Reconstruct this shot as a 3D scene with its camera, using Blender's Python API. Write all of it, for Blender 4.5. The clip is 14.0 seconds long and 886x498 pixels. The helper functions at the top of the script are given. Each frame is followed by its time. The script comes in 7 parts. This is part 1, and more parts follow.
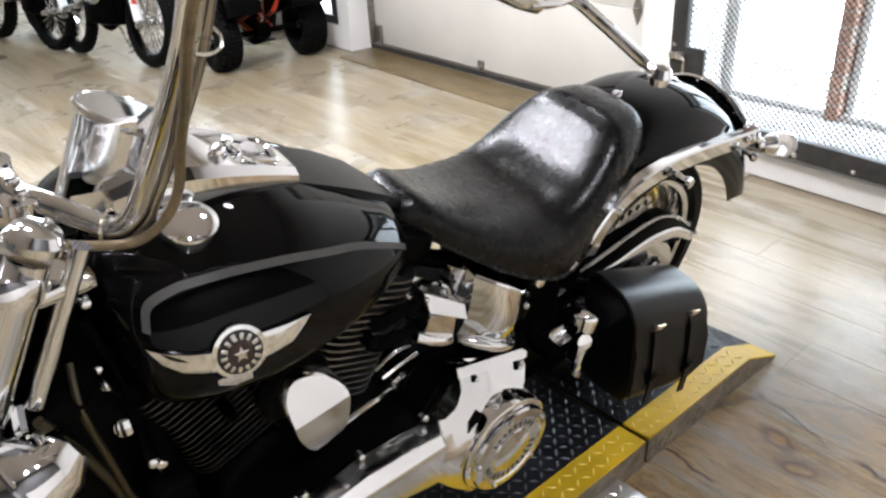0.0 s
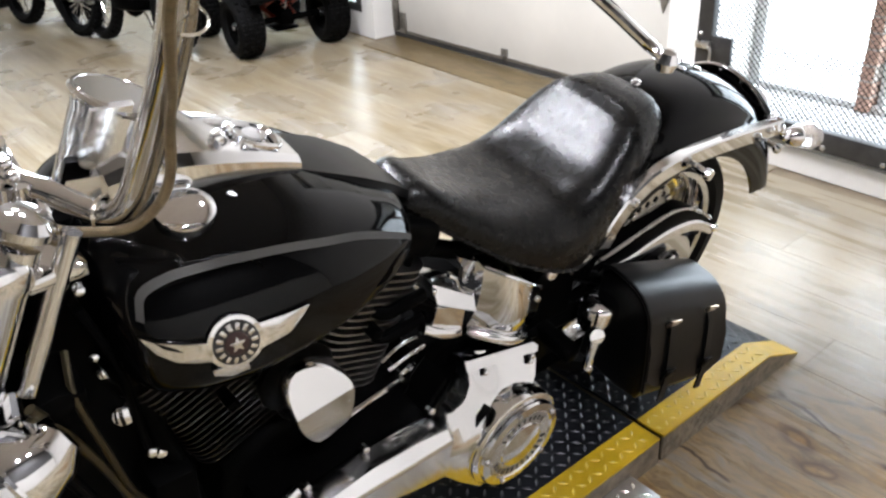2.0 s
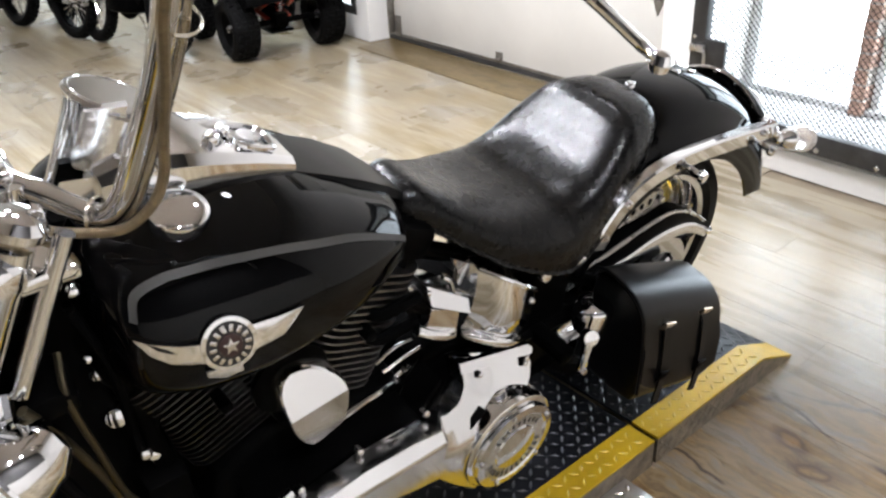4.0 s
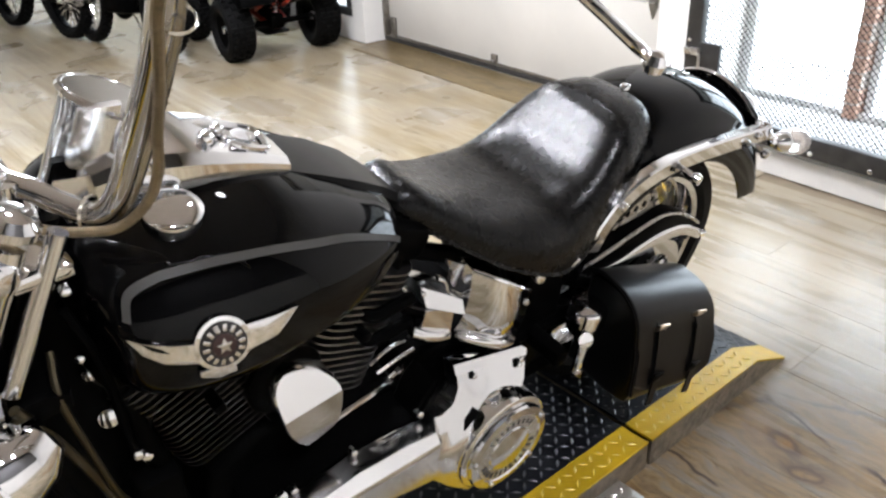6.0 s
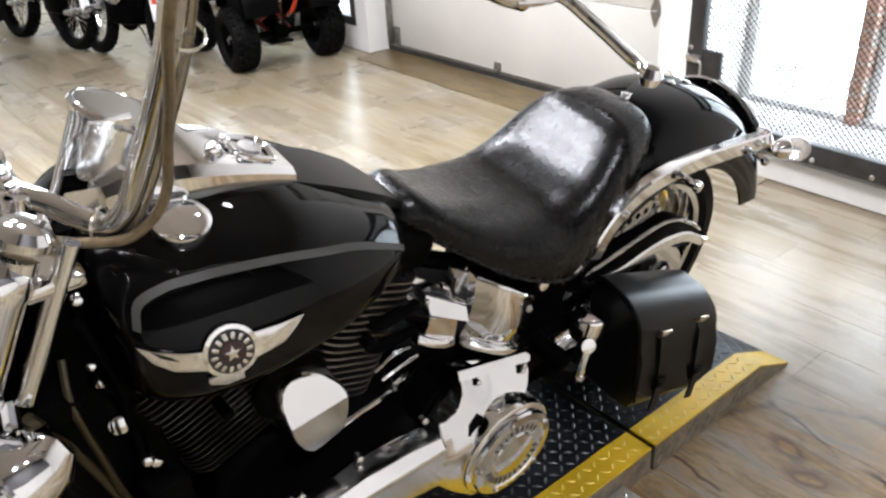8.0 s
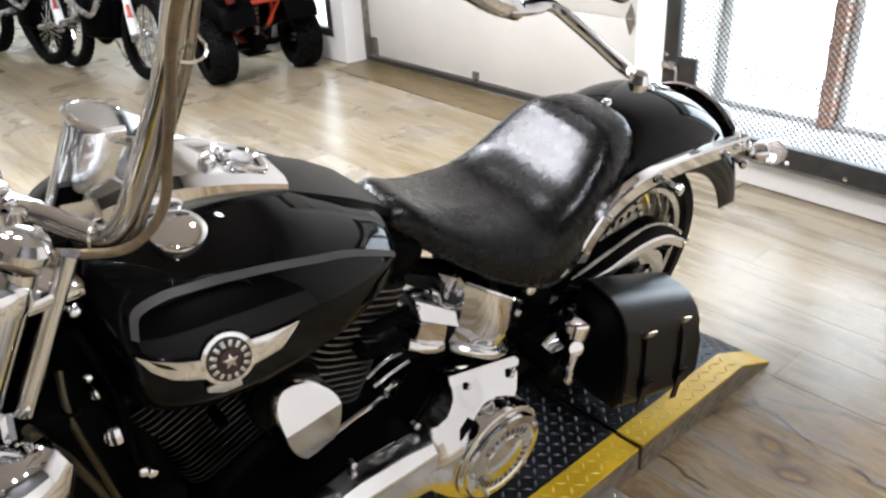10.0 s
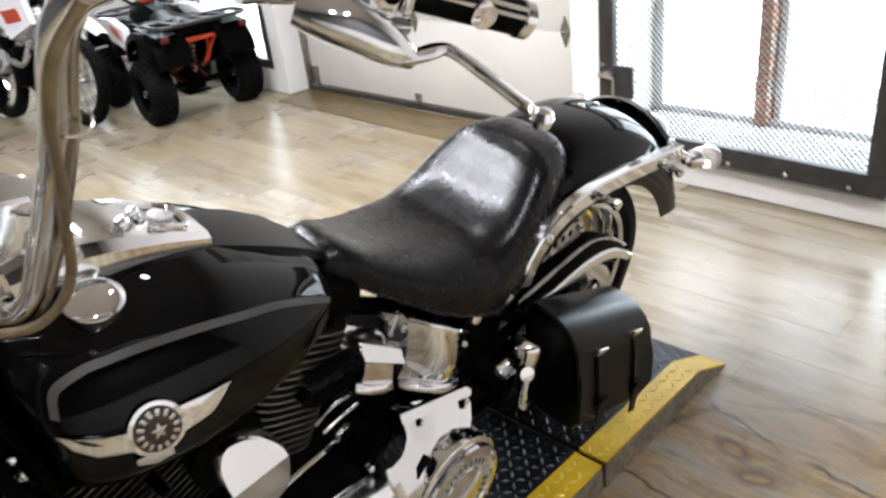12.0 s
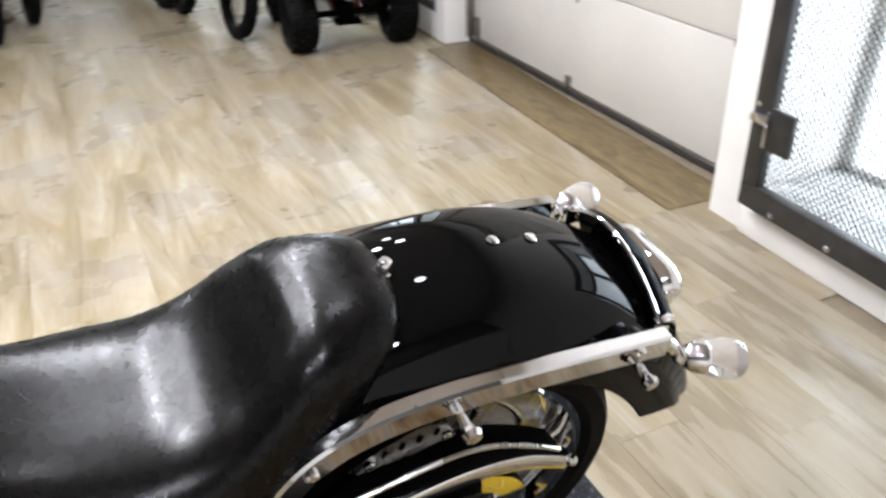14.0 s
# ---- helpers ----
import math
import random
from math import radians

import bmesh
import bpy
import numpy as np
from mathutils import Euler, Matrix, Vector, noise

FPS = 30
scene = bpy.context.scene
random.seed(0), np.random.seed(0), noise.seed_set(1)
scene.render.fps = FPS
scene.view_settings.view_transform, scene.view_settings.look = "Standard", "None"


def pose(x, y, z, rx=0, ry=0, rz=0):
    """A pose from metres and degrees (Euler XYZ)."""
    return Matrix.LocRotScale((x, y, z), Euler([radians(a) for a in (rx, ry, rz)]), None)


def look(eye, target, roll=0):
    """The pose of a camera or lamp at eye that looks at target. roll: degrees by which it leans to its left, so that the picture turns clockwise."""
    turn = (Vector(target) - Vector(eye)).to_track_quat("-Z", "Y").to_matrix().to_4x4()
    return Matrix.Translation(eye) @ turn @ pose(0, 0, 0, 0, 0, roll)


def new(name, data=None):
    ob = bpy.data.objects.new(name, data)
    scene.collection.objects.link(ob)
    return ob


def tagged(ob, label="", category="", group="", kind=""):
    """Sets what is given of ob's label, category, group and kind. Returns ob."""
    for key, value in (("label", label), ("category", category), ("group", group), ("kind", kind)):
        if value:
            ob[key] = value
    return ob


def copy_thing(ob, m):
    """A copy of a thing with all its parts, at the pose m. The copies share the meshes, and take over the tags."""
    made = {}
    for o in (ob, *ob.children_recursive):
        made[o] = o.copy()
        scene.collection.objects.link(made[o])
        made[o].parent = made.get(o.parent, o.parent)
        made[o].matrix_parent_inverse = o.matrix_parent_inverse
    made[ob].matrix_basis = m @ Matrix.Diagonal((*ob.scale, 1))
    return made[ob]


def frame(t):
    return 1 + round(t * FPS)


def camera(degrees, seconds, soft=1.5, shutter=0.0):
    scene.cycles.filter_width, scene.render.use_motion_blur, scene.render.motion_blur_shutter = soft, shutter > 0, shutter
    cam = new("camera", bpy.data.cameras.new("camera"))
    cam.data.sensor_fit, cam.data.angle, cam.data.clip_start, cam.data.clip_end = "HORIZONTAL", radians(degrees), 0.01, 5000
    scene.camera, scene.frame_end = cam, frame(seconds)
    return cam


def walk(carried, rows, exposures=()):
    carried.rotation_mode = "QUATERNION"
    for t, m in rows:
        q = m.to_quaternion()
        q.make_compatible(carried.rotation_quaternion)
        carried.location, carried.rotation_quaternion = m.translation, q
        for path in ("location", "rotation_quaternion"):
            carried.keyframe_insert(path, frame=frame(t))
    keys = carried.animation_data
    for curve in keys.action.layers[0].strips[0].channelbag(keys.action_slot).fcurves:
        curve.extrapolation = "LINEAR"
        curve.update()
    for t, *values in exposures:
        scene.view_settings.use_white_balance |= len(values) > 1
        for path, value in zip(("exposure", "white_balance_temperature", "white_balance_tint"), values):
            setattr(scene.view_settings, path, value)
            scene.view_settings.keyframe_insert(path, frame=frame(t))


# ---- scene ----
cam = camera(57.99, 14.0, soft=2.5, shutter=0.25)
# seconds, eye x y z, Euler x y z in degrees
PATH = [
    (0.0, -1.3348, -1.0022, 1.3923, 61.673, 2.775, -41.467),
    (0.5, -1.3059, -1.0012, 1.3815, 60.941, 3.651, -41.146),
    (1.0, -1.2939, -1.0079, 1.3811, 61.324, 3.273, -39.646),
    (1.5, -1.2978, -1.0054, 1.3797, 61.056, 3.035, -39.410),
    (2.0, -1.2970, -0.9997, 1.3786, 61.017, 2.939, -39.530),
    (2.5, -1.2948, -0.9963, 1.3772, 60.982, 2.756, -39.644),
    (3.0, -1.2955, -0.9977, 1.3770, 61.120, 2.789, -39.796),
    (5.5, -1.2971, -1.0023, 1.3768, 61.332, 2.491, -39.956),
    (6.0, -1.2970, -1.0014, 1.3750, 61.358, 2.390, -40.065),
    (6.5, -1.2995, -1.0030, 1.3780, 61.566, 2.531, -39.741),
    (7.0, -1.3003, -1.0068, 1.3792, 61.766, 2.740, -40.022),
    (7.5, -1.3032, -1.0134, 1.3825, 61.849, 2.807, -39.904),
    (10.0, -1.3310, -1.0180, 1.3893, 62.482, 3.050, -41.757),
    (10.5, -1.3693, -1.0220, 1.3985, 63.340, 3.043, -43.683),
    (11.0, -1.4090, -1.0318, 1.4141, 64.778, 4.140, -47.373),
    (11.2, -1.4250, -1.0410, 1.4220, 64.998, 5.078, -49.374),
    (11.5, -1.4358, -1.0348, 1.4222, 64.249, 3.861, -51.568),
    (11.8, -1.3710, -1.0240, 1.4100, 63.416, 4.653, -50.268),
    (12.0, -1.2757, -1.0271, 1.4050, 63.333, 6.104, -46.239),
    (12.3, -1.1176, -1.0532, 1.4117, 64.670, 4.063, -41.743),
    (12.5, -1.0393, -1.0506, 1.4232, 64.995, 4.452, -42.759),
    (12.8, -0.9130, -0.9980, 1.4130, 63.585, 3.400, -41.930),
    (13.0, -0.8149, -0.9554, 1.4096, 63.548, 1.519, -40.757),
    (13.2, -0.7290, -0.9150, 1.4190, 61.950, 0.700, -40.420),
    (13.5, -0.5830, -0.8522, 1.4118, 60.365, 1.786, -40.908),
    (14.0, -0.2910, -0.8201, 1.3897, 59.737, 1.180, -25.529),
]
walk(cam, [(t, pose(x, y, z, rx, ry, rz)) for t, x, y, z, rx, ry, rz in PATH],
     [(0.0, -0.80), (11.0, -0.80), (12.5, -0.90), (14.0, -0.97)])

# ---- world and light ----
world = bpy.data.worlds.new("world")
scene.world = world
world.use_nodes = True
wn = world.node_tree
sky = wn.nodes.new("ShaderNodeTexSky")
sky.sky_type, sky.sun_disc = "NISHITA", False
sky.sun_elevation, sky.sun_rotation = radians(40), radians(70)
wn.nodes["Background"].inputs["Strength"].default_value = 0.12
wn.links.new(sky.outputs[0], wn.nodes["Background"].inputs["Color"])

sun = new("sun", bpy.data.lights.new("sun", "SUN"))
sun.data.energy, sun.data.angle, sun.data.color = 0.8, radians(12), (1.0, 0.95, 0.88)
sun.matrix_world = look((20, 6, 16), (0, 0, 0))


def area_light(name, place, target, w, h, watts, colour, shape="RECTANGLE"):
    lamp = new(name, bpy.data.lights.new(name, "AREA"))
    lamp.data.shape, lamp.data.size, lamp.data.size_y = shape, w, h
    lamp.data.energy, lamp.data.color = watts, colour
    lamp.matrix_world = look(place, target)
    return lamp


# round lamps under the ceiling, unseen, placed for seat and fender highlights: x, y, watts
LAMPS = [(-1.60, 1.50, 50), (-1.15, 0.90, 105), (-1.05, 1.95, 75), (-0.60, 1.30, 105), (-0.05, 1.70, 95), (0.30, 2.25, 50),
         (0.69, 3.06, 14), (0.72, 2.33, 20), (0.43, 0.56, 14),
         # fill lamps, added to brighten the back wall and the far end
         (-1.20, -1.90, 70), (-0.40, -1.90, 70), (-2.6, 4.6, 95), (-3.2, 1.7, 25), (-3.2, 6.8, 45)]
for lx, ly, watts in LAMPS:
    area_light("ceiling_lamp_light", (lx, ly, 3.03), (lx, ly, 0.0), 0.165, 0.165, watts, (0.935, 0.945, 1.03), "DISK")

# ---- materials ----
def mat(name, base, rough=0.5, metal=0.0, coat=0.0, spec=0.5):
    m = bpy.data.materials.new(name)
    m.use_nodes = True
    b = m.node_tree.nodes["Principled BSDF"]
    b.inputs["Base Color"].default_value = (*base, 1)
    b.inputs["Roughness"].default_value, b.inputs["Metallic"].default_value = rough, metal
    b.inputs["Coat Weight"].default_value, b.inputs["Coat Roughness"].default_value = coat, 0.03
    b.inputs["Specular IOR Level"].default_value = spec
    return m


def node(m, kind, **values):
    n = m.node_tree.nodes.new(kind)
    for key, value in values.items():
        n.inputs[key.replace("_", " ")].default_value = value
    return n


def link(m, a, ai, b, bi):
    m.node_tree.links.new(a.outputs[ai], b.inputs[bi])


def bsdf(m):
    return m.node_tree.nodes["Principled BSDF"]


def ramp(m, stops):
    r = m.node_tree.nodes.new("ShaderNodeValToRGB")
    while len(r.color_ramp.elements) < len(stops):
        r.color_ramp.elements.new(0.5)
    for e, (at, c) in zip(r.color_ramp.elements, stops):
        e.position, e.color = at, (*c, 1)
    return r


def mixc(m, mode="MIX", fac=0.5):
    x = m.node_tree.nodes.new("ShaderNodeMix")
    x.data_type, x.blend_type = "RGBA", mode
    x.inputs[0].default_value = fac
    return x  # inputs 0 fac, 6 A, 7 B; output 2


def bump(m, src, out, strength, distance=0.01):
    b = node(m, "ShaderNodeBump", Strength=strength, Distance=distance)
    link(m, src, out, b, "Height")
    link(m, b, 0, bsdf(m), "Normal")
    return b


def varied(name, base, rough, scale, amount=0.25, rough_span=0.12, bump_by=0.0, metal=0.0, coat=0.0, detail=6.0, fine=0.0):
    """A surface whose colour and gloss wander at two scales."""
    m = mat(name, base, rough, metal, coat)
    tc = node(m, "ShaderNodeTexCoord")
    n1 = node(m, "ShaderNodeTexNoise", Scale=scale, Detail=detail, Roughness=0.6)
    n2 = node(m, "ShaderNodeTexNoise", Scale=scale * 9, Detail=3.0)
    link(m, tc, "Object", n1, "Vector"), link(m, tc, "Object", n2, "Vector")
    lo, hi = [max(0.0, c * (1 - amount)) for c in base], [min(1.0, c * (1 + amount)) for c in base]
    r = ramp(m, [(0.3, lo), (0.7, hi)])
    link(m, n1, 0, r, 0)
    link(m, r, 0, bsdf(m), "Base Color")
    mr = node(m, "ShaderNodeMapRange", To_Min=max(0.02, rough - rough_span), To_Max=min(1.0, rough + rough_span))
    link(m, n2, 0, mr, "Value")
    link(m, mr, 0, bsdf(m), "Roughness")
    if bump_by:
        bump(m, n2, 0, bump_by, fine or 0.002)
    return m


def chrome_material(name, tint, rough):
    m = mat(name, tint, rough, 1.0)
    tc = node(m, "ShaderNodeTexCoord")
    n = node(m, "ShaderNodeTexNoise", Scale=14.0, Detail=4.0)
    link(m, tc, "Object", n, "Vector")
    mr = node(m, "ShaderNodeMapRange", From_Min=0.4, From_Max=0.75, To_Min=rough, To_Max=rough + 0.07)
    link(m, n, 0, mr, "Value")
    link(m, mr, 0, bsdf(m), "Roughness")
    return m


CHROME = chrome_material("chrome", (0.86, 0.86, 0.87), 0.03)
CHROME_SOFT = chrome_material("handled_chrome", (0.84, 0.84, 0.85), 0.10)
SATIN = chrome_material("satin_metal", (0.62, 0.61, 0.6), 0.25)
STEEL_BRAID = chrome_material("braided_sleeve", (0.6, 0.55, 0.47), 0.22)
BRAID_TAN = varied("tan_braid", (0.26, 0.20, 0.12), 0.35, 60, 0.3, 0.1, 0.2, 0.5)
BRAID_DARK = chrome_material("dark_braid", (0.085, 0.072, 0.045), 0.4)
PAINT = mat("black_paint", (0.0016, 0.0016, 0.0017), 0.3, 0.0, 0.6, 0.0)
bsdf(PAINT).inputs["Coat IOR"].default_value = 1.37
HOSE = varied("rubber_hose", (0.0016, 0.0016, 0.0016), 0.5, 30, 0.3)
SATIN_BLACK = varied("satin_black", (0.0016, 0.0016, 0.0016), 0.34, 20, 0.3, 0.08, 0.1)
ENGINE_BLACK = varied("engine_black", (0.0014, 0.0014, 0.0014), 0.42, 30, 0.3, 0.1, 0.3)
for quiet in (ENGINE_BLACK, SATIN_BLACK, HOSE):
    bsdf(quiet).inputs["Specular IOR Level"].default_value = 0.02
# fin metal: darker on the front cylinder, paler on the rear one
FIN_DARK = varied("dark_fin", (0.06, 0.058, 0.056), 0.4, 40, 0.3, 0.1, 0.0, 1.0)
FIN_PALE = varied("pale_fin", (0.20, 0.196, 0.19), 0.38, 40, 0.3, 0.1, 0.0, 1.0)
RUBBER = varied("tyre_rubber", (0.0035, 0.0035, 0.0035), 0.62, 18, 0.35, 0.1, 0.25)
GRIP_RUBBER = varied("grip_rubber", (0.0016, 0.0016, 0.0016), 0.7, 40, 0.3, 0.1, 0.3)
bsdf(GRIP_RUBBER).inputs["Specular IOR Level"].default_value = 0.06
bsdf(RUBBER).inputs["Specular IOR Level"].default_value = 0.08
STRIPE = mat("grey_pinstripe", (0.066, 0.064, 0.060), 0.5, 0.0, 0.0, 0.12)
PLAIN_BLACK = varied("black_inlay", (0.012, 0.011, 0.011), 0.4, 60, 0.3)
RED_INLAY = mat("dark_red_inlay", (0.045, 0.024, 0.022), 0.3, 0.3)
BUCKLE = chrome_material("buckle_metal", (0.62, 0.52, 0.4), 0.28)
LAMP_GLASS = mat("clear_lens", (0.88, 0.83, 0.80), 0.12, 0.0, 0.5)
bsdf(LAMP_GLASS).inputs["Transmission Weight"].default_value = 0.75
GAUGE_GLASS = mat("gauge_glass", (0.07, 0.07, 0.068), 0.1, 0.0, 1.0)
AMBER = mat("amber_lens", (0.55, 0.17, 0.02), 0.1, 0.0, 0.5)


def leather_material(name, base, rough, grain, strength):
    m = varied(name, base, rough, 5, 0.15, 0.02)
    tc = node(m, "ShaderNodeTexCoord")
    v = node(m, "ShaderNodeTexNoise", Scale=grain, Detail=2.0)
    n = node(m, "ShaderNodeTexNoise", Scale=26.0, Detail=2.0)
    link(m, tc, "Object", v, "Vector"), link(m, tc, "Object", n, "Vector")
    a = node(m, "ShaderNodeMath")
    a.operation = "ADD"
    link(m, v, 0, a, 0), link(m, n, 0, a, 1)
    bump(m, a, 0, strength, 0.0012)
    return m


SEAT_LEATHER = leather_material("seat_leather", (0.0018, 0.0017, 0.0016), 0.21, 170.0, 0.012)
bsdf(SEAT_LEATHER).inputs["Specular IOR Level"].default_value = 0.24
# sat-on leather: shine broken up by duller, creased spots
tc = node(SEAT_LEATHER, "ShaderNodeTexCoord")
rub = node(SEAT_LEATHER, "ShaderNodeTexNoise", Scale=60.0, Detail=3.0, Roughness=0.5)
span = node(SEAT_LEATHER, "ShaderNodeMapRange", From_Min=0.35, From_Max=0.65, To_Min=0.265, To_Max=0.285)
link(SEAT_LEATHER, tc, "Object", rub, "Vector"), link(SEAT_LEATHER, rub, 0, span, "Value"), link(SEAT_LEATHER, span, 0, bsdf(SEAT_LEATHER), "Roughness")
BAG_LEATHER = leather_material("bag_leather", (0.002, 0.002, 0.0021), 0.3, 200.0, 0.12)
bsdf(BAG_LEATHER).inputs["Specular IOR Level"].default_value = 0.12

WALL_PAINT = varied("wall_paint", (0.74, 0.725, 0.69), 0.6, 1.6, 0.05, 0.08, 0.12)
TRIM_PAINT = varied("white_trim_paint", (0.78, 0.76, 0.72), 0.4, 4, 0.06, 0.1, 0.08)
CEILING_PAINT = varied("ceiling_paint", (0.52, 0.475, 0.44), 0.8, 3, 0.05, 0.05)
SHOP_PAINT = varied("shop_paint", (0.075, 0.073, 0.072), 0.7, 1.6, 0.1, 0.08, 0.1)
DOOR_PAINT = varied("garage_door_paint", (0.58, 0.56, 0.51), 0.42, 2.2, 0.05, 0.1, 0.15)
GALVANISED = varied("galvanised_steel", (0.30, 0.285, 0.26), 0.42, 30, 0.25, 0.12, 0.05, 0.9)
SEAL_RUBBER = varied("door_seal", (0.03, 0.028, 0.026), 0.6, 12, 0.4)
GATE_STEEL = varied("gate_black_steel", (0.022, 0.021, 0.02), 0.42, 14, 0.5, 0.15, 0.25)
MESH_STEEL = varied("expanded_mesh_steel", (0.010, 0.0085, 0.0075), 0.7, 14, 0.4)
bsdf(MESH_STEEL).inputs["Specular IOR Level"].default_value = 0.05
CONCRETE = varied("concrete_sill", (0.46, 0.455, 0.445), 0.85, 9, 0.3, 0.1, 0.3)
BRICK = varied("brick_pier", (0.40, 0.245, 0.185), 0.85, 30, 0.35, 0.1, 0.4)
MORTAR = varied("mortar", (0.40, 0.35, 0.31), 0.9, 30, 0.2, 0.05, 0.3)
ALU_FRAME = varied("window_frame", (0.7, 0.7, 0.69), 0.4, 8, 0.06, 0.1)


def glow(name, colour, strength):
    m = bpy.data.materials.new(name)
    m.use_nodes = True
    nt = m.node_tree
    nt.nodes.clear()
    e, o = nt.nodes.new("ShaderNodeEmission"), nt.nodes.new("ShaderNodeOutputMaterial")
    e.inputs[0].default_value, e.inputs[1].default_value = (*colour, 1), strength
    nt.links.new(e.outputs[0], o.inputs[0])
    return m


OUTDOORS = glow("bright_outdoors", (0.78, 0.89, 1.0), 24.0)
BULB_GLOW = glow("lamp_bulb_glow", (1.0, 0.93, 0.84), 8.0)


def floor_material(name, tint=1.0, soft=1.0, low=0.5, high=0.6, knots=4.2, ring=0.45, sheen=0.4):
    """Oak-look vinyl boards, their grain along y."""
    m = mat(name, (0.5, 0.4, 0.26), 0.3)
    tc = node(m, "ShaderNodeTexCoord")
    oi = node(m, "ShaderNodeObjectInfo")
    gi = node(m, "ShaderNodeNewGeometry")
    shift = node(m, "ShaderNodeVectorMath")
    shift.operation = "MULTIPLY_ADD"
    rnd = node(m, "ShaderNodeCombineXYZ")
    link(m, oi, "Random", rnd, 0), link(m, oi, "Random", rnd, 1), link(m, gi, "Random Per Island", rnd, 2)
    link(m, rnd, 0, shift, 0)
    shift.inputs[1].default_value = (31.0, 57.0, 41.0)
    link(m, gi, "Position", shift, 2)
    mp = node(m, "ShaderNodeMapping")
    mp.inputs["Scale"].default_value = (1.0, 0.13, 1.0)
    link(m, shift, 0, mp, 0)
    broad = node(m, "ShaderNodeTexNoise", Scale=7.0, Detail=6.0, Roughness=0.65, Distortion=1.2)
    fine = node(m, "ShaderNodeTexNoise", Scale=70.0, Detail=5.0, Roughness=0.7)
    link(m, mp, 0, broad, "Vector"), link(m, mp, 0, fine, "Vector")
    patch = node(m, "ShaderNodeTexNoise", Scale=2.6, Detail=5.0)
    link(m, gi, "Position", patch, "Vector")
    a = ramp(m, [(0.27, (0.128 * tint, 0.096 * tint, 0.054 * tint)), (0.41, (0.222 * tint, 0.178 * tint, 0.104 * tint)), (0.54, (0.318 * tint, 0.270 * tint, 0.192 * tint)), (0.70, (0.44 * tint, 0.41 * tint, 0.340 * tint))])
    even = node(m, "ShaderNodeMapRange", From_Min=0.0, From_Max=1.0, To_Min=0.52 - 0.52 * soft, To_Max=0.52 + 0.48 * soft)
    link(m, broad, 0, even, "Value"), link(m, even, 0, a, 0)
    b = ramp(m, [(0.3, (0.62, 0.58, 0.52)), (0.62, (1.0, 1.0, 1.0))])
    link(m, fine, 0, b, 0)
    mul = mixc(m, "MULTIPLY", 0.4 * soft)
    link(m, a, 0, mul, 6), link(m, b, 0, mul, 7)
    tone = ramp(m, [(0.0, (0.985, 0.985, 0.985)), (1.0, (1.015, 1.015, 1.015))])
    one = node(m, "ShaderNodeMath")
    one.operation = "FRACT"
    two = node(m, "ShaderNodeMath")
    two.operation = "ADD"
    link(m, oi, "Random", two, 0), link(m, gi, "Random Per Island", two, 1), link(m, two, 0, one, 0), link(m, one, 0, tone, 0)
    mul2 = mixc(m, "MULTIPLY", 1.0)
    link(m, mul, 2, mul2, 6), link(m, tone, 0, mul2, 7)
    # rustic knots and checks: stretched cells with dark hearts
    kmap = node(m, "ShaderNodeMapping")
    kmap.inputs["Scale"].default_value = (1.0, 0.26, 1.0)
    link(m, shift, 0, kmap, 0)
    kbend = node(m, "ShaderNodeTexNoise", Scale=11.0, Detail=3.0)
    link(m, kmap, 0, kbend, "Vector")
    kadd = node(m, "ShaderNodeVectorMath")
    kadd.operation = "MULTIPLY_ADD"
    kadd.inputs[1].default_value = (0.13, 0.13, 0.13)
    link(m, kbend, 1, kadd, 0), link(m, kmap, 0, kadd, 2)
    knot = node(m, "ShaderNodeTexVoronoi", Scale=knots)
    link(m, kadd, 0, knot, "Vector")
    rings = node(m, "ShaderNodeMath")
    rings.operation = "SINE"
    far = node(m, "ShaderNodeMath")
    far.operation = "MULTIPLY"
    far.inputs[1].default_value = 60.0
    link(m, knot, 0, far, 0), link(m, far, 0, rings, 0)
    ringtone = ramp(m, [(0.0, (ring, ring * 0.87, ring * 0.74)), (0.35, (1.0, 1.0, 1.0))])
    link(m, rings, 0, ringtone, 0)
    near = ramp(m, [(0.14, (1.0, 1.0, 1.0)), (0.40, (0.0, 0.0, 0.0))])
    link(m, knot, 0, near, 0)
    heart = ramp(m, [(0.03, (0.16, 0.12, 0.08)), (0.085, (1.0, 1.0, 1.0))])
    link(m, knot, 0, heart, 0)
    where = node(m, "ShaderNodeTexNoise", Scale=1.3, Detail=1.0)
    link(m, shift, 0, where, "Vector")
    pick = ramp(m, [(low, (0.0, 0.0, 0.0)), (high, (1.0, 1.0, 1.0))])
    link(m, where, 0, pick, 0)
    amount = mixc(m, "MULTIPLY", 1.0)
    link(m, near, 0, amount, 6), link(m, pick, 0, amount, 7)
    mul3 = mixc(m, "MULTIPLY", 1.0)
    link(m, amount, 2, mul3, 0), link(m, mul2, 2, mul3, 6), link(m, ringtone, 0, mul3, 7)
    mul4 = mixc(m, "MULTIPLY", 0.12 * soft)
    link(m, mul3, 2, mul4, 6), link(m, heart, 0, mul4, 7)
    # thin dark checks along the grain
    cmap = node(m, "ShaderNodeMapping")
    cmap.inputs["Scale"].default_value = (1.0, 0.10, 1.0)
    link(m, shift, 0, cmap, 0)
    crack = node(m, "ShaderNodeTexNoise", Scale=26.0, Detail=3.0, Distortion=1.5)
    link(m, cmap, 0, crack, "Vector")
    cr = ramp(m, [(0.29, (0.34, 0.28, 0.22)), (0.35, (1.0, 1.0, 1.0))])
    link(m, crack, 0, cr, 0)
    mul5 = mixc(m, "MULTIPLY", 0.7 * soft)
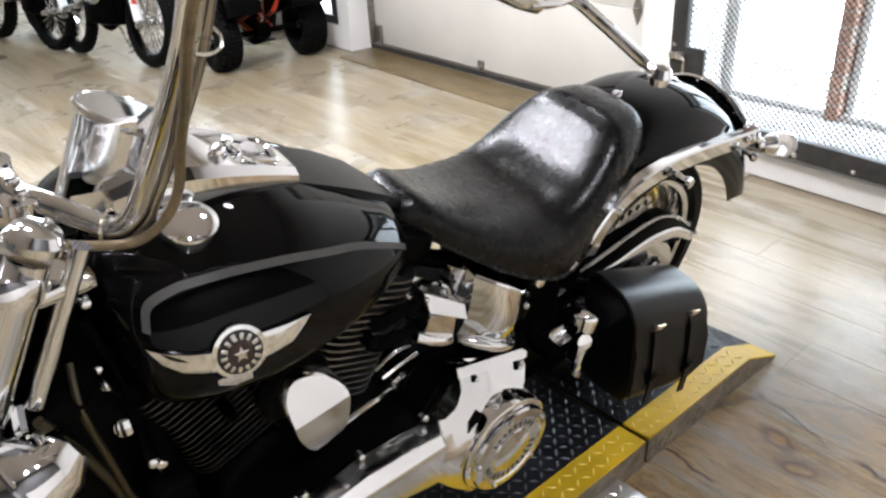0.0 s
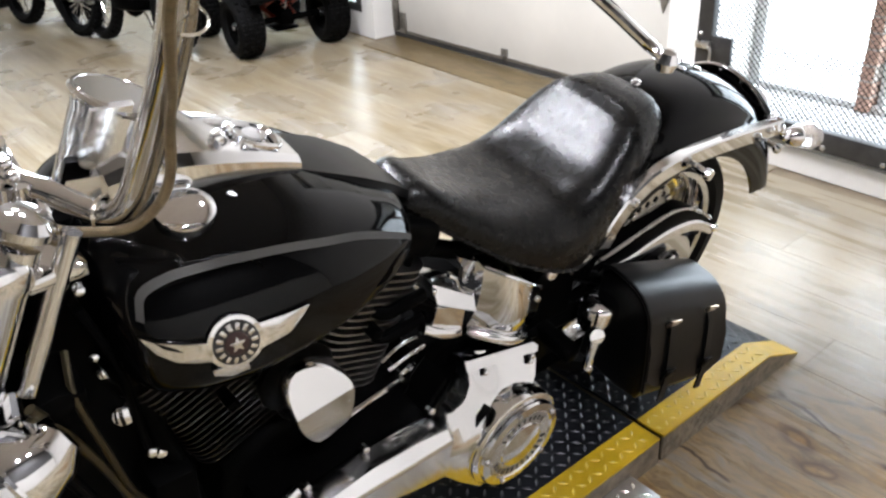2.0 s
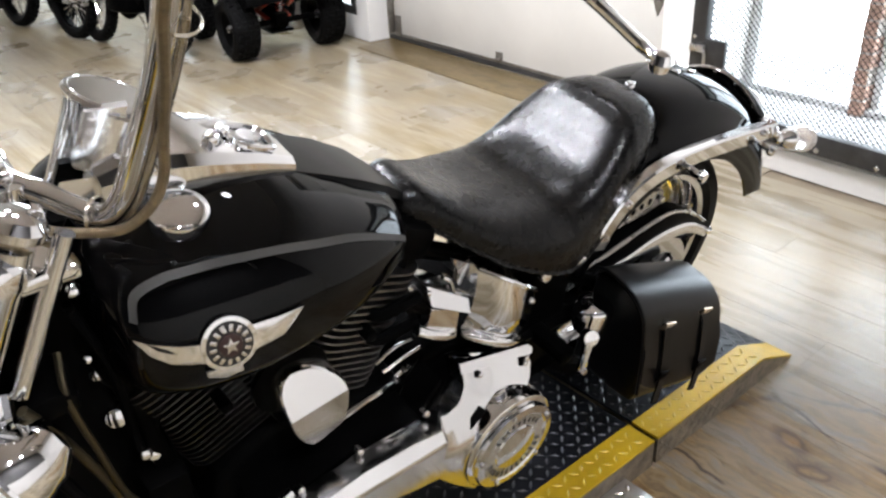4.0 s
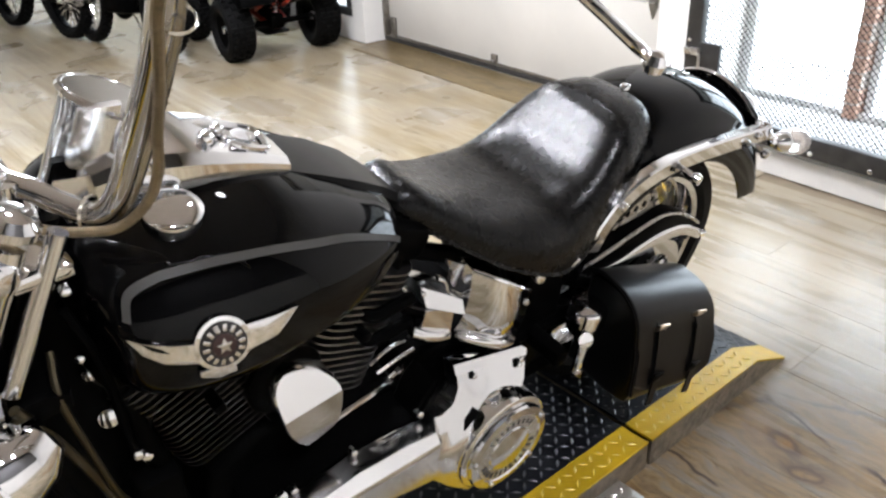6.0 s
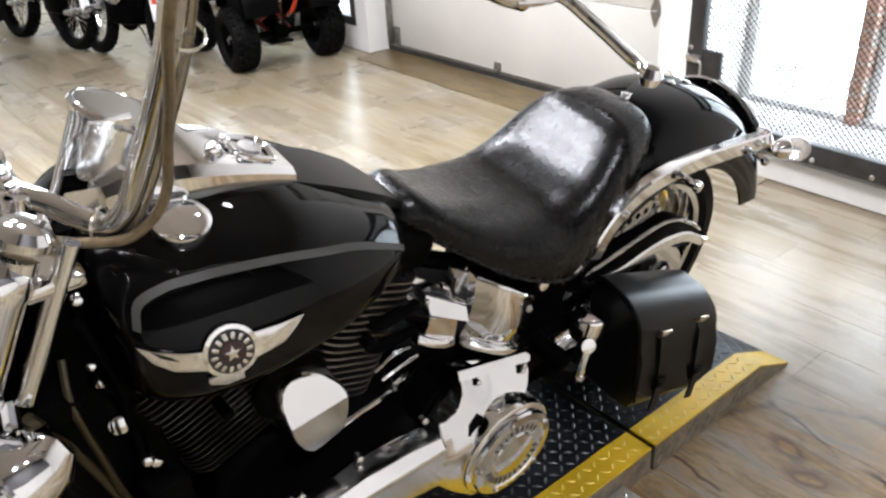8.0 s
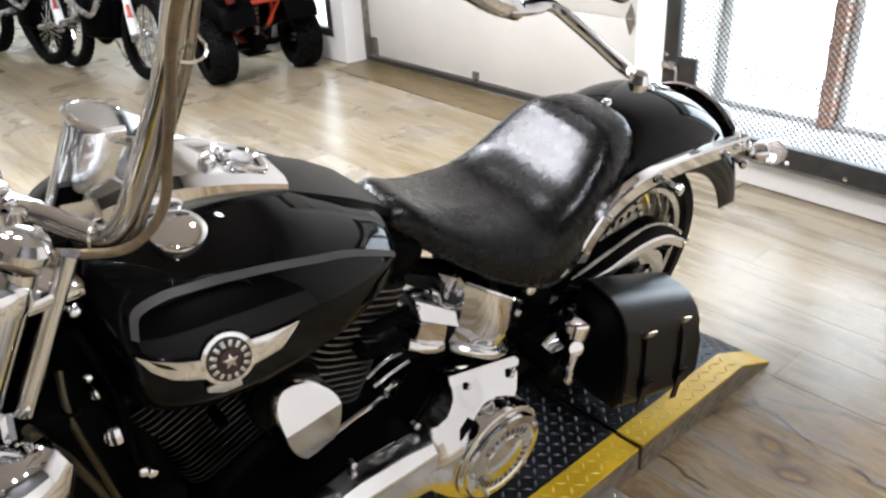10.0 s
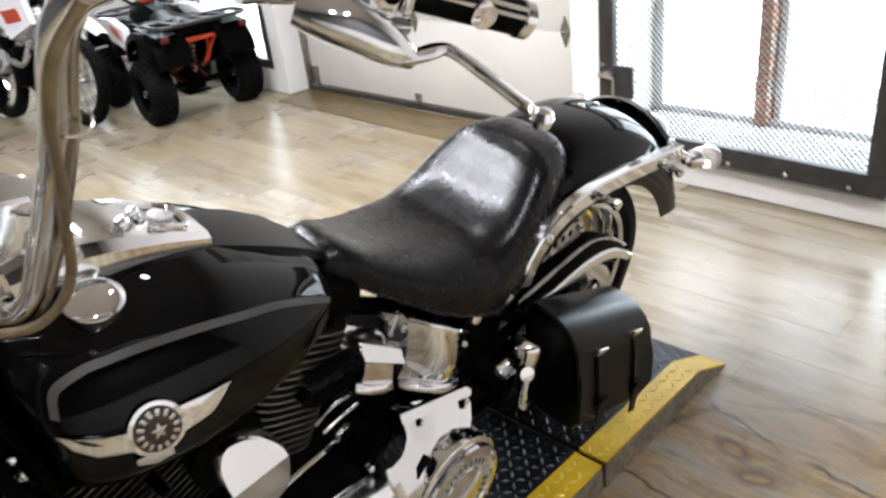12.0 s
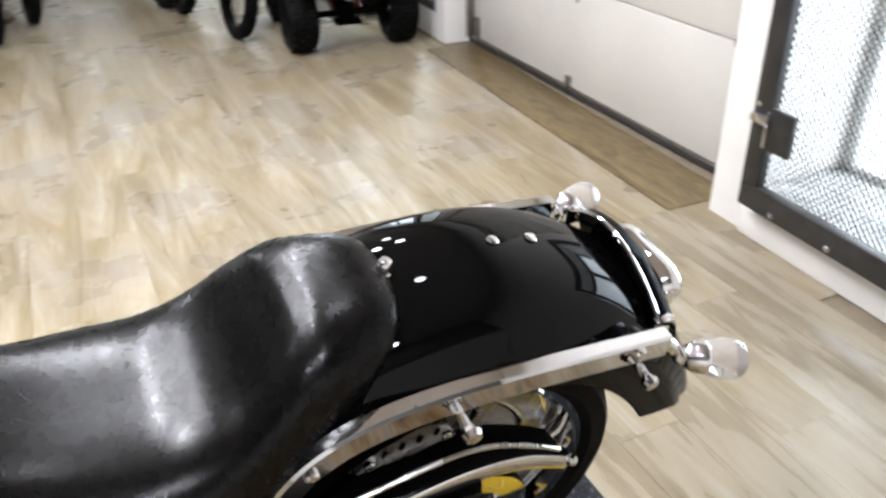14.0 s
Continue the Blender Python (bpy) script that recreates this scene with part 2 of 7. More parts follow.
    link(m, mul4, 2, mul5, 6), link(m, cr, 0, mul5, 7)
    # grey worn patches over yellower ones
    haze = ramp(m, [(0.36, (0.86, 0.87, 0.92)), (0.5, (1.0, 0.99, 0.97)), (0.64, (1.08, 1.04, 0.94))])
    link(m, patch, 0, haze, 0)
    mul6 = mixc(m, "MULTIPLY", 0.8)
    link(m, mul5, 2, mul6, 6), link(m, haze, 0, mul6, 7)
    link(m, mul6, 2, bsdf(m), "Base Color")
    mr = node(m, "ShaderNodeMapRange", From_Min=0.3, From_Max=0.7, To_Min=0.23, To_Max=0.37)
    link(m, patch, 0, mr, "Value")
    link(m, mr, 0, bsdf(m), "Roughness")
    bump(m, fine, 0, 0.12, 0.002)
    bsdf(m).inputs["Specular IOR Level"].default_value = sheen
    return m


FLOOR = floor_material("oak_vinyl_floor", 0.93, 0.72, 0.72, 0.82)


def rustic_floor_material():
    """Weathered board print: tan and grey streaks, ringed knots and long curved checks."""
    m = mat("rustic_vinyl_floor", (0.25, 0.2, 0.14), 0.3)
    gi = node(m, "ShaderNodeNewGeometry")
    oi = node(m, "ShaderNodeObjectInfo")
    bend = node(m, "ShaderNodeTexNoise", Scale=6.0, Detail=4.0)
    link(m, gi, "Position", bend, "Vector")
    warp = node(m, "ShaderNodeVectorMath")
    warp.operation = "MULTIPLY_ADD"
    warp.inputs[1].default_value = (0.10, 0.13, 0.0)
    link(m, bend, 1, warp, 0), link(m, gi, "Position", warp, 2)
    long = node(m, "ShaderNodeMapping")
    long.inputs["Scale"].default_value = (1.0, 0.3, 1.0)
    link(m, warp, 0, long, 0)
    streak = node(m, "ShaderNodeTexNoise", Scale=7.0, Detail=8.0, Roughness=0.66)
    link(m, long, 0, streak, "Vector")
    a = ramp(m, [(0.30, (0.040, 0.025, 0.012)), (0.40, (0.145, 0.090, 0.042)), (0.46, (0.245, 0.168, 0.085)), (0.51, (0.165, 0.120, 0.072)), (0.55, (0.235, 0.168, 0.092)), (0.61, (0.190, 0.162, 0.130)), (0.70, (0.275, 0.238, 0.185))])
    link(m, streak, 0, a, 0)
    grain_map = node(m, "ShaderNodeMapping")
    grain_map.inputs["Scale"].default_value = (1.0, 0.16, 1.0)
    link(m, warp, 0, grain_map, 0)
    grain = node(m, "ShaderNodeTexNoise", Scale=75.0, Detail=6.0, Roughness=0.75)
    link(m, grain_map, 0, grain, "Vector")
    pale = ramp(m, [(0.30, (0.62, 0.58, 0.52)), (0.50, (1.0, 1.0, 1.0)), (0.70, (1.22, 1.20, 1.16))])
    link(m, grain, 0, pale, 0)
    grained = mixc(m, "MULTIPLY", 0.85)
    link(m, a, 0, grained, 6), link(m, pale, 0, grained, 7)
    # knots, each with one dark uneven ring
    kmap = node(m, "ShaderNodeMapping")
    kmap.inputs["Scale"].default_value = (1.0, 0.5, 1.0)
    kmap.inputs["Location"].default_value = (0.13, 0.06, 0.0)
    link(m, warp, 0, kmap, 0)
    one = grained
    for kx, ky, size in ((0.297, -0.294, 0.62), (0.242, -0.395, 0.80)):
        far = node(m, "ShaderNodeVectorMath")
        far.operation = "DISTANCE"
        far.inputs[1].default_value = (kx + 0.13, ky * 0.5 + 0.06, 0.0)
        link(m, kmap, 0, far, 0)
        ring = ramp(m, [(0.0, (1.15, 0.95, 0.72)), (0.016 * size, (0.95, 0.84, 0.68)), (0.024 * size, (0.50, 0.40, 0.30)), (0.028 * size, (0.17, 0.13, 0.10)), (0.034 * size, (0.60, 0.52, 0.44)), (0.060 * size, (1.0, 1.0, 1.0))])
        link(m, far, "Value", ring, 0)
        ringed = mixc(m, "MULTIPLY", 1.0)
        link(m, one, 2, ringed, 6), link(m, ring, 0, ringed, 7)
        one = ringed
    # long curved checks
    cmap = node(m, "ShaderNodeMapping")
    cmap.inputs["Scale"].default_value = (1.0, 0.42, 1.0)
    cmap.inputs["Rotation"].default_value = (0.0, 0.0, -0.55)
    cmap.inputs["Location"].default_value = (0.37, 0.21, 0.0)
    link(m, warp, 0, cmap, 0)
    check = node(m, "ShaderNodeTexVoronoi", Scale=3.4)
    check.voronoi_dimensions, check.feature = "2D", "DISTANCE_TO_EDGE"
    link(m, cmap, 0, check, "Vector")
    line = ramp(m, [(0.0, (0.13, 0.10, 0.08)), (0.008, (0.16, 0.12, 0.09)), (0.026, (1.0, 1.0, 1.0))])
    link(m, check, 0, line, 0)
    other = node(m, "ShaderNodeTexNoise", Scale=4.6, Detail=2.0)
    link(m, warp, 0, other, "Vector")
    pick2 = ramp(m, [(0.44, (0.0, 0.0, 0.0)), (0.52, (1.0, 1.0, 1.0))])
    link(m, other, 0, pick2, 0)
    two = mixc(m, "MULTIPLY", 1.0)
    link(m, pick2, 0, two, 0), link(m, one, 2, two, 6), link(m, line, 0, two, 7)
    tone = ramp(m, [(0.0, (0.965, 0.965, 0.965)), (1.0, (1.035, 1.035, 1.035))])
    link(m, oi, "Random", tone, 0)
    three = mixc(m, "MULTIPLY", 1.0)
    # beyond a radius the weathered print fades to plainer, paler colour: floor sheen painted in
    plain = ramp(m, [(0.27, (0.085, 0.062, 0.034)), (0.42, (0.172, 0.136, 0.084)), (0.53, (0.240, 0.198, 0.134)), (0.62, (0.285, 0.242, 0.172)), (0.74, (0.35, 0.318, 0.255))])
    soft_map = node(m, "ShaderNodeMapping")
    soft_map.inputs["Scale"].default_value = (1.0, 0.11, 1.0)
    link(m, gi, "Position", soft_map, 0)
    faint = node(m, "ShaderNodeTexNoise", Scale=15.0, Detail=6.0, Roughness=0.6, Distortion=0.6)
    link(m, soft_map, 0, faint, "Vector")
    calm = node(m, "ShaderNodeMapRange", From_Min=0.0, From_Max=1.0, To_Min=0.21, To_Max=0.89)
    link(m, faint, 0, calm, "Value"), link(m, calm, 0, plain, 0)
    away = node(m, "ShaderNodeVectorMath")
    away.operation = "DISTANCE"
    away.inputs[1].default_value = (-0.05, -0.55, 0.0)
    link(m, warp, 0, away, 0)
    fade = node(m, "ShaderNodeMapRange", From_Min=0.5, From_Max=0.82, To_Min=0.0, To_Max=1.0)
    link(m, away, "Value", fade, "Value")
    blend = mixc(m, "MIX", 1.0)
    link(m, fade, 0, blend, 0), link(m, two, 2, blend, 6), link(m, plain, 0, blend, 7)
    link(m, blend, 2, three, 6), link(m, tone, 0, three, 7)
    link(m, three, 2, bsdf(m), "Base Color")
    mr = node(m, "ShaderNodeMapRange", From_Min=0.3, From_Max=0.7, To_Min=0.20, To_Max=0.36)
    link(m, faint, 0, mr, "Value"), link(m, mr, 0, bsdf(m), "Roughness")
    bump(m, streak, 0, 0.12, 0.002)
    bsdf(m).inputs["Specular IOR Level"].default_value = 0.42
    return m


FLOOR_RUSTIC = rustic_floor_material()
SUBFLOOR = varied("floor_joint", (0.2, 0.16, 0.11), 0.6, 10, 0.2)


def threshold_material():
    m = varied("stained_threshold_wood", (0.26, 0.17, 0.08), 0.35, 5, 0.3, 0.08)
    tc = node(m, "ShaderNodeTexCoord")
    mp = node(m, "ShaderNodeMapping")
    mp.inputs["Scale"].default_value = (1.0, 0.22, 1.0)
    link(m, tc, "Object", mp, 0)
    n = node(m, "ShaderNodeTexNoise", Scale=15.0, Detail=7.0, Roughness=0.7, Distortion=2.0)
    link(m, mp, 0, n, "Vector")
    r = ramp(m, [(0.3, (0.055, 0.036, 0.014)), (0.5, (0.130, 0.092, 0.040)), (0.72, (0.22, 0.165, 0.082))])
    link(m, n, 0, r, 0), link(m, r, 0, bsdf(m), "Base Color")
    return m


THRESHOLD = threshold_material()
DECK_BLACK = varied("black_tread_plate", (0.010, 0.011, 0.014), 0.42, 16, 0.4, 0.12, 0.1, 0.0)
bsdf(DECK_BLACK).inputs["Specular IOR Level"].default_value = 0.13
DECK_WORN = varied("worn_tread_lug", (0.024, 0.026, 0.031), 0.34, 60, 0.6, 0.12, 0.0, 0.2)
DECK_YELLOW = varied("worn_yellow_paint", (0.52, 0.335, 0.012), 0.45, 9, 0.22, 0.1, 0.12)
bsdf(DECK_YELLOW).inputs["Specular IOR Level"].default_value = 0.3
# lugs lighter than the border paint: their highlights put into the colour
LUG_YELLOW = varied("highlit_yellow_lug", (0.60, 0.42, 0.05), 0.36, 40, 0.2, 0.1, 0.0, 0.1)
DECK_STEEL = varied("bare_tread_plate", (0.5, 0.485, 0.465), 0.38, 12, 0.25, 0.1, 0.1, 0.85)
GRIMY_STEEL = varied("grimy_tread_plate", (0.20, 0.17, 0.13), 0.5, 30, 0.5, 0.12, 0.3, 0.5)
LUG_STEEL = varied("bright_tread_steel", (0.75, 0.72, 0.68), 0.22, 40, 0.2, 0.1, 0.0, 1.0)
WHITE_PLASTIC = varied("white_plastic", (0.74, 0.74, 0.74), 0.28, 6, 0.06, 0.06)
RED_PLASTIC = varied("red_paint", (0.46, 0.045, 0.016), 0.3, 8, 0.15, 0.06)
RED_LENS = mat("dark_red_lens", (0.075, 0.006, 0.006), 0.25)
GREY_PLASTIC = varied("dark_grey_plastic", (0.03, 0.03, 0.032), 0.5, 14, 0.3)
RACK_GREY = varied("rack_grey", (0.022, 0.022, 0.023), 0.4, 14, 0.2, 0.1)
YELLOW_TAG = mat("yellow_tag", (0.75, 0.62, 0.03), 0.6)

# ---- shapes ----
V = Vector


def part(name, bm, material, parent=None, label="", angle=35.0, m=None):
    """Links a bmesh as one mesh object, under a thing or a part."""
    me = bpy.data.meshes.new(name)
    bm.normal_update()
    bm.to_mesh(me)
    bm.free()
    me.materials.append(material)
    me.shade_smooth()
    me.set_sharp_from_angle(angle=radians(angle))
    ob = new(name, me)
    if parent is not None:
        ob.parent = parent
    if m is not None:
        ob.matrix_local = m
    if label:
        ob["label"] = label
    return ob


def empty(name, m, label, category, group="", kind=""):
    ob = new(name)
    ob.matrix_world = m
    return tagged(ob, label, category, group, kind)


def box(bm, c, size, bevel=0.0, rot=None, seg=2):
    r = bmesh.ops.create_cube(bm, size=1.0)
    vs = r["verts"]
    bmesh.ops.scale(bm, vec=size, verts=vs)
    if bevel:
        es = list({e for v in vs for e in v.link_edges})
        g = bmesh.ops.bevel(bm, geom=es, offset=bevel, segments=seg, profile=0.5, affect="EDGES")
        vs = list({v for f in g["faces"] for v in f.verts} | {v for v in vs if v.is_valid})
    if rot is not None:
        bmesh.ops.rotate(bm, cent=(0, 0, 0), matrix=Euler([radians(a) for a in rot]).to_matrix(), verts=vs)
    bmesh.ops.translate(bm, vec=c, verts=vs)
    return bm


def loft(bm, rings, cap=True, closed=True):
    rows = [[bm.verts.new(p) for p in ring] for ring in rings]
    n = len(rows[0])
    for a, b in zip(rows, rows[1:]):
        for i in range(n if closed else n - 1):
            j = (i + 1) % n
            bm.faces.new((a[i], a[j], b[j], b[i]))
    if cap and closed:
        bm.faces.new(list(reversed(rows[0])))
        bm.faces.new(rows[-1])
    bmesh.ops.recalc_face_normals(bm, faces=bm.faces[:])
    return bm


def glide(points, n=6, closed=False):
    """A smooth curve through the points."""
    pts = [V(p) for p in points]
    out = []
    for i in range(len(pts) - (0 if closed else 1)):
        if closed:
            p0, p1, p2, p3 = (pts[(i + k) % len(pts)] for k in (-1, 0, 1, 2))
        else:
            p1, p2 = pts[i], pts[i + 1]
            p0 = pts[i - 1] if i else p1 * 2 - p2
            p3 = pts[i + 2] if i + 2 < len(pts) else p2 * 2 - p1
        for k in range(n):
            t = k / n
            out.append(0.5 * (2 * p1 + (p2 - p0) * t + (2 * p0 - 5 * p1 + 4 * p2 - p3) * t * t + (3 * p1 - p0 - 3 * p2 + p3) * t ** 3))
    if not closed:
        out.append(pts[-1])
    return out


def tube(bm, path, r, seg=12, flat=1.0, up=None):
    """A round bar along a path; r may be a list. flat squeezes it along its second axis."""
    path = [V(p) for p in path]
    rs = r if isinstance(r, (list, tuple)) else [r] * len(path)
    t0 = (path[1] - path[0]).normalized()
    side = V(up) if up is not None else (V((0, 0, 1)) if abs(t0.z) < 0.9 else V((1, 0, 0)))
    u = (side - t0 * side.dot(t0)).normalized()
    rings = []
    for i, p in enumerate(path):
        a, b = path[max(0, i - 1)], path[min(len(path) - 1, i + 1)]
        t = (b - a).normalized()
        u = (u - t * u.dot(t)).normalized()
        w = t.cross(u)
        rings.append([p + (u * math.cos(k * math.tau / seg) * flat + w * math.sin(k * math.tau / seg)) * rs[i] for k in range(seg)])
    return loft(bm, rings)


def lathe(bm, profile, m=None, seg=32, closed=False):
    """profile: (radius, height) pairs turned round the z axis, then moved by m."""
    m = m or Matrix()
    pr = list(profile) + ([profile[0]] if closed else [])
    rings = [[m @ V((r * math.cos(k * math.tau / seg), r * math.sin(k * math.tau / seg), h)) for k in range(seg)] for r, h in pr]
    rows = [[bm.verts.new(p) for p in ring] for ring in rings]
    for a, b in zip(rows, rows[1:]):
        for i in range(seg):
            j = (i + 1) % seg
            bm.faces.new((a[i], a[j], b[j], b[i]))
    if not closed:
        if pr[0][0] > 1e-4:
            bm.faces.new(list(reversed(rows[0])))
        if pr[-1][0] > 1e-4:
            bm.faces.new(rows[-1])
    bmesh.ops.remove_doubles(bm, verts=bm.verts[:], dist=1e-6)
    bmesh.ops.recalc_face_normals(bm, faces=bm.faces[:])
    return bm


def along(a, b):
    """A pose at a whose z axis points to b."""
    q = (V(b) - V(a)).to_track_quat("Z", "Y").to_matrix().to_4x4()
    return Matrix.Translation(a) @ q


def slab(bm, outline, y0, y1, bevel=0.0, seg=3, m=None):
    """An outline in x, z given depth along y."""
    a = [bm.verts.new((x, y0, z)) for x, z in outline]
    b = [bm.verts.new((x, y1, z)) for x, z in outline]
    n = len(outline)
    fs = [bm.faces.new(a), bm.faces.new(list(reversed(b)))]
    for i in range(n):
        j = (i + 1) % n
        fs.append(bm.faces.new((a[j], a[i], b[i], b[j])))
    bmesh.ops.recalc_face_normals(bm, faces=bm.faces[:])
    vs = a + b
    if bevel:
        es = [e for e in fs[0].edges]
        bmesh.ops.bevel(bm, geom=es, offset=bevel, segments=seg, profile=0.5, affect="EDGES")
    if m is not None:
        bmesh.ops.transform(bm, matrix=m, verts=bm.verts[:])
    return bm


def bolt(bm, at, way, r=0.008, h=0.006, dome=True):
    m = along(at, V(at) + V(way))
    pr = [(r, 0), (r, h * 0.6), (r * 0.75, h), (0.0, h * 1.25)] if dome else [(r, 0), (r, h), (0, h)]
    return lathe(bm, pr, m, 10)


B = bmesh.new

# ---- the room ----
# The street wall runs nearly along y; WALL turns plan lengths along it into the world.
WALL = Matrix.Translation((1.675, 0, 0)) @ pose(0, 0, 0, 0, 0, -2.0)   # local x out to the street, y along the wall
CEIL = 3.3


def wall_box(name, x0, x1, y0, y1, z0, z1, material, label, m=WALL, bevel=0.0, kind="structure", category="wall"):
    bm = box(B(), ((x0 + x1) / 2, (y0 + y1) / 2, (z0 + z1) / 2), (x1 - x0, y1 - y0, z1 - z0), bevel)
    return tagged(part(name, bm, material, None, m=m), label, category, kind=kind)


T = 0.50   # wall thickness
GATE = (-0.33, 1.00, 0.13, 1.36)     # opening behind the mesh gate: y0, y1, z0, z1
DOOR = (1.152, 3.60, 0.0, 2.45)       # garage door opening
PANE = (3.74, 4.76, 0.16, 2.60)       # narrow window past the garage door
WIDE = (4.96, 8.70, 0.95, 2.60)       # wide window, added for the bright background behind the parked vehicles
wall_box("wall_street_near", 0, T, -2.9, GATE[0], 0, CEIL, WALL_PAINT, "warm white painted wall beside the mesh gate")
wall_box("wall_street_below_gate", 0, T, GATE[0], GATE[1], 0, GATE[2], WALL_PAINT, "low painted wall under the mesh gate")
wall_box("wall_street_over_gate", 0, T, GATE[0], GATE[1], GATE[3], CEIL, WALL_PAINT, "painted wall over the mesh gate")
wall_box("wall_street_pier", 0, T, GATE[1], DOOR[0], 0, CEIL, TRIM_PAINT, "white pier between mesh gate and garage door")
wall_box("wall_street_over_door", 0, T, DOOR[0], DOOR[1], DOOR[3], CEIL, WALL_PAINT, "painted wall over the garage door")
wall_box("wall_street_pillar", 0.0, T, DOOR[1], PANE[0], 0, CEIL, WALL_PAINT, "cream pillar between garage door and far window")
wall_box("wall_street_below_window", 0, T, PANE[0], PANE[1], 0, PANE[2], WALL_PAINT, "low painted wall under the narrow window")
wall_box("wall_street_between_windows", 0, T, PANE[1], WIDE[0], 0, CEIL, WALL_PAINT, "cream pillar between the two far windows")
wall_box("wall_street_below_wide_window", 0, T, WIDE[0], WIDE[1], 0, WIDE[2], WALL_PAINT, "painted parapet under the wide far window")
wall_box("wall_street_over_window", 0, T, PANE[0], WIDE[1], PANE[3], CEIL, WALL_PAINT, "painted wall over the far windows")
wall_box("wall_street_far", 0, T, WIDE[1], 9.2, 0, CEIL, WALL_PAINT, "painted wall past the far window")
FLAT = Matrix()
wall_box("wall_far", -6.2, 2.3, 9.0, 9.2, 0, CEIL, WALL_PAINT, "pale far wall behind the parked vehicles", FLAT)
wall_box("wall_inner", -6.2, -6.0, -2.9, 9.0, 0, CEIL, SHOP_PAINT, "plain dark grey inner wall of the showroom", FLAT)
# unseen back wall: chrome mirrors its white foot, black paint its dark upper part
wall_box("wall_back", -6.0, 1.54, -2.9, -2.7, 1.30, CEIL, SHOP_PAINT, "unseen upper wall behind the lift, dark to keep black paint dark", FLAT)
wall_box("wall_back_reflector", -6.0, 1.54, -2.9, -2.69, 0, 1.30, WALL_PAINT, "unseen lower wall behind the lift, white for chrome to reflect", FLAT)
wall_box("ceiling", -6.2, 2.4, -2.9, 9.2, CEIL, CEIL + 0.15, CEILING_PAINT, "beige painted showroom ceiling", FLAT, category="ceiling")
wall_box("ground", -60, 90, -60, 60, -0.36, -0.30, CONCRETE, "pale concrete ground outside the showroom", FLAT, category="ground")
wall_box("floor_slab", -6.2, 2.02, -2.9, 9.2, -0.30, -0.006, SUBFLOOR, "dark joint layer under the floor boards", FLAT, category="floor")
# skirting under the gate and along the near wall
bm = box(B(), (-0.010, -0.85, 0.05), (0.02, 3.66, 0.10), 0.004)
tagged(part("baseboard", bm, TRIM_PAINT, None, m=WALL), "white painted baseboard along the street wall", "baseboard", kind="structure")

# outside the glazing
bm = box(B(), (4.2, 2.5, 2.9), (0.1, 30, 6.3))
tagged(part("backdrop", bm, OUTDOORS), "bright hazy daylight outside the windows", "backdrop", kind="structure")


def lamp_fixture():
    """Round ceiling lamp, built at the origin with its top at z 0."""
    lamp = empty("ceiling_lamp", Matrix(), "black round ceiling lamp, lit, out of view", "lamp", "ceiling lamps")
    part("lamp_stem", tube(B(), [(0, 0, 0), (0, 0, -0.12)], 0.012, 10), SATIN_BLACK, lamp)
    part("lamp_shade", lathe(B(), [(0.03, -0.12), (0.075, -0.14), (0.105, -0.20), (0.112, -0.26), (0.106, -0.26), (0.098, -0.20), (0.07, -0.146), (0.0, -0.14)], None, 28), SATIN_BLACK, lamp)
    part("lamp_bulb", lathe(B(), [(0.0, -0.16), (0.055, -0.17), (0.075, -0.20), (0.070, -0.235), (0.04, -0.252), (0.0, -0.256)], None, 20), BULB_GLOW, lamp, "glowing lamp bulb")
    return lamp


first = None
for lx, ly, watts in LAMPS:
    place = Matrix.Translation((lx, ly, CEIL))
    if first is None:
        first = lamp_fixture()
        first.matrix_world = place
    else:
        copy_thing(first, place)

# ---- garage door ----
DOORM = Matrix.Translation((1.925, 0, 0)) @ pose(0, 0, 0, 0, 0, -0.6)
gd = empty("garage_door", DOORM, "off-white sectional garage door, closed", "garage door")
PH = 0.508
for k in range(5):
    z0 = 0.035 + k * PH
    bm = box(B(), (0.022, 2.42, z0 + PH / 2 - 0.002), (0.044, 2.34, PH - 0.005), 0.005)
    part("panel", bm, DOOR_PAINT, gd)
bm = box(B(), (0.02, 2.42, 0.017), (0.05, 2.34, 0.034), 0.008)
part("bottom_seal", bm, SEAL_RUBBER, gd, "black rubber seal along the bottom")
bm = box(B(), (-0.001, 2.42, 0.040), (0.006, 2.34, 0.018), 0.002)
part("bottom_rail", bm, GALVANISED, gd)


def hinge(bm, y, z):
    box(bm, (-0.004, y, z), (0.008, 0.05, 0.05), 0.002)
    slab2 = [(0.0, 0.075), (0.022, 0.02), (0.022, -0.02), (0.0, -0.075), (-0.022, -0.02), (-0.022, 0.02)]
    vs = [bm.verts.new((-0.009, y + a, z + b)) for a, b in slab2]
    ws = [bm.verts.new((-0.001, y + a, z + b)) for a, b in slab2]
    bm.faces.new(vs)
    for i in range(6):
        bm.faces.new((vs[i], ws[i], ws[(i + 1) % 6], vs[(i + 1) % 6]))
    tube(bm, [(-0.014, y - 0.02, z), (-0.014, y + 0.02, z)], 0.006, 8)
    return bm


for k in range(1, 5):
    for y in (1.345, 2.42, 3.46):
        part("hinge", hinge(B(), y, 0.035 + k * PH), GALVANISED, gd)
bm = box(B(), (-0.006, 2.46, 0.075), (0.012, 0.05, 0.05), 0.003)
box(bm, (-0.02, 2.46, 0.055), (0.03, 0.03, 0.02), 0.003)
part("bottom_bracket", bm, GALVANISED, gd)
